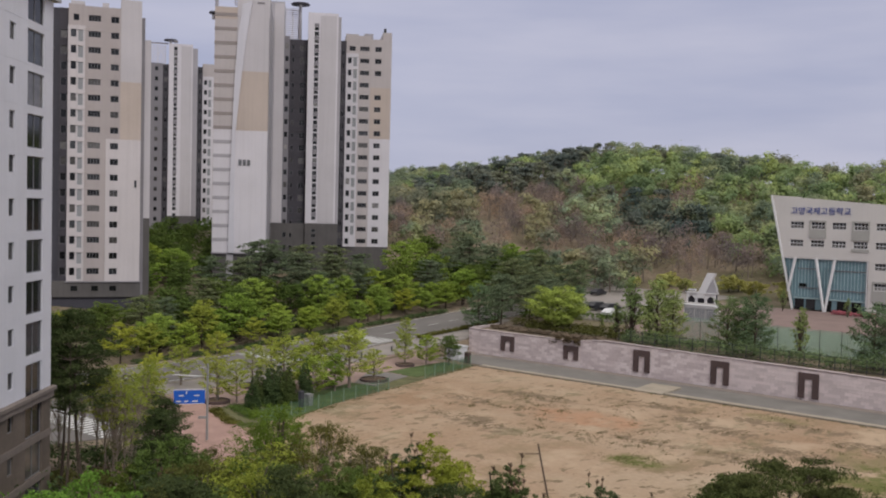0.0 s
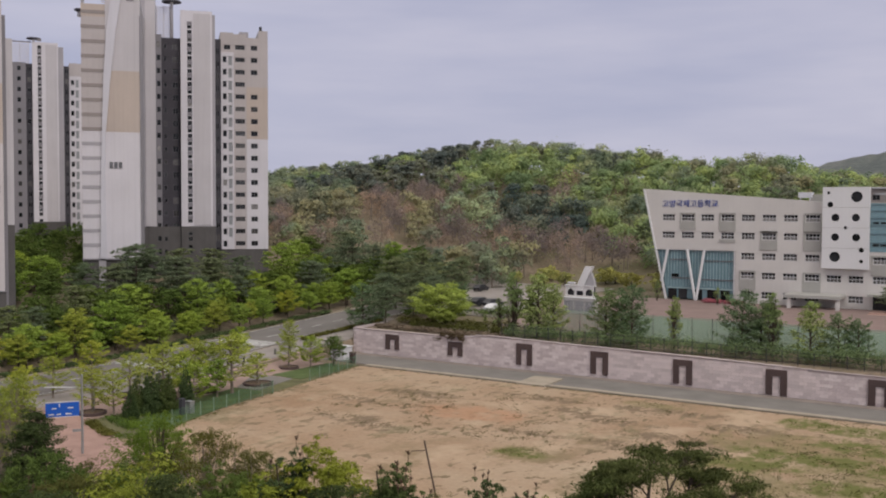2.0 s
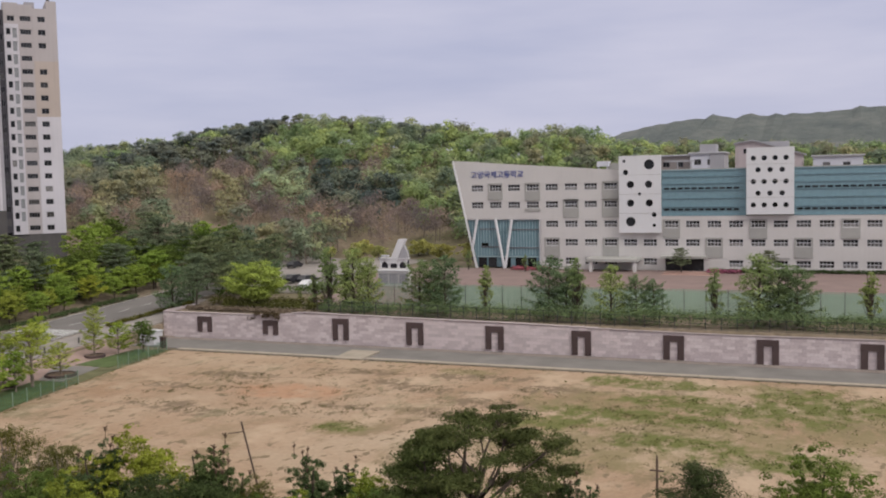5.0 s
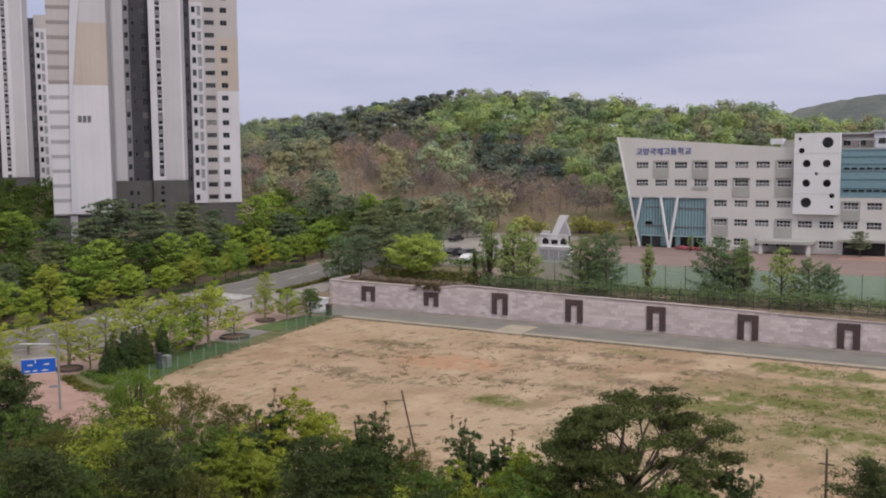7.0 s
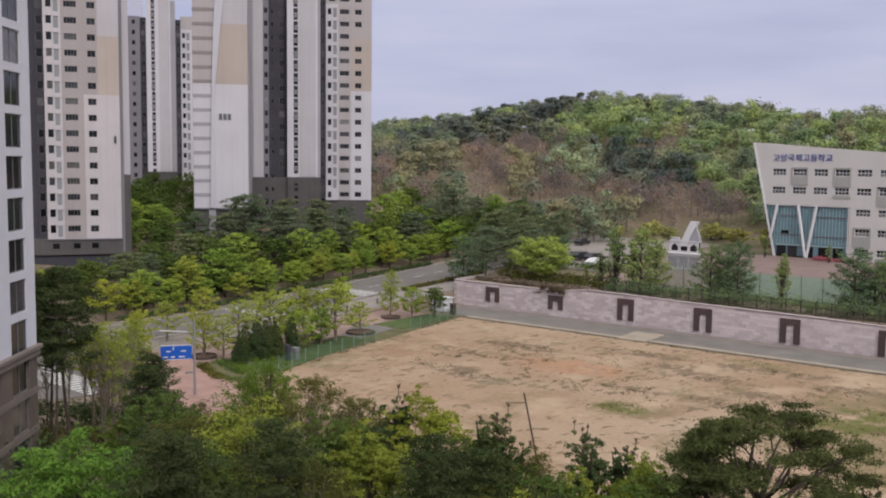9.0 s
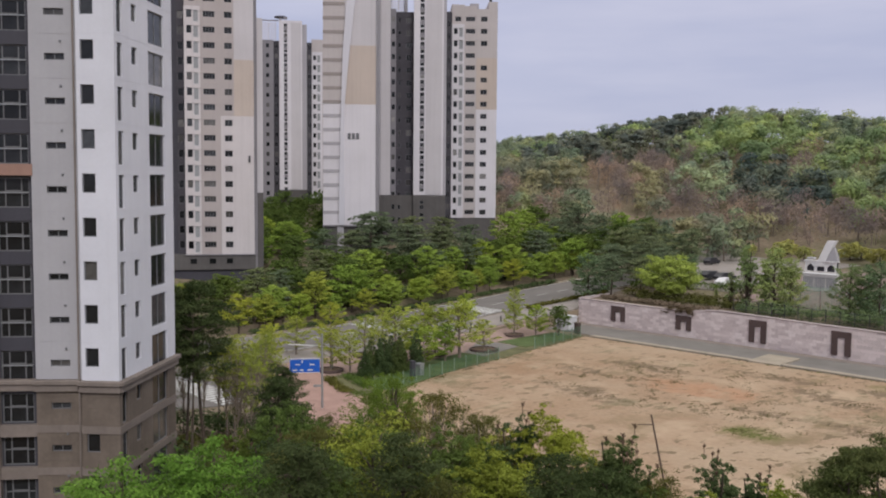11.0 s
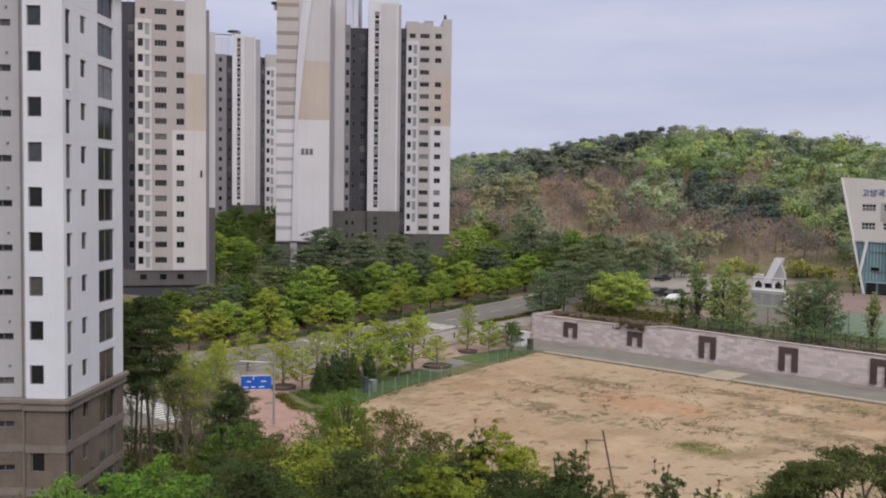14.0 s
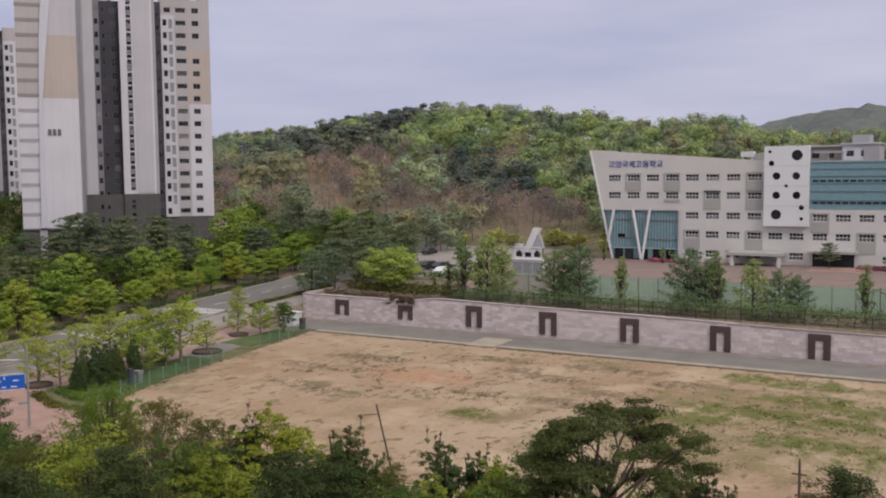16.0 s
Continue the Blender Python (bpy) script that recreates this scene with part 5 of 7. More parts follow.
# ---- retaining wall ----
def retaining_wall():
    th = tagged(new("retaining_wall"), "pinkish block retaining wall with dark brown portal shapes", "wall", "", "structure")
    x0, x1, y = -101.0, 50.0, 128.4
    tops = lambda x: float(np.interp(x, [-101, -84, -80, -76, -60, -42, -25, -12, 0, 60], [4.15, 4.1, 4.15, 4.75, 4.45, 4.25, 3.85, 3.7, 3.75, 3.7]))  # noqa: E731
    back = Shape()
    for k in range(151):
        x = x0 + k
        back.box(x, x + 1.0, y, y + 0.45, -0.3, tops(x + 0.5) - 0.06)
    back.box(x0 - 0.02, x0 + 0.45, y + 0.45, y + 22, -0.3, 4.3)
    tagged(put("wall_body", back.mesh("wall_body", M_MORTAR), th), "", "", "", "")
    rnd = random.Random(5)
    bw, bh = 1.02, 0.44
    meshes = []
    for q in range(3):
        s = Shape()
        d = 0.04 + 0.008 * q
        n = 0
        s.v += [(0.004, 0, 0.004), (bw - 0.004, 0, 0.004), (bw - 0.004, 0, bh - 0.004), (0.004, 0, bh - 0.004)]
        s.v += [(0.014, -d, 0.012), (bw - 0.014, -d, 0.012), (bw - 0.014, -d, bh - 0.012), (0.014, -d, bh - 0.012)]
        s.f += [(4, 5, 6, 7), (0, 1, 5, 4), (1, 2, 6, 5), (2, 3, 7, 6), (3, 0, 4, 7)]
        meshes.append(s)
    portals = [(-94.2, 1.1, 3.55), (-82.0, 1.1, 3.3), (-69.7, 0.7, 3.95), (-57.5, 0.5, 3.8), (-45.2, 0.35, 3.7), (-32.7, 0.15, 3.5), (-20.3, 0.1, 3.35), (-8.5, 0.05, 3.25), (3.7, 0.05, 3.2), (15.9, 0.05, 3.2), (28.1, 0.05, 3.2)]

    data = [s.mesh("block", M_BLOCK) for s in meshes]
    rest = Shape()
    count = 0
    for r in range(11):
        for k in range(150):
            x = x0 + k * bw + (0.5 * bw if r % 2 else 0) + 0.05
            z = r * bh
            if z + bh > tops(x + 0.5) + 0.05 or x + bw > x1:
                continue
            q = rnd.randrange(3)
            if -58 < x < -26 and count < 300:
                count += 1
                put("block", data[q], th, Matrix.Translation((x, y, z)))
            else:
                n = len(rest.v)
                rest.v += [(x + a, y + b, z + c) for a, b, c in meshes[q].v]
                rest.f += [tuple(n + i for i in f) for f in meshes[q].f]
    m = Mat("pinkish_blocks_joined", 0.9)
    geo = m.node("ShaderNodeNewGeometry")
    tone = m.ramp(geo.outputs["Random Per Island"], [(0.0, (0.505, 0.425, 0.425)), (0.5, (0.575, 0.49, 0.487)), (0.75, (0.645, 0.56, 0.553)), (1.0, (0.69, 0.61, 0.602))])
    m.color(m.mix(1.0, tone, m.ramp(m.noise(5, 5), [(0.3, 0.85), (0.7, 1.05)]), "MULTIPLY"))
    m.bump(m.noise(9, 5), 0.4, 0.02)
    tagged(put("block_course", rest.mesh("block_course", m.m), th), "", "", "", "stuff")
    for k in range(int((x1 - x0) / 2.0)):
        x = x0 + 2.0 * k
        za, zb = tops(x), tops(x + 2.0)
        c = Shape()
        c.box(x, x + 1.97, y - 0.16, y + 0.5, za - 0.06, za + 0.03, 0.02)
        part("coping", c, M_MORTAR, th)
    for px, z0, z1 in portals:
        s = Shape()
        s.box(px, px + 0.85, y - 0.22, y + 0.05, z0, z1 - 0.85, 0.03)
        s.box(px + 1.85, px + 2.7, y - 0.22, y + 0.05, z0, z1 - 0.85, 0.03)
        s.box(px, px + 2.7, y - 0.22, y + 0.05, z1 - 0.85, z1, 0.03)
        part("portal", s, M_PORTAL, th, "dark brown portal relief")
    return tops


wall_top = retaining_wall()


# ---- trees ----
def leaf_cloud(rng, centres, radii, counts, size, flat=0.75, rough=0.5, slim=0.42, upright=0.0, stray=0.12):
    """Three-cornered leaves scattered in soft clumps, a few straying; returns their corners."""
    pts, ways = [], []
    for c, r, n in zip(centres, radii, counts):
        d = rng.normal(size=(n, 3))
        d[:, 2] = np.where(rng.random(n) < 0.6, np.abs(d[:, 2]), d[:, 2])
        d /= np.linalg.norm(d, axis=1)[:, None] + 1e-9
        rad = 0.35 + 0.75 * rng.random(n) ** 0.7
        rad = np.where(rng.random(n) < stray, rad * rng.uniform(1.1, 1.7, n), rad)
        pts.append(np.array(c) + d * rad[:, None] * np.array([r, r, r * flat * (1.0 + upright)]))
        ways.append(d)
    p = np.concatenate(pts)
    n = len(p)
    up = np.concatenate(ways) * (1.0 - 0.5 * upright) + rng.normal(size=(n, 3)) * rough + np.array([0, 0, 0.5 * (1 - upright)])
    a = np.cross(up, rng.normal(size=(n, 3)))
    if upright:
        a = a / (np.linalg.norm(a, axis=1)[:, None] + 1e-9) + np.array([0, 0, 1.6 * upright])
    a /= np.linalg.norm(a, axis=1)[:, None] + 1e-9
    b = np.cross(up, a)
    b /= np.linalg.norm(b, axis=1)[:, None] + 1e-9
    s = size * (0.6 + 0.8 * rng.random(n))[:, None]
    return np.stack([p - a * s * 0.6 - b * s * slim, p - a * s * 0.45 + b * s * slim, p + a * s * 0.75], 1).reshape(-1, 3)


def leaf_mesh(name, v, material):
    """A mesh of loose triangles, three corners each."""
    n = len(v) // 3
    me = bpy.data.meshes.new(name)
    me.vertices.add(len(v))
    me.vertices.foreach_set("co", v.astype(np.float32).ravel())
    me.loops.add(len(v))
    me.loops.foreach_set("vertex_index", np.arange(len(v), dtype=np.int32))
    me.polygons.add(n)
    me.polygons.foreach_set("loop_start", np.arange(0, len(v), 3, dtype=np.int32))
    me.update(calc_edges=True)
    me.validate()
    me.materials.append(material)
    return me




M_SHOOT = mottled("brown_shoots", (0.12, 0.075, 0.05), 0.9, 0.2, 8, 1.0, 0, 0)


def broadleaf(seed, h, r, leaf, leaf_size, leaves, bark, base=0.3, clumps=34, open_crown=0.0, spire=0.0, shoots=0, upright=0.0, tier=0.6, slim_trunk=1.0):
    """A tree at the origin: tapered trunk, limbs to the clumps, and a crown of leaves. Returns its Empty."""
    rng = np.random.default_rng(seed)
    wood = Shape()
    zc = h * (base + (1 - base) * 0.5)
    hz = h * (1 - base) * 0.5
    centres, radii, counts = [], [], []
    for i in range(clumps):
        while True:
            d = rng.uniform(-1, 1, 3)
            if 0.25 < np.linalg.norm(d) < 1:
                break
        d[2] = d[2] if rng.random() > 0.3 else abs(d[2])
        width = 1.0 - (spire * max(0.0, (d[2] + 1) / 2) if spire else 0.35 * max(0.0, d[2]) ** 2)
        c = np.array([d[0] * r * 0.8 * width, d[1] * r * 0.8 * width, zc + d[2] * hz * 0.85])
        k = rng.uniform(0.22, 0.40) * r * (0.6 if spire else 1.0)
        centres.append(c)
        radii.append(k)
    lean = rng.normal(size=2) * 0.03 * h
    joints = [np.array([lean[0] * t * t, lean[1] * t * t, h * t * 0.86]) for t in (0, 0.2, 0.4, 0.6, 0.8, 1.0)]
    r0 = (0.016 * h + 0.05) * slim_trunk
    for i in range(5):
        wood.tube(joints[i], joints[i + 1], r0 * (1 - 0.17 * i), r0 * (1 - 0.17 * (i + 1)), 7, False)
    for i, c in enumerate(centres):
        if i % 2 == 0 or open_crown > 0:
            t = min(0.8, max(base * 0.7, c[2] / h - 0.22))
            st = np.array([lean[0] * t * t, lean[1] * t * t, h * t * 0.86])
            mid = st * 0.45 + c * 0.55 + np.array([0, 0, -0.04 * h])
            wood.tube(st, mid, r0 * 0.34, r0 * 0.2, 5, False).tube(mid, c, r0 * 0.2, r0 * 0.06, 5, False)
    th = empty("tree", 0, 0, 0)
    part("trunk", wood, bark, th)
    small, sizes = [], []
    for c, k in zip(centres, radii):
        for q in range(6):
            d = rng.normal(size=3)
            d[2] = abs(d[2]) * 0.9 - 0.25
            d /= np.linalg.norm(d)
            small.append(c + d * k * rng.uniform(0.3, 1.15) * np.array([1.1, 1.1, 0.75]))
            sizes.append(k * rng.uniform(0.20, 0.38))
    counts = [int(leaves / len(small) * rng.uniform(0.6, 1.4)) for _ in small]
    if shoots:
        tops = sorted(small, key=lambda c: -c[2])[:shoots * 5:5]
        for c in tops:
            hs = rng.uniform(0.35, 0.8)
            stem = Shape().tube(c, c + np.array([0, 0, hs]), 0.025, 0.012, 4)
            for q in range(4):
                t = q * 1.9
                stem.tube(c + np.array([0, 0, hs - 0.16 + 0.05 * q]), c + np.array([0.13 * math.cos(t), 0.13 * math.sin(t), hs + 0.05 * q]), 0.045, 0.02, 4)
            part("shoot", stem, M_SHOOT, th, "brown upright shoot")
    v = leaf_cloud(rng, small, sizes, counts, leaf_size, tier if not spire else 0.9, 0.55, 0.36 - 0.2 * upright, upright, 0.12 + 0.15 * upright)
    put("crown", leaf_mesh("crown", v, leaf), th)
    return th


def pine(seed, h, r, leaf_size=0.3, leaves=5000, base=0.4, layers=9, leaf=None, dome=False):
    """A pine with a bent trunk, level boughs and flat pads of needles."""
    rng = np.random.default_rng(seed)
    wood = Shape()
    bend = rng.normal(size=2) * 0.025 * h
    spot = lambda t: np.array([bend[0] * math.sin(t * 2.2), bend[1] * math.sin(t * 2.6), h * t])  # noqa: E731
    ts = [0, 0.15, 0.3, 0.45, 0.6, 0.75, 0.9, 0.98]
    r0 = (0.008 if base > 0.5 else 0.016) * h + 0.04
    for a, b in zip(ts, ts[1:]):
        wood.tube(spot(a), spot(b), r0 * (1 - 0.85 * a), r0 * (1 - 0.85 * b), 8, False)
    centres, radii = [], []
    for k in range(layers):
        t = base + (1 - base) * (k + 0.3) / layers
        reach = r * (1.0 - (0.62 if dome else 0.8) * ((t - base) / (1 - base)) ** (2.2 if dome else 1.1)) * (0.8 if k == 0 else 1.0)
        for q in range((5 if dome else 6) if k < layers - 1 else 4):
            ang = q * 1.05 + k * 0.6 + rng.uniform(-0.35, 0.35)
            st = spot(t)
            far = rng.uniform(0.4, 1.12) if dome else rng.uniform(0.65, 1.0)
            tip = st + np.array([math.cos(ang) * reach * far, math.sin(ang) * reach * far, rng.uniform(-0.02, 0.06) * h])
            mid = st * 0.5 + tip * 0.5 + np.array([0, 0, 0.02 * h])
            wood.tube(st, mid, r0 * 0.3, r0 * 0.2, 5, False).tube(mid, tip, r0 * 0.2, r0 * 0.05, 5, False)
            for f in ((0.5, 0.76, 1.0) if dome else (0.5, 0.7, 0.88, 1.05)):
                c = st + (tip - st) * f + np.array([rng.normal() * 0.10 * r, rng.normal() * 0.10 * r, 0.015 * h + rng.normal() * 0.010 * h])
                centres.append(c)
                radii.append(rng.uniform(0.10, 0.19) * r if dome else rng.uniform(0.11, 0.19) * r)
    for q in range(3):
        centres.append(spot(0.99) + np.array([rng.normal() * 0.08 * r, rng.normal() * 0.08 * r, 0.1 * q]))
        radii.append(0.14 * r)
    counts = [int(leaves / len(centres) * rng.uniform(0.7, 1.3)) for _ in centres]
    th = empty("pine_tree", 0, 0, 0)
    part("trunk", wood, M_BARK, th)
    v = leaf_cloud(rng, centres, radii, counts, leaf_size * 1.3, 0.42, 0.8, 0.17, 0.0, 0.28)
    put("crown", leaf_mesh("crown", v, leaf or L_PINE), th)
    return th


def layered(seed, h, r, leaf, leaf_size, leaves, bark, base=0.2, boughs=20, thin=0.3, lift=0.10, top=0.35):
    """A tree whose boughs carry flat, separate sprays of leaves, in tiers one above another."""
    rng = np.random.default_rng(seed)
    wood = Shape()
    lean = rng.normal(size=2) * 0.02 * h
    spot = lambda t: np.array([lean[0] * t * t, lean[1] * t * t, h * t])  # noqa: E731
    r0 = 0.014 * h + 0.05
    for a, b in zip((0, 0.2, 0.4, 0.6, 0.8), (0.2, 0.4, 0.6, 0.8, 0.95)):
        wood.tube(spot(a), spot(b), r0 * (1 - 0.9 * a), r0 * (1 - 0.9 * b), 6, False)
    centres, radii, weight = [], [], []
    for k in range(boughs):
        u = (k + 0.5) / boughs
        z = base + (1 - base) * (0.05 + 0.9 * u)
        reach = r * (1 - (1 - top) * u ** 1.6) * (0.62 + 0.38 * min(1.0, u * 5)) * rng.uniform(0.7, 1.12)
        ang = k * 2.4 + rng.uniform(-0.4, 0.4)
        way = np.array([math.cos(ang), math.sin(ang), 0.0])
        st = spot(max(base * 0.6, z - 0.16))
        tip = st * np.array([1, 1, 0]) + way * reach + np.array([0, 0, h * (z + lift * rng.uniform(-0.3, 0.6))])
        tip[2] = min(tip[2], h * 0.97)
        mid = st * 0.5 + tip * 0.5 + np.array([0, 0, 0.03 * h])
        wood.tube(st, mid, r0 * 0.36, r0 * 0.2, 5, False).tube(mid, tip, r0 * 0.2, r0 * 0.05, 4, False)
        side = np.array([-way[1], way[0], 0.0])
        for f in (0.45, 0.72, 0.95, 1.08):
            for q in (-1, 0, 1):
                if f > 1 and q:
                    continue
                spread = 0.24 * r * (1.15 - 0.45 * f)
                c = st + (tip - st) * f + side * q * spread * rng.uniform(0.6, 1.2) + np.array([0, 0, rng.normal() * 0.012 * h - 0.012 * h * abs(q)])
                centres.append(c)
                radii.append(r * rng.uniform(0.10, 0.19))
                weight.append(radii[-1] ** 2)
    for q in range(5):
        centres.append(spot(0.93 + 0.015 * q) + np.array([rng.normal() * 0.08 * r, rng.normal() * 0.08 * r, 0.0]))
        radii.append(0.15 * r)
        weight.append(radii[-1] ** 2)
    k = leaves / sum(weight)
    counts = [max(4, int(k * w)) for w in weight]
    th = empty("tree", 0, 0, 0)
    part("trunk", wood, bark, th)
    v = leaf_cloud(rng, centres, radii, counts, leaf_size, thin, 0.45, 0.36, 0.0, 0.2)
    put("crown", leaf_mesh("crown", v, leaf), th)
    return th


def umbrella_pine(seed, h, r, leaf_size=0.2, leaves=26000, leaf=None, fork=0.6):
    """An old pine: one bent trunk that forks into rising limbs, each with flat pads of needles at its ends."""
    rng = np.random.default_rng(seed)
    wood = Shape()
    bend = rng.normal(size=2) * 0.03 * h
    spot = lambda t: np.array([bend[0] * math.sin(t * 3.0), bend[1] * math.sin(t * 2.4), h * t])  # noqa: E731
    r0 = 0.015 * h + 0.06
    ts = [0, 0.15, 0.3, 0.45, fork]
    for a, b in zip(ts, ts[1:]):
        wood.tube(spot(a), spot(b), r0 * (1 - 0.5 * a), r0 * (1 - 0.5 * b), 8, False)
    centres, radii = [], []
    plan = [(fork * 0.62, 0.9, 0.48, 6), (fork * 0.70, 1.0, 0.58, 7), (fork * 0.84, 1.0, 0.69, 7), (fork * 0.94, 0.88, 0.80, 7), (fork, 0.66, 0.90, 6), (fork, 0.36, 0.98, 4)]
    for tier, (t, reach, zt, count) in enumerate(plan):
        for q in range(count):
            ang = 2 * math.pi * (q + 0.5 * (tier % 2)) / count + rng.uniform(-0.3, 0.3)
            far = r * reach * rng.uniform(0.66, 1.06)
            st = spot(t)
            tip = np.array([st[0] + math.cos(ang) * far, st[1] + math.sin(ang) * far, h * (zt + rng.uniform(-0.05, 0.04))])
            mid = st * 0.5 + tip * 0.5 + np.array([rng.normal() * 0.09 * r, rng.normal() * 0.09 * r, rng.uniform(-0.05, 0.01) * h])
            wood.tube(st, mid, r0 * 0.42, r0 * 0.28, 6, False).tube(mid, tip, r0 * 0.28, r0 * 0.07, 5, False)
            for w in range(6):
                a2 = ang + rng.uniform(-1.2, 1.2)
                c = (mid * 0.25 + tip * 0.75) + np.array([math.cos(a2), math.sin(a2), 0.0]) * r * rng.uniform(0.05, 0.27) + np.array([0, 0, h * rng.uniform(0.0, 0.035)])
                wood.tube(mid * 0.4 + tip * 0.6, c, r0 * 0.14, r0 * 0.04, 4, False)
                for e in range(3):
                    centres.append(c + np.array([rng.normal() * 0.075 * r, rng.normal() * 0.075 * r, rng.uniform(-0.004, 0.02) * h]))
                    radii.append(rng.uniform(0.07, 0.13) * r)
    counts = [int(leaves / len(centres) * rng.uniform(0.7, 1.3)) for _ in centres]
    th = empty("pine_tree", 0, 0, 0)
    part("trunk", wood, M_BARK, th)
    v = leaf_cloud(rng, centres, radii, counts, leaf_size, 0.36, 0.5, 0.2, 0.35, 0.22)
    put("crown", leaf_mesh("crown", v, leaf or L_PINE), th)
    return th


def cone_shrub(seed, h, r, leaf, leaf_size, leaves, bark):
    """A dense evergreen cone with a pointed tip and slightly ragged sides."""
    rng = np.random.default_rng(seed)
    wood = Shape()
    wood.tube((0, 0, 0), (0, 0, h * 0.9), 0.09, 0.02, 6, False)
    centres, radii = [], []
    for z in np.linspace(0.06, 0.97, 17):
        wide = r * (1.03 - z) ** 0.85
        for q in range(max(1, int(9 * wide / r))):
            ang, off = rng.uniform(0, 2 * math.pi), wide * rng.uniform(0.35, 0.85)
            centres.append((math.cos(ang) * off, math.sin(ang) * off, h * z + rng.normal() * 0.08))
            radii.append(max(0.1, wide * rng.uniform(0.26, 0.40)))
    counts = [int(leaves * q / sum(radii)) for q in radii]
    th = empty("conifer_shrub", 0, 0, 0)
    part("trunk", wood, bark, th)
    put("crown", leaf_mesh("crown", leaf_cloud(rng, centres, radii, counts, leaf_size, 1.0, 0.4, 0.3, 0.5, 0.08), leaf), th)
    return th


PROTO = {}


def plant(key, x, y, height, width=1.0, rnd=random.Random(11)):
    """Sets a copy of a tree (the first time the tree itself) on the ground, at a height in metres."""
    th, used, full = PROTO[key]
    k = height / full
    m = pose(x, y, land(x, y) - 0.05, 0, 0, rnd.uniform(0, 360))
    ob = th if not used else copy_thing(th, m)
    PROTO[key][1] = True
    wx, wy = width * rnd.uniform(0.88, 1.16), width * rnd.uniform(0.88, 1.16)
    ob.matrix_basis = m @ Matrix.Diagonal((k * wx, k * wy, k, 1))
    return ob


def proto(key, make, height, label, category="tree", group=""):
    th = make()
    tagged(th, label, category, group)
    PROTO[key] = [th, False, height]


FG = "trees in front of the field"
ST = "street trees"
WT = "trees above the retaining wall"
proto("fg_yellow", lambda: broadleaf(1, 10, 2.9, L_FRONT_YELLOW, 0.12, 17000, M_BARK, 0.12, 60), 10, "yellow-green spring tree in front of the field", "tree", FG)
proto("fg_mid", lambda: broadleaf(2, 10, 3.1, L_MID, 0.115, 17500, M_BARK, 0.1, 60, tier=0.7), 10, "green leafy tree in front of the field", "tree", FG)
proto("fg_dark", lambda: broadleaf(3, 10, 3.1, L_DARK, 0.115, 17500, M_BARK, 0.08, 70, spire=0.55, shoots=5), 10, "dark green pointed tree with upright shoots", "tree", FG)
proto("fg_olive", lambda: broadleaf(4, 10, 3.2, L_OLIVE, 0.10, 12500, M_BARK_PALE, 0.1, 64, open_crown=1, upright=0.5), 10, "sparse olive tree with bare twigs", "tree", FG)
proto("fg_fresh", lambda: layered(5, 10, 3.9, L_FRONT_YELLOW, 0.125, 17000, M_BARK, 0.2, 30, 0.34, 0.06, 0.6), 10, "yellow-green spreading tree in front of the field", "tree", FG)
proto("fg_lush", lambda: layered(45, 10, 4.0, L_LUSH, 0.15, 22000, M_BARK, 0.10, 40, 0.42, 0.05, 0.6), 10, "lush green spreading tree beside the apartment block", "tree", FG)
proto("fg_soft", lambda: broadleaf(8, 10, 3.0, L_FRONT_SOFT, 0.105, 15500, M_BARK, 0.05, 64, upright=0.7), 10, "soft green feathery tree at the field edge", "tree", FG)
proto("fg_pine", lambda: umbrella_pine(6, 12.5, 4.7, 0.15, 62000, L_PINE_FRONT), 12.5, "spreading dark pine with flat pads of needles", "pine", FG)
proto("fg_pine2", lambda: pine(9, 10, 3.8, 0.125, 21000, 0.18, 10), 10, "dark green pine with layered boughs", "pine", FG)
proto("fg_pine_slim", lambda: pine(29, 10, 2.7, 0.125, 14000, 0.12, 13), 10, "slim dark pine beside the red footpath", "pine", FG)
proto("fg_tall", lambda: pine(22, 14, 3.8, 0.17, 8000, 0.55, 6, None, True), 14, "tall pine with bare trunk beside the apartment block", "pine", FG)
proto("fg_sapling", lambda: broadleaf(23, 10, 1.7, L_YELLOW, 0.12, 2600, M_BARK_PALE, 0.42, 44, open_crown=1, upright=0.6, slim_trunk=0.5), 10, "thin young tree with sparse yellowish leaves", "tree", FG)
proto("pl_yellow", lambda: layered(24, 7, 2.3, L_YELLOW, 0.16, 3200, M_BARK_PALE, 0.28, 18, 0.35, 0.14), 7, "airy yellow-green tree in the plaza", "tree", "plaza trees")
proto("pl_fresh", lambda: layered(25, 6, 2.1, L_FRESH, 0.16, 4200, M_BARK_PALE, 0.22, 18, 0.4, 0.14), 6, "fresh green tree in the plaza", "tree", "plaza trees")
proto("fg_bare", lambda: broadleaf(7, 10, 1.8, L_OLIVE, 0.12, 1500, M_BARK_PALE, 0.3, 44, open_crown=1, upright=0.6, slim_trunk=0.45), 10, "thin leafless tree with brown twigs", "tree", FG)
proto("st_yellow", lambda: layered(11, 8, 3.4, L_YELLOW, 0.23, 4600, M_BARK, 0.30, 18), 8, "yellow-green street tree beside the road", "tree", ST)
proto("st_fresh", lambda: layered(12, 8, 3.9, L_FRESH, 0.25, 4900, M_BARK, 0.26, 20), 8, "fresh green street tree beside the road", "tree", ST)
proto("st_dark", lambda: broadleaf(13, 9, 3.8, L_MID, 0.28, 4100, M_BARK, 0.08, 56), 9, "dark green tree beside the road", "tree", ST)
proto("st_pine", lambda: pine(14, 11, 4.2, 0.29, 5600, 0.30, 9, L_PINE_HAZED, True), 11, "tall dark pine beside the towers", "pine", ST)
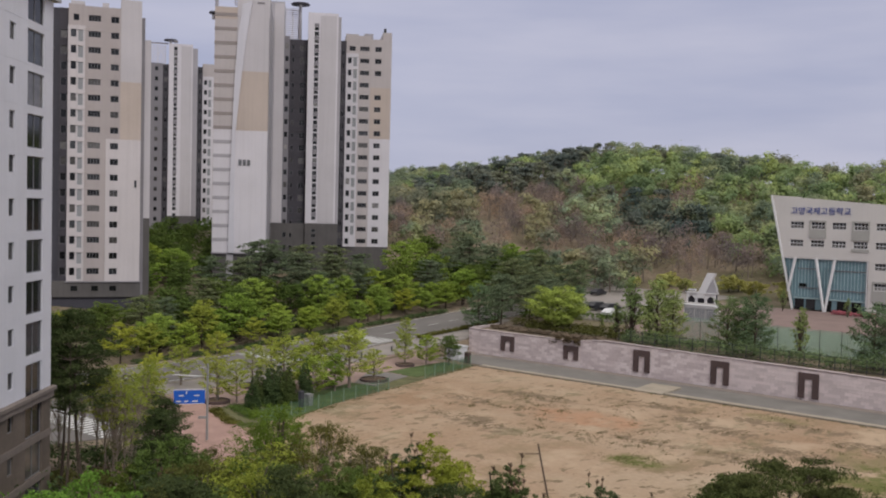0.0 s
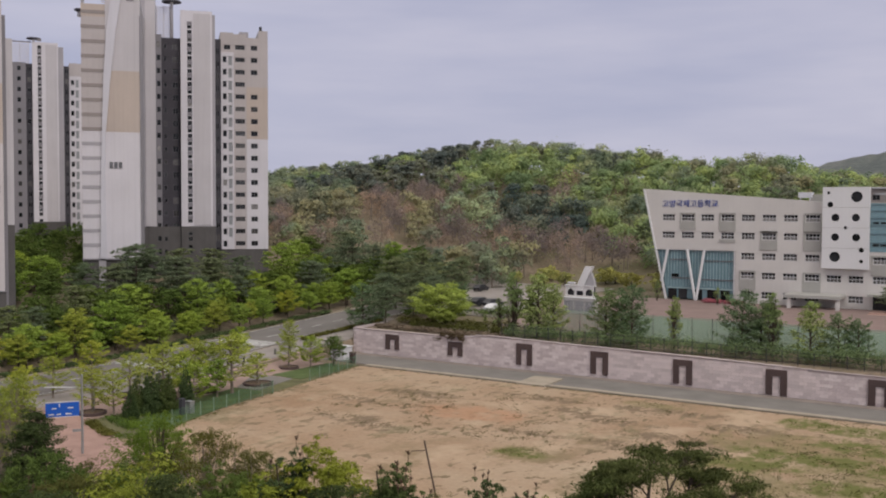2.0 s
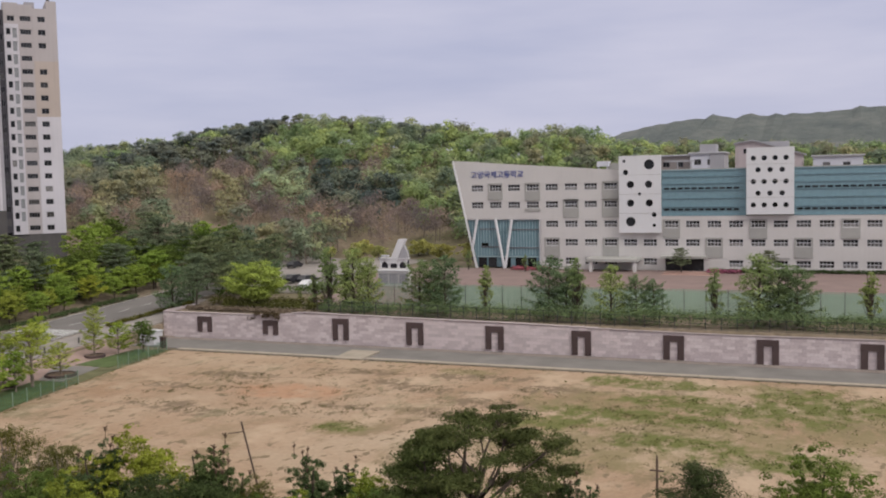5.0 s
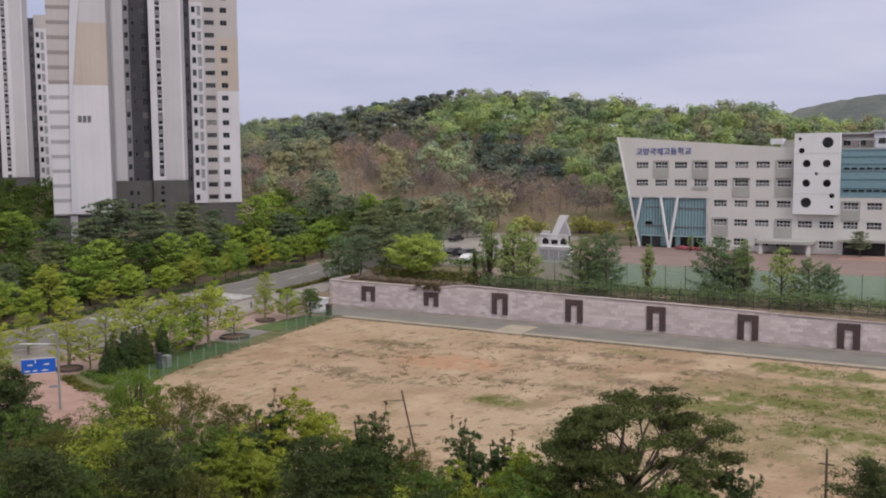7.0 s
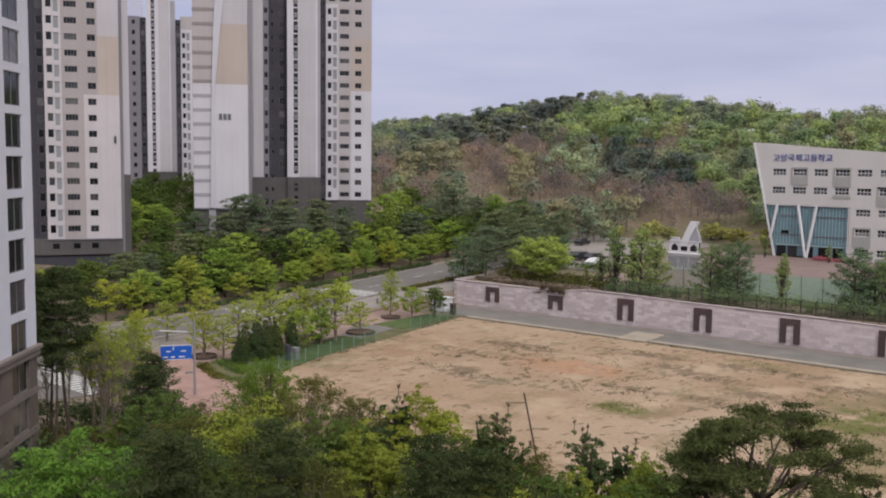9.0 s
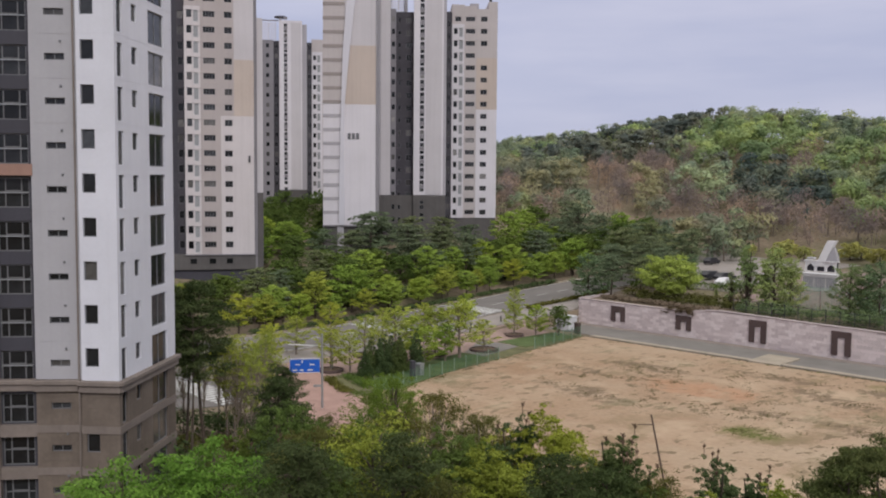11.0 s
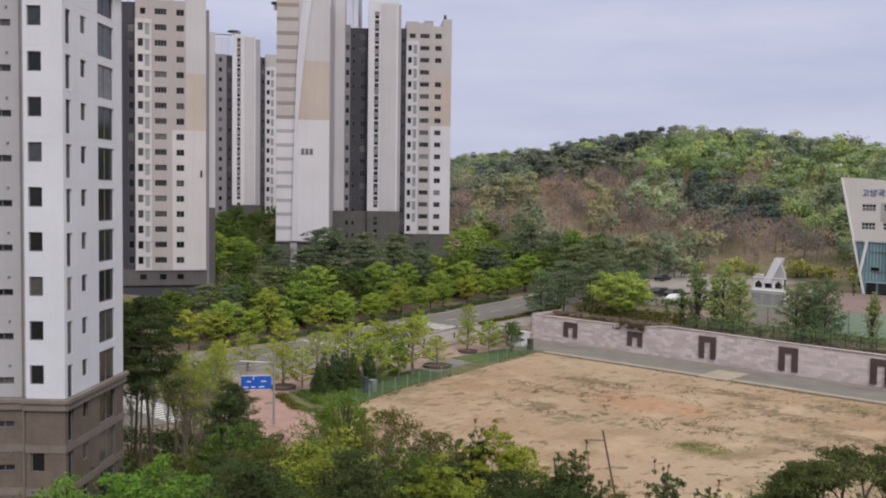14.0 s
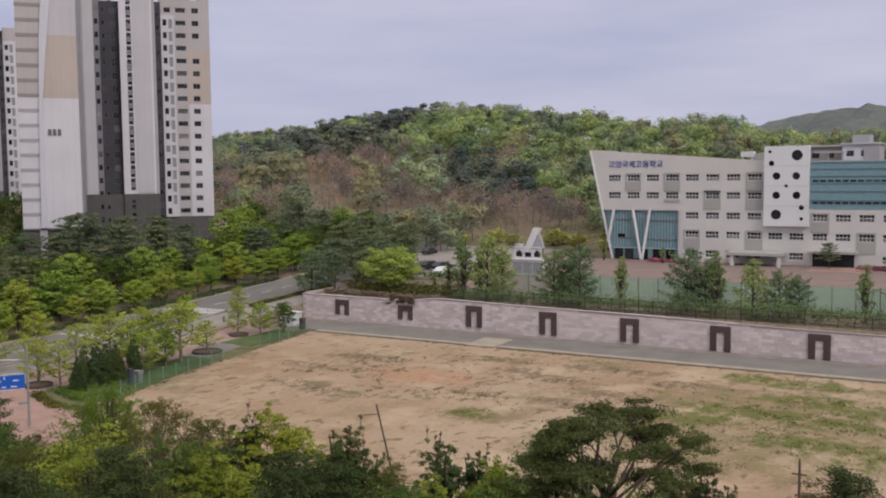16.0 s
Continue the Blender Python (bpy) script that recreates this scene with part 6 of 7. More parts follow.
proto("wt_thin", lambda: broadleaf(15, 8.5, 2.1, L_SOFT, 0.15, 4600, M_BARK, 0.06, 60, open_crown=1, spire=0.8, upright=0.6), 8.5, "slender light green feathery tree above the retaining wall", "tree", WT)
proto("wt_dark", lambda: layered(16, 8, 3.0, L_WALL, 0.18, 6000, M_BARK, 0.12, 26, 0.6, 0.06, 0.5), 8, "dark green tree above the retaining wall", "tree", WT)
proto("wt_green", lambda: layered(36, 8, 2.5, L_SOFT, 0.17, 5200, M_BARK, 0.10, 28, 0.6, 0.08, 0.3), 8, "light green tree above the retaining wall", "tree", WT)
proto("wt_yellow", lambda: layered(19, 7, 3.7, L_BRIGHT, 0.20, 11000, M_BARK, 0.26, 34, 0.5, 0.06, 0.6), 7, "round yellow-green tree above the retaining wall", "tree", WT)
proto("wt_pine", lambda: pine(17, 8.5, 3.6, 0.24, 4800, 0.35, 8, L_PINE_HAZED, True), 8.5, "dark pine above the retaining wall", "pine", WT)
proto("conifer", lambda: cone_shrub(18, 5.0, 1.35, L_DARK, 0.15, 5200, M_BARK), 5.0, "dark conical evergreen shrub in the plaza", "shrub", ST)
proto("bush", lambda: broadleaf(20, 2.2, 1.7, L_BLOOM, 0.22, 1500, M_BARK, 0.05, 20), 2.2, "yellow-green blossoming bush at the foot of the hill", "bush", "bushes")


WIDER = {"wt_pine": 1.15, "wt_yellow": 1.2, "st_fresh": 1.15, "st_yellow": 1.12, "st_pine": 1.15, "st_dark": 1.1, "pl_yellow": 1.3, "pl_fresh": 1.25, "fg_pine": 1.05, "conifer": 1.0, "fg_pine_slim": 1.2, "fg_soft": 1.12}


def plant_rows(rows):
    for key, x, y, h in rows:
        plant(key, x, y, h, WIDER.get(key, 1.0))


# in front of the field
plant_rows((("fg_pine_slim", -55.6, 37.4, 10.0), ("fg_olive", -41.5, 31.2, 9.6), ("fg_fresh", -40.8, 33.7, 10.6), ("fg_pine2", -34.6, 30.2, 11.3), ("fg_soft", -54.7, 46.7, 10.2), ("fg_soft", -57.2, 49.2, 8.2),
            ("fg_olive", -49.4, 46.6, 9.4), ("fg_bare", -46.7, 46.5, 9.2), ("fg_dark", -38.1, 42.3, 10.7), ("fg_yellow", -36.0, 42.9, 10.9), ("fg_yellow", -33.7, 35.5, 10.7),
            ("fg_pine2", -28.6, 34.7, 10.7), ("fg_dark", -32.4, 44.4, 10.4), ("fg_dark", -30.5, 44.5, 9.4), ("fg_pine2", -27.2, 37.0, 10.0), ("fg_dark", -27.5, 47.6, 9.3)))
plant_rows((("fg_dark", -26.2, 49.0, 8.5), ("fg_yellow", -23.7, 47.4, 8.2), ("fg_yellow", -24.0, 40.4, 9.1), ("fg_mid", -24.8, 38.7, 9.5), ("fg_olive", -29.0, 44.6, 8.2), ("fg_yellow", -22.6, 44.6, 8.9), ("fg_olive", -16.0, 40.6, 9.4), ("fg_mid", -20.2, 40.2, 9.7), ("fg_pine", -16.5, 45.6, 12.2),
            ("fg_dark", -12.0, 49.4, 9.0), ("fg_pine2", -18.2, 43.2, 10.9), ("fg_pine2", -6.3, 51.6, 8.7), ("fg_mid", -0.3, 52.0, 10.5), ("fg_olive", -2.4, 50.0, 8.6),
            ("fg_mid", 4.5, 51.0, 9.6), ("fg_dark", 9.0, 52.0, 9.0), ("fg_fresh", -20.4, 40.8, 8.4), ("fg_mid", -13.1, 42.0, 9.9), ("fg_olive", -26.5, 35.1, 9.0)))
plant_rows((("fg_lush", -43.2, 25.1, 10.6), ("fg_lush", -44.0, 20.6, 10.2), ("fg_pine_slim", -61.0, 41.7, 9.4), ("fg_dark", -50.2, 32.8, 8.6), ("fg_mid", -40.4, 29.4, 10.3),
            ("fg_tall", -69.4, 39.8, 15.3), ("fg_tall", -73.7, 40.2, 14.2), ("fg_tall", -71.5, 37.0, 14.6), ("fg_tall", -67.5, 37.2, 13.8), ("fg_sapling", -71.7, 43.7, 10.5), ("fg_bare", -72.6, 46.0, 10.0), ("fg_sapling", -73.5, 48.3, 10.7),
            ("fg_bare", -68.6, 42.1, 9.7), ("fg_sapling", -66.2, 42.2, 10.3), ("fg_sapling", -70.3, 45.9, 11.0), ("fg_sapling", -79.0, 46.5, 9.0), ("fg_bare", -74.6, 46.6, 9.8), ("fg_sapling", -80.5, 49.8, 9.2), ("fg_bare", -78.5, 52.0, 8.4), ("fg_sapling", -82.5, 47.0, 8.0), ("fg_bare", -81.0, 44.0, 8.6), ("fg_bare", -76.5, 47.0, 9.0), ("fg_sapling", -75.0, 45.0, 10.2), ("fg_mid", -51.0, 35.3, 10.0)))
plant_rows((("fg_olive", -45.3, 32.9, 10.1), ("fg_olive", -57.0, 39.0, 6.6), ("fg_olive", -33.4, 31.5, 10.2), ("fg_pine2", -37.5, 26.4, 11.0), ("fg_fresh", -25.3, 37.1, 8.6),
            ("fg_mid", -47.0, 38.5, 9.0), ("fg_olive", -52.5, 44.5, 7.6), ("fg_mid", -44.0, 42.5, 8.4), ("fg_dark", -31.0, 39.5, 9.2), ("fg_pine2", -22.5, 36.0, 9.0), ("fg_mid", -55.5, 35.0, 7.4),
            ("fg_olive", -61.5, 36.0, 5.2), ("fg_dark", -17.0, 38.0, 8.2), ("fg_fresh", -10.5, 40.0, 8.0)))
plant_rows((("fg_olive", -60.9, 45.4, 5.6), ("fg_mid", -57.8, 45.4, 5.2), ("fg_olive", -44.7, 46.6, 8.6), ("fg_mid", -42.6, 44.2, 7.6), ("fg_olive", -41.6, 45.8, 7.8), ("fg_olive", -63.8, 44.0, 5.4), ("fg_mid", -59.0, 42.5, 6.2), ("fg_yellow", -55.5, 44.0, 6.4)))
# the far side of the road and up to the towers
plant_rows((("st_yellow", -128.0, 79.1, 6.2), ("st_fresh", -130.0, 86.6, 6.9), ("st_yellow", -130.0, 95.0, 8.4), ("st_fresh", -131.0, 103.5, 8.5), ("st_fresh", -130.0, 111.1, 5.9), ("st_yellow", -130.0, 125.7, 6.2),
            ("st_fresh", -128.0, 117.0, 5.0), ("st_yellow", -129.0, 132.5, 4.6), ("st_fresh", -131.0, 144.7, 8.0), ("st_fresh", -131.0, 153.0, 5.6), ("st_fresh", -133.0, 139.5, 5.8), ("st_dark", -142.0, 96.9, 8.0),
            ("st_pine", -146.0, 120.7, 12.6), ("st_pine", -146.0, 115.6, 9.6), ("st_pine", -145.0, 128.8, 9.8), ("st_pine", -145.0, 137.5, 8.8)))
plant_rows((("st_pine", -146.0, 147.6, 8.0), ("st_fresh", -146.0, 160.0, 10.0), ("st_dark", -143.0, 166.3, 7.4), ("st_pine", -146.0, 181.8, 10.6), ("st_pine", -140.0, 168.5, 9.0), ("st_pine", -140.0, 185.0, 8.6),
            ("st_dark", -185.0, 130.0, 5.5), ("st_dark", -180.0, 121.2, 6.0), ("st_dark", -178.0, 131.0, 5.8), ("st_yellow", -140.0, 76.0, 5.2), ("st_dark", -138.0, 81.0, 6.0), ("st_dark", -136.0, 98.8, 5.4),
            ("st_dark", -142.0, 107.0, 8.6), ("st_dark", -176.0, 115.0, 6.0), ("st_dark", -170.0, 108.0, 7.0), ("st_dark", -166.0, 113.0, 6.0)))
plant_rows((("pl_yellow", -107.0, 80.9, 6.8), ("pl_yellow", -107.0, 90.3, 5.3), ("pl_yellow", -107.0, 98.5, 5.0), ("pl_fresh", -107.0, 107.4, 5.1), ("pl_yellow", -106.6, 118.7, 4.6), ("pl_yellow", -107.0, 75.0, 5.6)))
# the plaza between road and field
plant_rows((("pl_yellow", -94.9, 71.7, 5.4), ("pl_yellow", -93.0, 73.2, 5.0), ("pl_yellow", -94.6, 82.0, 7.4), ("pl_fresh", -89.8, 82.6, 5.2), ("pl_yellow", -90.6, 89.8, 8.0), ("pl_fresh", -90.4, 87.0, 5.0), ("pl_yellow", -92.4, 96.4, 4.6),
            ("pl_yellow", -98.1, 109.0, 5.3), ("pl_fresh", -96.2, 111.8, 4.9), ("st_dark", -93.8, 114.4, 5.2), ("pl_yellow", -94.4, 89.0, 6.9), ("pl_yellow", -100.0, 81.2, 5.8), ("pl_yellow", -103.0, 68.0, 5.6), ("pl_fresh", -96.0, 86.0, 5.6)))
plant_rows((("conifer", -88.6, 72.0, 4.2), ("conifer", -89.0, 75.3, 5.3), ("conifer", -89.0, 77.8, 5.1), ("conifer", -89.0, 80.6, 5.4), ("conifer", -90.6, 74.6, 4.8), ("conifer", -91.0, 78.2, 5.0), ("conifer", -90.8, 76.2, 4.9), ("conifer", -88.2, 76.8, 4.8)))
# above the wall
plant_rows((("wt_dark", -105.7, 137.0, 8.5), ("wt_pine", -100.0, 136.0, 6.8), ("st_pine", -115.0, 160.0, 10.6), ("st_pine", -111.6, 165.0, 11.3), ("wt_pine", -104.2, 158.0, 8.2), ("wt_pine", -100.0, 161.0, 8.0), ("st_pine", -138.1, 175.0, 11.6),
            ("wt_pine", -96.7, 140.0, 6.0), ("wt_yellow", -87.4, 134.6, 7.6)))
plant_rows((("wt_thin", -54.0, 176.5, 3.8), ("wt_pine", -25.0, 178.0, 4.6), ("wt_pine", -9.7, 178.0, 4.2), ("wt_thin", -66.1, 178.0, 4.5), ("wt_pine", -111.0, 150.0, 8.5), ("wt_dark", -108.0, 145.0, 6.5), ("st_pine", -120.0, 172.0, 9.5), ("wt_pine", -101.0, 150.0, 8.0), ("wt_dark", -92.0, 148.0, 5.5)))
plant_rows((("wt_thin", -73.6, 134.5, 11.2), ("wt_green", -69.2, 134.5, 10.0), ("wt_green", -67.0, 135.2, 8.6), ("wt_thin", -71.6, 136.5, 8.2), ("wt_thin", -76.6, 135.0, 6.4), ("wt_dark", -57.9, 134.5, 8.3), ("wt_dark", -53.8, 134.6, 9.0), ("wt_dark", -56.0, 136.0, 7.0),
            ("wt_thin", -47.3, 134.5, 8.4), ("wt_dark", -37.6, 134.5, 9.0), ("wt_thin", -33.4, 134.3, 9.8), ("wt_dark", -35.3, 135.6, 7.4), ("wt_green", -28.5, 134.5, 7.9), ("wt_dark", -25.0, 134.6, 6.6), ("wt_dark", -22.6, 135.0, 5.9),
            ("wt_thin", -14.3, 134.5, 8.5), ("wt_green", -8.7, 134.5, 9.6), ("wt_dark", -6.2, 135.0, 8.4), ("wt_dark", -3.8, 134.6, 8.0), ("wt_thin", 5.0, 134.5, 8.2), ("wt_dark", 12.0, 134.6, 8.4), ("wt_green", 15.5, 135.0, 7.6), ("wt_thin", 23.0, 134.5, 8.6)))
for i in range(14):
    plant("bush", -112 + i * 5.2 + 2.0 * math.sin(i * 2.1), 205 + 5 * math.sin(i * 1.7) - (6 if i > 8 else 0), 3.0 + 1.6 * (i * 7 % 5) / 5)
plant_rows((("st_pine", -113.0, 172.0, 9.5), ("wt_dark", -118.0, 178.0, 8.0), ("st_dark", -124.0, 170.0, 8.5), ("st_fresh", -128.0, 160.0, 8.0), ("st_dark", -133.0, 170.0, 8.0), ("st_pine", -107.0, 170.0, 9.0), ("st_pine", -126.0, 182.0, 9.5),
            ("wt_pine", -106.0, 152.0, 8.5), ("wt_dark", -99.0, 146.0, 5.5), ("st_fresh", -150.0, 170.0, 9.0), ("st_dark", -155.0, 180.0, 9.0)))
plant_rows((("st_fresh", -160.0, 104.0, 6.4), ("st_dark", -166.0, 108.0, 7.5), ("st_fresh", -171.0, 112.0, 6.8), ("st_dark", -178.0, 116.0, 7.0), ("st_dark", -184.0, 122.0, 7.0), ("st_dark", -190.0, 127.0, 6.5), ("st_fresh", -163.0, 113.0, 7.6), ("st_dark", -170.0, 119.0, 7.0),
            ("st_dark", -177.0, 125.0, 6.0), ("st_dark", -196.0, 134.0, 6.0), ("st_dark", -157.0, 101.0, 6.5), ("st_dark", -189.0, 134.0, 6.0), ("st_pine", -150.5, 112.0, 9.0), ("st_pine", -148.0, 124.5, 11.0), ("st_pine", -147.5, 132.5, 10.5), ("st_pine", -148.5, 141.5, 9.5), ("st_dark", -158.0, 110.0, 7.0), ("st_dark", -163.0, 119.0, 6.5), ("st_dark", -169.0, 125.0, 6.5), ("st_dark", -175.0, 131.5, 6.5), ("st_dark", -152.0, 106.0, 7.0)))
plant_rows((("wt_thin", -92.5, 139.5, 6.5), ("wt_thin", -81.4, 139.0, 2.6), ("wt_pine", -94.0, 143.0, 7.2)))
rnd_fill = random.Random(8)
for i in range(13):
    plant("st_yellow" if i % 3 == 0 else "st_fresh", -127.6 + rnd_fill.uniform(-0.6, 0.6), 84 + i * 6.4, rnd_fill.uniform(4.4, 5.8), 1.1)
for i in range(26):
    y = 84 + i * 4.6
    plant(("st_dark", "st_pine", "st_fresh", "st_dark")[rnd_fill.randrange(4)], -138.5 + rnd_fill.uniform(-2.5, 3.5), y, rnd_fill.uniform(6.6, 8.8), 1.1)
for key, (th, used, _) in list(PROTO.items()):
    if not used:
        for o in (*th.children, th):
            bpy.data.objects.remove(o)


# ---- woodland on the hill ----
GROVES = (  # (x, y, half width, half depth, kind, share of that kind), the first that holds a place counts
    (-145, 238, 6, 6, "soft", 1.0), (-205, 291, 8, 8, "fresh", 0.9), (-227, 267, 13, 9, "fresh", 0.75), (-129, 267, 5, 7, "brown", 0.9), (-118, 268, 8, 8, "fresh", 0.9),
    (-134, 249, 13, 8, "teal", 0.9), (-118, 245, 13, 9, "teal", 0.8), (-166, 243, 18, 18, "brown", 0.85), (-152, 277, 24, 20, "fresh", 0.95), (-156, 206, 6, 4, "yellow", 0.9), (-147, 206, 5, 4, "yellow", 0.8),
    (-200, 236, 12, 10, "mid", 0.6), (-215, 226, 40, 20, "olive", 0.85), (-172, 216, 18, 12, "brown", 0.6), (-120, 226, 34, 13, "brown", 0.75), (-205, 282, 38, 38, "dark", 0.92), (-100, 275, 10, 12, "fresh", 0.6))


def woodland():
    rng = np.random.default_rng(21)
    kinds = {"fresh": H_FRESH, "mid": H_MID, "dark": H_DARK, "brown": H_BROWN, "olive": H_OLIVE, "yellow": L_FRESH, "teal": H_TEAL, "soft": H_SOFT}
    got = {k: [] for k in kinds}
    trunks = Shape()
    step = 7.3
    for gx in np.arange(-330, 90, step):
        for gy in np.arange(190, 330, step):
            x, y = gx + rng.uniform(-3, 3), gy + rng.uniform(-3, 3)
            if x > -84 and y < 210 or (-40 < x < 16 and y < 244) or (x > -60 and y < 236) or (-112 < x < -80 and y < 202):
                continue
            z = land(x, y)
            n2, n3 = rng.random(), rng.random()
            kind = ("fresh", "fresh", "mid", "mid", "fresh", "olive")[int(n3 * 6)] if x > -120 else ("mid", "dark", "mid")[int(n3 * 3)]
            for cx, cy, rx, ry, k, share in GROVES:
                if ((x - cx) / rx) ** 2 + ((y - cy) / ry) ** 2 < 1:
                    kind = k if n2 < share else "olive" if k == "brown" else kind
                    break
            else:
                if y < 234 and x < -96:
                    kind = "brown" if n3 < 0.5 else "olive" if n3 < 0.85 else "mid"
            bare = kind == "brown"
            if y < 222 and x > -160 and n3 < 0.55 or -182 < x < -150 and 206 < y < 230 and n3 < 0.65:
                continue
            h = rng.uniform(8.0, 11.0) * (1.08 if y > 255 else 1.0) * (0.85 if bare else 1.0) * (0.45 if kind == "yellow" else 1.0)
            r = rng.uniform(4.2, 6.0) * (0.9 if bare else 1.0) * (0.7 if kind == "dark" else 1.0)
            if kind == "soft":
                h, r = 12.5, 5.4
            nc = 14
            th = rng.uniform(0, 2 * math.pi, nc)
            el = rng.uniform(0.0, 1, nc) ** 0.8
            low = 0.22 if kind == "dark" else 0.12
            wide = np.sqrt(1 - el * el * 0.85) * rng.uniform(0.75, 1.05, nc)
            cs = np.stack([x + np.cos(th) * r * 0.72 * wide, y + np.sin(th) * r * 0.72 * wide, z + h * (low + (0.86 - low) * el)], 1)
            rs = rng.uniform(0.30, 0.48, nc) * r
            size = 0.36 if bare else 0.63
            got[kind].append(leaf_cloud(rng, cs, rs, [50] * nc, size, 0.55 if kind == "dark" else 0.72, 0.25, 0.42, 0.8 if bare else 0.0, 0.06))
            if kind in ("dark", "brown") or y < 240:
                for q in range(2 if bare else 1):
                    px, py = x + rng.normal() * 1.2 * q, y + rng.normal() * 1.2 * q
                    trunks.tube((px, py, z - 0.5), (px + rng.normal() * 0.5, py, z + h * 0.75), 0.2, 0.08, 5, False)
    names = {"fresh": "fresh green", "mid": "mid green", "dark": "dark green pine", "brown": "bare brown", "olive": "olive", "yellow": "yellow-green", "teal": "blue-green pine", "soft": "soft green"}
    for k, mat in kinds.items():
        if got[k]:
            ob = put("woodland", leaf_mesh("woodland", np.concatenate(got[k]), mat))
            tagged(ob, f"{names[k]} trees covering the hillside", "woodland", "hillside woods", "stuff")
    tagged(put("woodland_trunks", trunks.mesh("woodland_trunks", M_BARK_PALE)), "pale bare trunks of the hillside trees", "tree trunks", "hillside woods", "stuff")


woodland()


def far_mountain():
    """A wooded ridge far behind the school."""
    xs = np.arange(-420, 1400, 9.0)
    ys = np.array([900, 960, 1020, 1080, 1140, 1200, 1260, 1400, 1600])
    prof = np.array([0.0, 0.22, 0.45, 0.66, 0.85, 1.0, 0.95, 0.6, 0.0])
    verts = []
    for y, p in zip(ys, prof):
        for x in xs:
            top = float(np.interp(x, [-460, -330, -270, -230, -205, -170, -125, -60, 120, 400, 1400], [20, 58, 74, 84, 90, 95, 98, 99, 99, 92, 62]))
            verts.append((x, y, -2 + top * p * (1 + 0.10 * noise.noise((x * 0.006, y * 0.006, 3))) + (4.0 * noise.noise((x * 0.05, y * 0.05, 7)) + 2.4 * noise.noise((x * 0.11, y * 0.11, 9))) * p))
    w = len(xs)
    faces = [(j * w + i, j * w + i + 1, (j + 1) * w + i + 1, (j + 1) * w + i) for j in range(len(ys) - 1) for i in range(w - 1)]
    m = Mat("hazy_distant_woods", 0.95)
    # the grey-blue tint is air haze painted into the ridge, over green woods
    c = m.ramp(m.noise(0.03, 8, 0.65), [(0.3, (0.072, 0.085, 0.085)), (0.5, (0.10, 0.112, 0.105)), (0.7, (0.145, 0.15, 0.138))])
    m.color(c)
    m.bump(m.noise(0.12, 6), 0.8, 3.0)
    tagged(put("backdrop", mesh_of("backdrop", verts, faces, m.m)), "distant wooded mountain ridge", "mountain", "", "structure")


far_mountain()


# ---- street and field furniture ----
def street_sign():
    th = tagged(empty("direction_sign", -80.3, 59.5, 0.1, 54), "blue direction sign with white bars on a grey post", "road sign")
    part("post", Shape().tube((0, 0, 0), (0, 0, 7.8), 0.13, 0.1, 10), M_METAL, th)
    part("arm", Shape().tube((0, 0, 5.0), (-3.2, 0, 5.15), 0.06, 0.06, 8).tube((0, 0, 4.3), (-3.2, 0, 4.4), 0.05, 0.05, 8), M_METAL, th)
    b = part("sign_board", Shape().box(-3.3, -0.25, -0.14, -0.08, 3.75, 5.25, 0.0), M_BLUE, th, "blue sign board")
    for x, z, w, h in ((-3.05, 3.98, 0.5, 0.12), (-2.3, 3.98, 0.4, 0.12), (-1.5, 3.98, 0.55, 0.12), (-2.75, 4.55, 0.45, 0.12), (-1.3, 4.55, 0.5, 0.12), (-2.1, 4.75, 0.1, 0.3), (-3.3, 5.16, 3.05, 0.09), (-3.3, 3.75, 3.05, 0.05)):
        part("white_bar", Shape().box(x, x + w, -0.165, -0.145, z, z + h), M_PAINT, b)
    part("small_plate", Shape().box(-0.9, -0.1, -0.05, 0.0, 2.2, 2.45), M_METAL, th)


def pole(x, y, z, h, lean, r, label, arm=0.0):
    th = tagged(empty("pole", x, y, z), label, "pole")
    part("shaft", Shape().tube((0, 0, 0), (lean[0], lean[1], h), r, r * 0.75, 8), M_POLE, th)
    if arm:
        part("arm", Shape().tube((lean[0] * 0.93, lean[1] * 0.93, h * 0.93), (lean[0] * 0.93 - arm, lean[1] * 0.93 - arm * 0.7, h * 0.93 - 0.05), 0.035, 0.03, 6), M_POLE, th)
    else:
        part("crossarm", Shape().box(-0.45, 0.45, -0.05, 0.05, h * 0.87, h * 0.87 + 0.08), M_POLE, th)
        part("insulator", Shape().tube((0, 0, h), (0, 0, h + 0.25), 0.06, 0.04, 6), M_POLE, th)


M_POLE = mottled("weathered_pole", (0.11, 0.075, 0.06), 0.85, 0.15, 6, 0.8, 0, 0.2)
M_LAWN = mottled("lawn", (0.085, 0.12, 0.04), 0.95, 0.25, 7, 0.5, 0, 0.4)
M_HEDGE = mottled("soil_bank", (0.15, 0.105, 0.07), 0.95, 0.25, 5, 0.4, 0, 0.5)
street_sign()
pole(-32.8, 52.2, 0.05, 9.1, (-1.7, -0.9), 0.075, "leaning brown pole with a short arm at the field edge", 0.8)
pole(-10.0, 61.2, 0.05, 6.1, (0.0, 0.0), 0.10, "short dark utility pole beside the field")

# mast arm over the junction
th = tagged(empty("traffic_mast", -95.6, 72.4, 0.1), "grey traffic mast with a long pale arm", "traffic mast")
part("post", Shape().tube((0, 0, 0), (0, 0, 3.0), 0.12, 0.1, 8), M_METAL, th)
part("arm", Shape().tube((0, 0, 2.9), (-3.2, -4.3, 3.3), 0.10, 0.07, 8), M_FRAME, th)


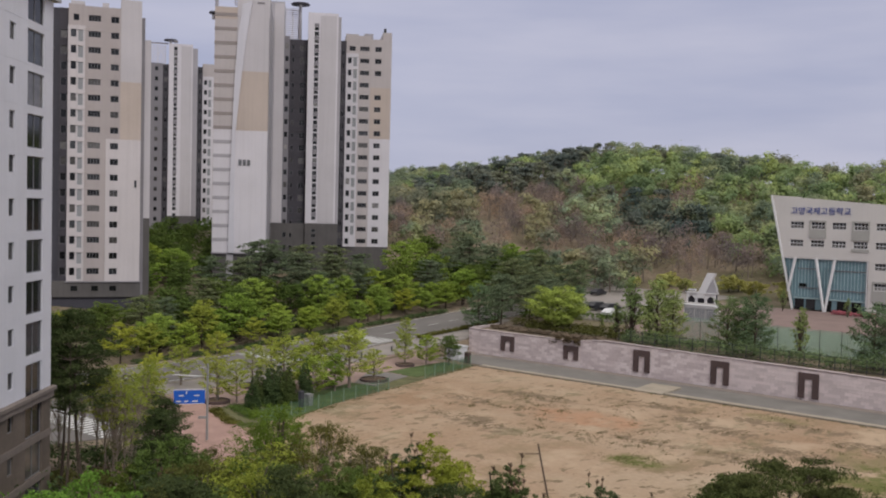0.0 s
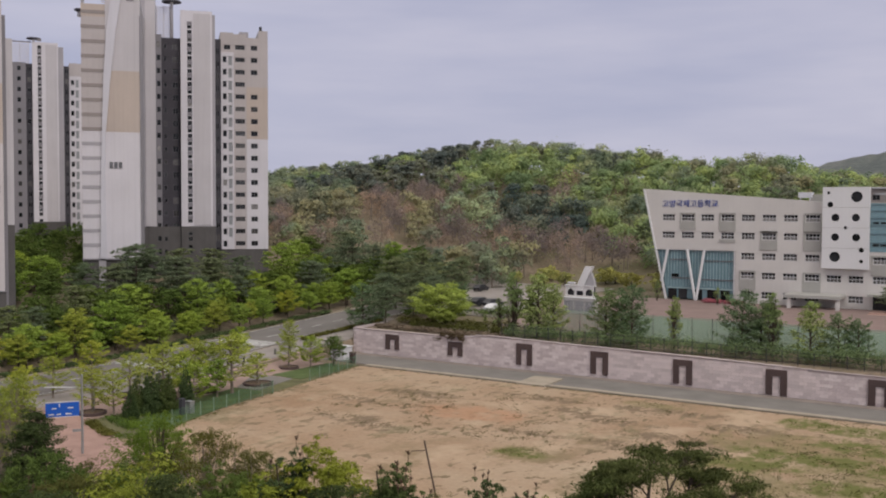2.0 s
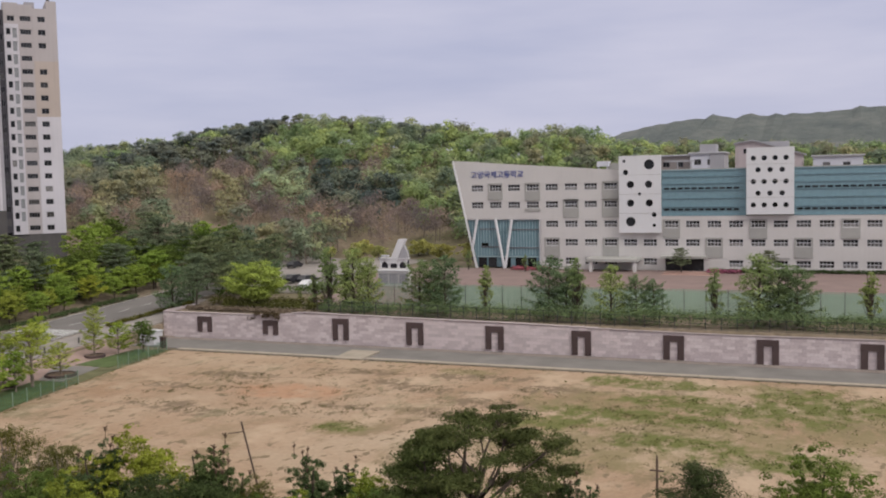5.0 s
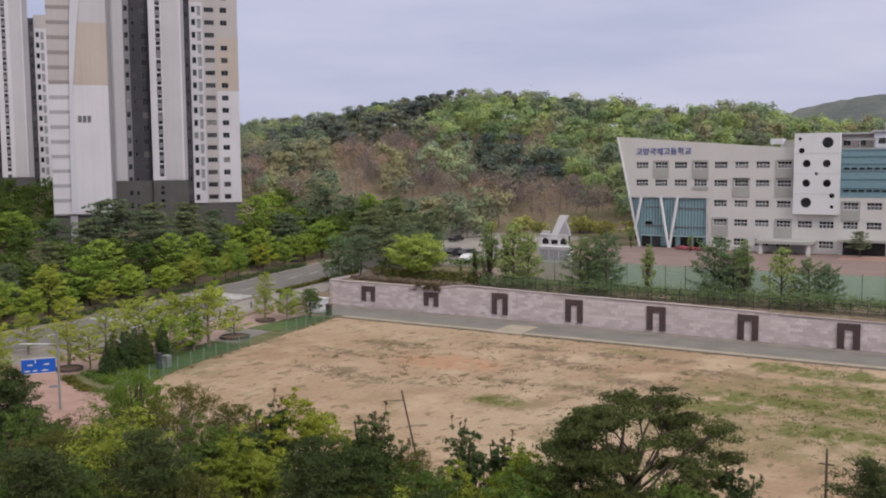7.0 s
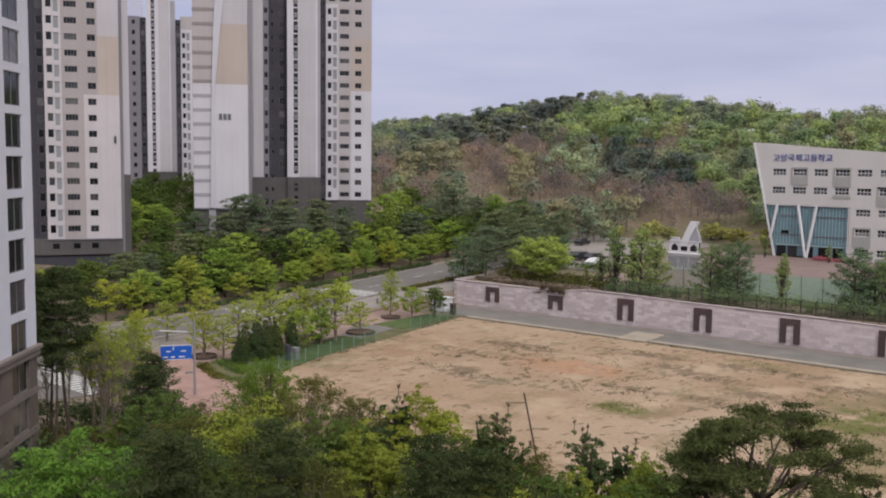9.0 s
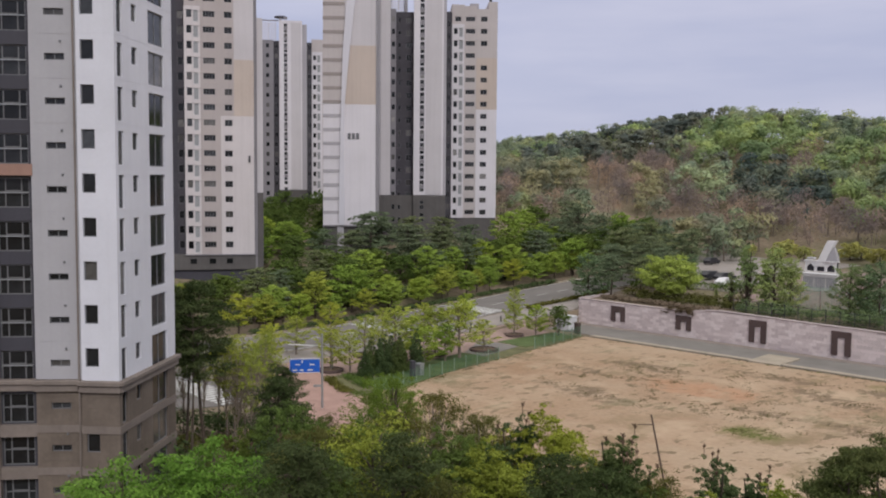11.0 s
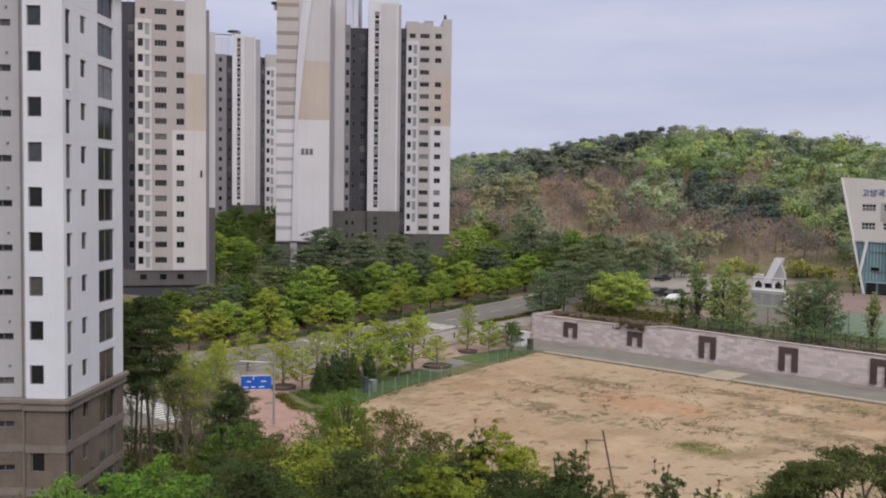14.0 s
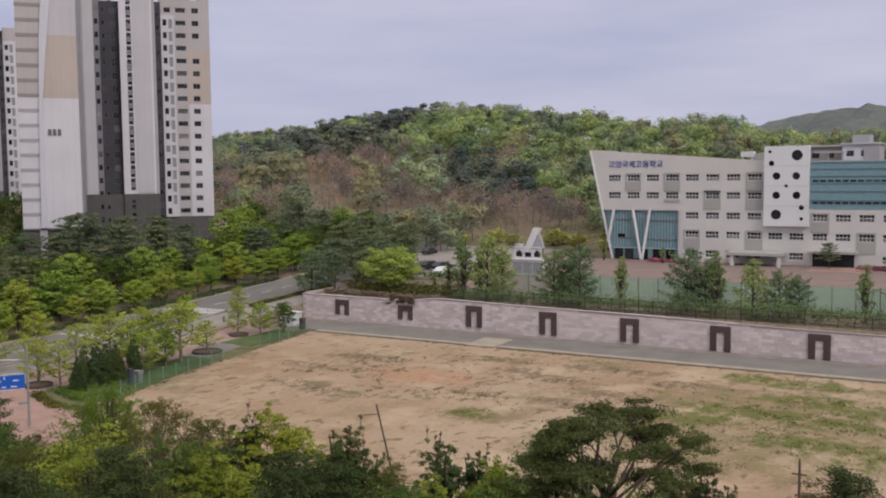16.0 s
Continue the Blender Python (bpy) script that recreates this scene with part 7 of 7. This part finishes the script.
def lawn_and_fence():
    sheet("lawn", ((-87.6, 70), (-81.4, 70), (-88.2, 93), (-93.4, 93)), 0.14, M_LAWN, "green lawn strip behind the field fence", "lawn")
    sheet("lawn", ((-96.2, 103), (-90.3, 103), (-91.4, 116), (-96.6, 116)), 0.14, M_LAWN, "green lawn strip beside the field corner", "lawn")
    sheet("forecourt", ((-93.2, 93.4), (-89.4, 93.4), (-91.6, 102.6), (-99.0, 102.6)), 0.13, M_PATH, "grey paved opening to the field", "pavement")
    for runs in (((-82.0, 68.0), (-86.6, 93.2)), ((-88.6, 102.8), (-91.3, 116.6))):
        th = tagged(empty("fence", runs[0][0], runs[0][1], 0.1), "low green wire fence beside the bare field", "fence", "field fences")
        a, b = Vector(runs[0]), Vector(runs[1])
        d = b - a
        n = int(d.length / 2.4)
        post = Shape().tube((0, 0, 0), (0, 0, 1.7), 0.05, 0.05, 6).mesh("post", M_FENCE_POST)
        mesh = Shape()
        ln = d.length / n
        for q in range(9):
            mesh.box(0, ln, -0.008, 0.008, 0.12 + q * 0.18, 0.13 + q * 0.18)
        for q in range(20):
            mesh.box(ln * q / 20, ln * q / 20 + 0.012, -0.006, 0.006, 0.1, 1.6)
        md = mesh.mesh("wire_panel", M_GREEN_FENCE)
        ang = math.degrees(math.atan2(d.y, d.x))
        for k in range(n + 1):
            p = d * (k / n)
            put("post", post, th, pose(p.x, p.y, 0, 0, 0, 0))
            if k < n:
                tagged(put("wire_panel", md, th, pose(p.x, p.y, 0, 0, 0, ang)), kind="stuff")


M_FENCE_POST = mottled("fence_post_grey_green", (0.22, 0.29, 0.22), 0.6, 0.1, 6, 0.6, 0, 0)
lawn_and_fence()


def box_thing(name, x, y, z, w, d, h, mat, label, category, group="", parts=()):
    th = tagged(empty(name, x, y, z), label, category, group)
    part("body", Shape().box(-w / 2, w / 2, -d / 2, d / 2, 0, h, 0.03), mat, th)
    for nm, s, m in parts:
        part(nm, s, m, th)
    return th


box_thing("utility_box", -86.0, 78.4, 0.12, 0.9, 0.7, 1.35, M_METAL, "grey steel utility cabinet on the lawn", "utility box", "", [("door", Shape().box(-0.38, 0.38, -0.38, -0.35, 0.15, 1.2), M_METAL), ("lid", Shape().box(-0.5, 0.5, -0.42, 0.42, 1.35, 1.42), M_METAL)])
box_thing("utility_box", -85.7, 77.0, 0.12, 0.5, 0.5, 1.9, M_SLATE, "dark narrow utility cabinet on the lawn", "utility box", "", [("lid", Shape().box(-0.3, 0.3, -0.3, 0.3, 1.9, 1.96), M_SLATE)])
box_thing("shed", -97.3, 120.6, 0.1, 2.6, 2.2, 2.0, M_FRAME, "small white shed by the wall corner", "shed", "", [("roof", Shape().box(-1.45, 1.45, -1.25, 1.25, 2.0, 2.15), M_FRAME)])
box_thing("gate_post", -93.5, 118.6, 0.1, 0.7, 0.7, 1.6, M_PORTAL, "dark brown block gate post at the path", "gate post", "", [("cap", Shape().box(-0.42, 0.42, -0.42, 0.42, 1.6, 1.72), M_STONE)])

# planters round the plaza trees and shrub beds
def planter(x, y, r, mat, label):
    th = tagged(empty("tree_pit", x, y, land(x, y) + 0.08), label, "tree pit", "plaza tree pits")
    ring = Shape()
    k = 18
    for i in range(k):
        t0, t1 = 2 * math.pi * i / k, 2 * math.pi * (i + 1) / k
        for ra, rb, z0, z1 in ((r, r * 0.86, 0.35, 0.35), (r, r, 0.0, 0.35)):
            ring.quad((ra * math.cos(t0), ra * math.sin(t0), z0), (ra * math.cos(t1), ra * math.sin(t1), z0), (rb * math.cos(t1), rb * math.sin(t1), z1), (rb * math.cos(t0), rb * math.sin(t0), z1))
    part("kerb_ring", ring, mat, th)
    part("soil", Shape().tube((0, 0, 0.0), (0, 0, 0.28), r * 0.88, r * 0.86, 18), M_HEDGE, th)


for x, y, r in ((-92.4, 96.4, 2.0), (-98.1, 109.0, 1.5), (-94.9, 71.7, 1.6), (-94.6, 82.0, 1.7), (-100.0, 81.2, 1.6), (-94.4, 89.0, 1.5), (-103.0, 68.0, 1.6)):
    planter(x, y, r, M_PORTAL, "round brown tree pit with dark soil")

# bollards
boll = Shape().tube((0, 0, 0), (0, 0, 0.85), 0.11, 0.10, 8).tube((0, 0, 0.85), (0, 0, 0.95), 0.12, 0.05, 8).mesh("bollard", M_BLACK_METAL)
for i in range(7):
    y = 99 + i * 3.4
    tagged(put("bollard", boll, None, Matrix.Translation((-104.2, y, land(-104.2, y) + 0.1))), "dark steel bollard on the plaza edge", "bollard", "plaza bollards")


def crosswalk(x0, x1, y0, y1, along_y, name_label):
    """White stripes across a road: stripes long in y when along_y."""
    th = tagged(new("crosswalk"), name_label, "crosswalk", "", "structure")
    n = int(((x1 - x0) if along_y else (y1 - y0)) / 1.0)
    for k in range(n):
        a, b, c, d = (x0 + k * 1.0, x0 + k * 1.0 + 0.5, y0, y1) if along_y else (x0, x1, y0 + k * 1.0, y0 + k * 1.0 + 0.5)
        s = Shape()
        s.quad(*[(x, y, land(x, y) + 0.075) for x, y in ((a, c), (b, c), (b, d), (a, d))])
        part("stripe", s, M_PAINT, th)


crosswalk(-122.5, -110.5, 96.5, 100.5, True, "white crosswalk stripes over the climbing road")
crosswalk(-122.0, -110.5, 117.0, 121.0, True, "white crosswalk stripes farther up the road")
crosswalk(-105.0, -87.5, 52.5, 56.5, True, "white crosswalk stripes at the junction")


def road_lines():
    s = Shape()
    for x, y0, y1 in [(-117.0, y, y + 3.0) for y in range(48, 94, 6)] + [(-116.8, y, y + 3.0) for y in range(124, 165, 6)] + [(-123.4, 42.0, 164.0), (-111.0, 58.0, 164.0)]:
        k = max(1, int((y1 - y0) / 4))
        for i in range(k):
            a, b = y0 + (y1 - y0) * i / k, y0 + (y1 - y0) * (i + 1) / k
            s.quad(*[(q, y, land(q, y) + 0.07) for q, y in ((x, a), (x + 0.18, a), (x + 0.18, b), (x, b))])
    tagged(put("road_marking", s.mesh("road_marking", M_PAINT)), "thin white painted lane lines", "road marking", "", "structure")


road_lines()
kb = Shape()
for k in range(54):
    y = 57 + k * 2.0
    for x in (-109.3 - 0.005 * k, -125.0 + 0.015 * k):
        z = land(x, y)
        kb.box(x - 0.12, x + 0.12, y, y + 1.96, z - 0.2, z + 0.2, 0.03)
tagged(put("road_kerb", kb.mesh("road_kerb", M_KERB)), "pale concrete kerbs along the road", "kerb", "", "structure")

# hedges along the road and above the wall
def hedge(name, pts, width, height, mat, label, leaf=0.22, dens=70, seed=1, category="hedge", z_of=None):
    rng = np.random.default_rng(seed)
    cs, rs, ct = [], [], []
    for (x0, y0), (x1, y1) in zip(pts, pts[1:]):
        ln = math.hypot(x1 - x0, y1 - y0)
        for i in range(int(ln / (width * 0.45)) + 1):
            t = min(1.0, i * width * 0.45 / ln)
            x, y = x0 + (x1 - x0) * t + rng.normal() * 0.12 * width, y0 + (y1 - y0) * t + rng.normal() * 0.12 * width
            h = height * rng.uniform(0.7, 1.15)
            cs.append((x, y, land(x, y) + h * 0.45))
            rs.append(max(width * 0.5, h * 0.5) * rng.uniform(0.8, 1.1))
            ct.append(int(dens * 1.8))
    v = leaf_cloud(rng, cs, rs, ct, leaf, min(1.0, height / width))
    tagged(put(name, leaf_mesh(name, v, mat)), label, category, "", "stuff")


hedge("hedge", [(-125.8, 80), (-124.2, 150)], 1.2, 1.0, L_DARK, "low dark hedge along the far pavement", 0.2, 60, 31)
hedge("hedge", [(-116.5, 104), (-116.2, 118)], 1.2, 0.8, L_OLIVE, "low clipped hedge on the road island", 0.2, 60, 32)
hedge("hedge", [(-119.0, 150), (-118.6, 154)], 1.6, 1.0, L_DARK, "dark shrub bed at the bend of the road", 0.22, 60, 33)
hedge("hedge", [(-108.6, 124), (-108.0, 146)], 1.1, 0.9, L_OLIVE, "low olive hedge along the near pavement", 0.18, 60, 48)
hedge("undergrowth", [(-134, 76), (-133.5, 190)], 3.5, 2.4, L_DARK, "dense dark undergrowth below the street trees", 0.34, 110, 34, "undergrowth")
hedge("undergrowth", [(-141, 92), (-140, 195)], 4.5, 2.8, L_MID, "green undergrowth on the bank below the towers", 0.38, 110, 35, "undergrowth")
hedge("undergrowth", [(-150, 100), (-150, 190)], 4.5, 3.0, L_DARK, "dark shrubs at the foot of the tower", 0.4, 100, 36, "undergrowth")
hedge("undergrowth", [(-148, 76), (-147, 98)], 4.0, 3.0, L_MID, "green shrubs before the cream tower", 0.4, 100, 37, "undergrowth")
hedge("undergrowth", [(-168, 100), (-188, 128), (-200, 150)], 8.0, 5.0, L_MID, "green shrubs between the towers", 0.5, 160, 38, "undergrowth")
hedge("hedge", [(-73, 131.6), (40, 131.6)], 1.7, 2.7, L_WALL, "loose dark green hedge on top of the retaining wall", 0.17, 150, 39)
hedge("hedge", [(-98, 131.5), (-74, 130.6)], 1.4, 0.9, L_BROWN, "brown dry shrubs along the wall top", 0.22, 60, 40)
hedge("undergrowth", [(-97, 137), (-76, 139)], 2.6, 1.5, L_OLIVE, "olive scrub on the bank behind the wall", 0.24, 70, 46, "undergrowth")
hedge("undergrowth", [(-100, 143), (-80, 148)], 3.0, 1.6, L_MID, "green scrub between the pines", 0.26, 70, 47, "undergrowth")


def creeper():
    """Brown growth that hangs over the top of the wall."""
    rng = np.random.default_rng(41)
    cs = [(rng.uniform(-85.0, -79.0), 128.15 + rng.uniform(-0.15, 0.5), 4.35 - abs(rng.normal()) * 0.45) for _ in range(34)]
    v = leaf_cloud(rng, cs, [0.42] * 34, [70] * 34, 0.16, 0.8, 0.6, 0.3, 0.0, 0.25)
    tagged(put("creeper", leaf_mesh("creeper", v, L_CREEPER)), "dark brown creeper hanging over the wall top", "creeper", "", "stuff")


L_CREEPER = leafy("dry_creeper", (0.06, 0.045, 0.032), (0.10, 0.078, 0.055), (0.15, 0.12, 0.085))
creeper()
hedge("undergrowth", [(-92, 133.5), (-74, 134)], 2.0, 1.6, L_OLIVE, "olive shrubs behind the wall", 0.26, 70, 42, "undergrowth")
hedge("shrub_bed", [(-91.5, 68.6), (-84.0, 65.6)], 1.6, 0.6, L_OLIVE, "low brownish shrub bed beside the footpath", 0.16, 90, 44, "shrub bed")
hedge("shrub_bed", [(-90.6, 71.0), (-84.6, 69.2)], 1.8, 0.7, L_MID, "low green shrub bed at the end of the fence", 0.16, 90, 45, "shrub bed")


def weeds():
    """Low tufts on the grown-over patches of the bare field and along its edges."""
    rng = np.random.default_rng(77)
    for mat, label, spots, dens in ((L_WEED, "dry olive weed tufts scattered on the sand", SCUFFS + OLIVE_PATCHES, 0.8), (L_WEED_GREEN, "green weed patches on the sand", GREEN_PATCHES, 1.6)):
        cs, rs, ct = [], [], []
        for cx, cy, rx, ry in spots:
            for q in range(int(rx * ry * dens)):
                x, y = cx + rng.normal() * rx * 0.5, cy + rng.normal() * ry * 0.5
                if 50 < y < 117 and x < 40:
                    cs.append((x, y, 0.06))
                    rs.append(rng.uniform(0.3, 0.9))
                    ct.append(int(26 * rs[-1]))
        for q in range(220 if mat is L_WEED else 0):
            if q % 14 == 0:
                mx, my = rng.uniform(-74, -14), rng.uniform(80, 114)
            cs.append((mx + rng.normal() * 2.6, my + rng.normal() * 1.8, 0.06))
            rs.append(rng.uniform(0.3, 0.8))
            ct.append(int(34 * rs[-1]))
        for q in range(70):
            t = rng.random()
            x, y = (-79.2 - 11.6 * t, 56 + 60 * t) if q % 2 else (-88 + 120 * t, 116.9)
            cs.append((x + rng.normal() * 0.3, y + rng.normal() * 0.2, 0.06))
            rs.append(rng.uniform(0.25, 0.5))
            ct.append(14)
        v = leaf_cloud(rng, cs, rs, ct, 0.13, 0.2, 0.4, 0.34, 0.0, 0.3)
        tagged(put("weeds", leaf_mesh("weeds", v, mat)), label, "weeds", "", "stuff")


L_WEED = leafy("dry_weeds", (0.085, 0.075, 0.035), (0.13, 0.115, 0.055), (0.18, 0.16, 0.08))
L_WEED_GREEN = leafy("green_weeds", (0.06, 0.075, 0.022), (0.10, 0.12, 0.035), (0.15, 0.165, 0.05))
weeds()
hedge("azaleas", [(-57.5, 179.5), (-50.0, 179.5)], 1.2, 0.9, L_PINK, "pink azalea bed before the lobby", 0.2, 90, 44, "flower bed")
hedge("azaleas", [(-20, 178.5), (-15, 178.5)], 1.2, 0.9, L_PINK, "pink azalea bed beside the steps", 0.2, 90, 45, "flower bed")
hedge("hedge", [(-19, 180.5), (14, 180.5)], 1.0, 0.8, L_DARK, "low dark hedge against the school wall", 0.2, 60, 46)
hedge("undergrowth", [(-58, 40), (-36, 33), (-22, 41), (-8, 46)], 5.0, 5.0, L_MID, "leafy undergrowth below the front trees", 0.26, 420, 47, "undergrowth")
hedge("undergrowth", [(-84, 42), (-77, 47), (-72, 50)], 3.4, 2.4, L_DARK, "dark scrub beneath the tall pines", 0.24, 200, 51, "undergrowth")
hedge("undergrowth", [(-64, 32), (-48, 27), (-36, 24)], 6.0, 5.5, L_DARK, "dark undergrowth beside the apartment block", 0.28, 480, 48, "undergrowth")
hedge("undergrowth", [(-76, 40), (-66, 50), (-58, 50), (-46, 48.5)], 2.6, 1.8, L_OLIVE, "olive scrub beneath the bare trees", 0.22, 160, 49, "undergrowth")


# sports fence on the terrace above the wall
def sports_fence():
    th = tagged(empty("sports_fence", -70.0, 138.5, land(-70, 138.5)), "tall green mesh fence of the sports court", "fence")
    post = Shape().tube((0, 0, 0), (0, 0, 4.0), 0.045, 0.04, 6).mesh("post", M_BLACK_METAL)
    net = Shape()
    for q in range(19):
        net.box(0, 3.0, -0.01, 0.01, 0.2 + 0.2 * q, 0.2 + 0.2 * q + 0.05)
    for q in range(16):
        net.box(0.19 * q, 0.19 * q + 0.045, -0.008, 0.008, 0.2, 3.9)
    nd = net.mesh("net_panel", M_NET)
    for k in range(32):
        z = land(-70 + 3 * k, 138.5) - land(-70, 138.5)
        put("post", post, th, Matrix.Translation((3 * k, 0, z)))
        tagged(put("net_panel", nd, th, Matrix.Translation((3 * k, 0, z))), kind="stuff")


M_NET = mottled("green_sports_net", (0.27, 0.40, 0.31), 0.8, 0.1, 4, 0.3, 0, 0)
sports_fence()


def rail_fence():
    th = tagged(empty("rail_fence", -73.0, 129.6, 4.0), "dark steel railing on top of the retaining wall", "railing")
    post = Shape().box(-0.04, 0.04, -0.04, 0.04, 0, 1.9).mesh("post", M_BLACK_METAL)
    rails = Shape()
    for z in (0.3, 1.0, 1.7):
        rails.box(0, 2.0, -0.02, 0.02, z, z + 0.05)
    rd = rails.mesh("rail", M_BLACK_METAL)
    for k in range(55):
        put("post", post, th, Matrix.Translation((2.0 * k, 0, wall_top(-73 + 2 * k) - 3.95)))
        put("rail", rd, th, Matrix.Translation((2.0 * k, 0, wall_top(-73 + 2 * k) - 3.95)))


rail_fence()


# the white pavilion with pointed openings beside the school
def pavilion():
    th = tagged(empty("pavilion", -79.6, 172.0, 6.4, 0), "white arched pavilion with a slanted tower slab", "pavilion")
    n, w = 3, 6.2
    step = w / n
    for i in range(n + 1):
        x = -w / 2 + i * step
        part("pier", Shape().box(max(-w / 2, x - 0.25), min(w / 2, x + 0.25), 0, 0.3, 1.4, 2.4), M_SCHOOL_BLOCK, th)
    for i in range(n):
        x = -w / 2 + i * step
        head = Shape()
        prof = [(x, 2.4), (x + 0.25, 2.4), (x + step / 2, 3.2), (x + step - 0.25, 2.4), (x + step, 2.4), (x + step, 3.7), (x, 3.7)]
        head.v += [(px, y, pz) for y in (0.0, 0.3) for px, pz in prof]
        k = len(prof)
        head.f += [(0, 1, 2, 6), (2, 3, 4, 5), (2, 5, 6), (k + 6, k + 2, k + 1, k), (k + 5, k + 4, k + 3, k + 2), (k + 6, k + 5, k + 2)]
        head.f += [(q, k + q, k + (q + 1) % k, (q + 1) % k) for q in range(k)]
        part("pointed_arch", head, M_SCHOOL_BLOCK, th, "white pointed arch")
    part("roof", Shape().box(-w / 2 - 0.2, w / 2 + 0.2, -0.3, 1.4, 3.7, 3.95), M_SCHOOL_BLOCK, th)
    part("rear_wall", Shape().box(-w / 2, w / 2, 1.0, 1.2, 1.4, 3.7), M_SLATE, th)
    part("podium", Shape().box(-w / 2 - 0.3, w / 2 + 0.3, -0.4, 1.6, -0.4, 1.4), M_SCHOOL, th)
    sl = Shape()
    sl.v += [(-1.1, -0.2, 2.6), (0.4, -0.2, 2.6), (3.0, -0.2, 8.6), (1.3, -0.2, 8.6)]
    sl.v += [(x, 0.9, z) for x, _, z in sl.v[:4]]
    sl.f += [(0, 1, 2, 3), (7, 6, 5, 4), (0, 4, 5, 1), (1, 5, 6, 2), (2, 6, 7, 3), (3, 7, 4, 0)]
    part("slanted_slab", sl, M_SCHOOL_BLOCK, th, "white slanted slab")
    g = Shape()
    g.v += [(1.0, -0.15, 3.9), (3.4, -0.15, 3.9), (3.2, -0.15, 5.2), (2.5, -0.15, 7.2)]
    g.v += [(x, 0.9, z) for x, _, z in g.v[:4]]
    g.f += [(0, 1, 2, 3), (7, 6, 5, 4), (0, 4, 5, 1), (1, 5, 6, 2), (2, 6, 7, 3), (3, 7, 4, 0)]
    part("gable", g, M_PALE, th)
    part("wing_bar", Shape().box(-2.7, -1.2, -0.2, 0.8, 4.25, 4.6), M_WHITE, th)
    rail = Shape()
    for k in range(26):
        rail.box(-w / 2 + k * 0.27, -w / 2 + k * 0.27 + 0.05, -1.6, -1.55, -0.4, 0.9)
    part("rail", rail, M_METAL, th)
    th.scale = (0.94, 0.8, 0.8)


pavilion()


def kiosk():
    th = tagged(empty("kiosk", -70.6, 152.4, land(-70.6, 152.4)), "low white hall with barred grey windows beside the court", "kiosk")
    s = Shape().box(-2.9, 2.9, 0, 1.6, 0, 2.75, 0.03)
    part("body", s, M_SCHOOL, th)
    part("roof", Shape().box(-3.0, 3.0, -0.15, 1.7, 2.75, 2.9, 0.03), M_FRAME, th)
    for k in range(3):
        part("pane", Shape().box(-2.75 + 1.9 * k, -1.05 + 1.9 * k, -0.03, 0.02, 0.5, 2.3), M_SLOT, th, "grey window pane")
    for k in range(19):
        part("bar", Shape().box(-2.8 + 0.31 * k, -2.75 + 0.31 * k, -0.12, -0.07, 0.2, 2.4), M_FRAME, th)
    part("sill", Shape().box(-3.0, 3.0, -0.16, -0.02, 2.4, 2.5), M_FRAME, th)


kiosk()


def car(x, y, rz, paint, label):
    th = tagged(empty("parked_car", x, y, land(x, y) + 0.05, rz), label, "car", "parked cars")
    s = Shape()
    prof = [(-2.2, 0.35), (2.2, 0.35), (2.25, 0.75), (1.25, 0.9), (0.6, 1.42), (-1.2, 1.45), (-2.0, 0.95), (-2.25, 0.85)]
    n = len(prof)
    for yy, k in ((-0.88, 0), (0.88, 0)):
        s.v += [(a, yy * (0.84 if b > 1.2 else 1.0), b) for a, b in prof]
    s.f += [tuple(range(n)), tuple(range(2 * n - 1, n - 1, -1))] + [(i, n + i, n + (i + 1) % n, (i + 1) % n) for i in range(n)]
    part("body", s, paint, th)
    part("windscreen", Shape().box(-1.3, 0.7, -0.80, 0.80, 0.98, 1.32), M_GLASS, th)
    for wx in (-1.4, 1.4):
        for wy in (-0.82, 0.82):
            part("wheel", Shape().tube((wx, wy - 0.1, 0.32), (wx, wy + 0.1, 0.32), 0.32, 0.32, 14), M_BLACK_METAL, th)


M_CARDARK = mottled("dark_car_paint", (0.03, 0.03, 0.035), 0.3, 0.05, 5, 0.5, 0, 0)
M_CARWHITE = mottled("white_car_paint", (0.65, 0.65, 0.66), 0.3, 0.03, 5, 0.5, 0, 0)
sheet("car_park", ((-100.5, 146), (-82, 146), (-84, 200), (-100.5, 203)), 0.07, M_GREYPAVE, "pale paved car park beside the school", "pavement", 2.0)
sheet("drive", ((-108, 165), (-101.6, 165), (-101.6, 204), (-127, 209)), 0.07, M_GREYPAVE, "pale paved drive at the foot of the hill", "pavement", 2.0)
for i, (x, y, m, lb) in enumerate(((-91.6, 154.5, M_CARDARK, "dark parked car in the school car park"), (-88.6, 154.0, M_CARDARK, "black parked car in the school car park"), (-86.0, 150.0, M_CARWHITE, "white parked car in the school car park"), (-113.5, 191.5, M_CARDARK, "dark parked car at the car park edge"))):
    car(x, y, 80 + 3 * i, m, lb)

# concrete ramp from the field to the path
s = Shape()
s.v += [(-63.6, 117.0, 0.06), (-59.2, 117.0, 0.06), (-59.4, 123.2, 0.11), (-63.9, 123.2, 0.11)]
s.v += [(x, y, -0.2) for x, y, _ in s.v[:4]]
s.f += [(0, 1, 2, 3), (0, 4, 5, 1), (1, 5, 6, 2), (2, 6, 7, 3), (3, 7, 4, 0)]
s.v = [(x, y, z + (0.2 if z > 0 else 0)) for x, y, z in s.v]
tagged(put("ramp", s.mesh("ramp", M_KERB)), "pale sandy concrete ramp over the kerb", "ramp", "", "structure")
# entrance steps before the school
st = Shape()
for k in range(4):
    st.box(-28, -18, 170 + 2.0 * k, 180, 6.4 + 0.14 * k, 6.4 + 0.14 * (k + 1), 0.02)
tagged(put("steps", st.mesh("steps", M_REDPAVE)), "broad low reddish steps before the school entrance", "steps", "", "structure")
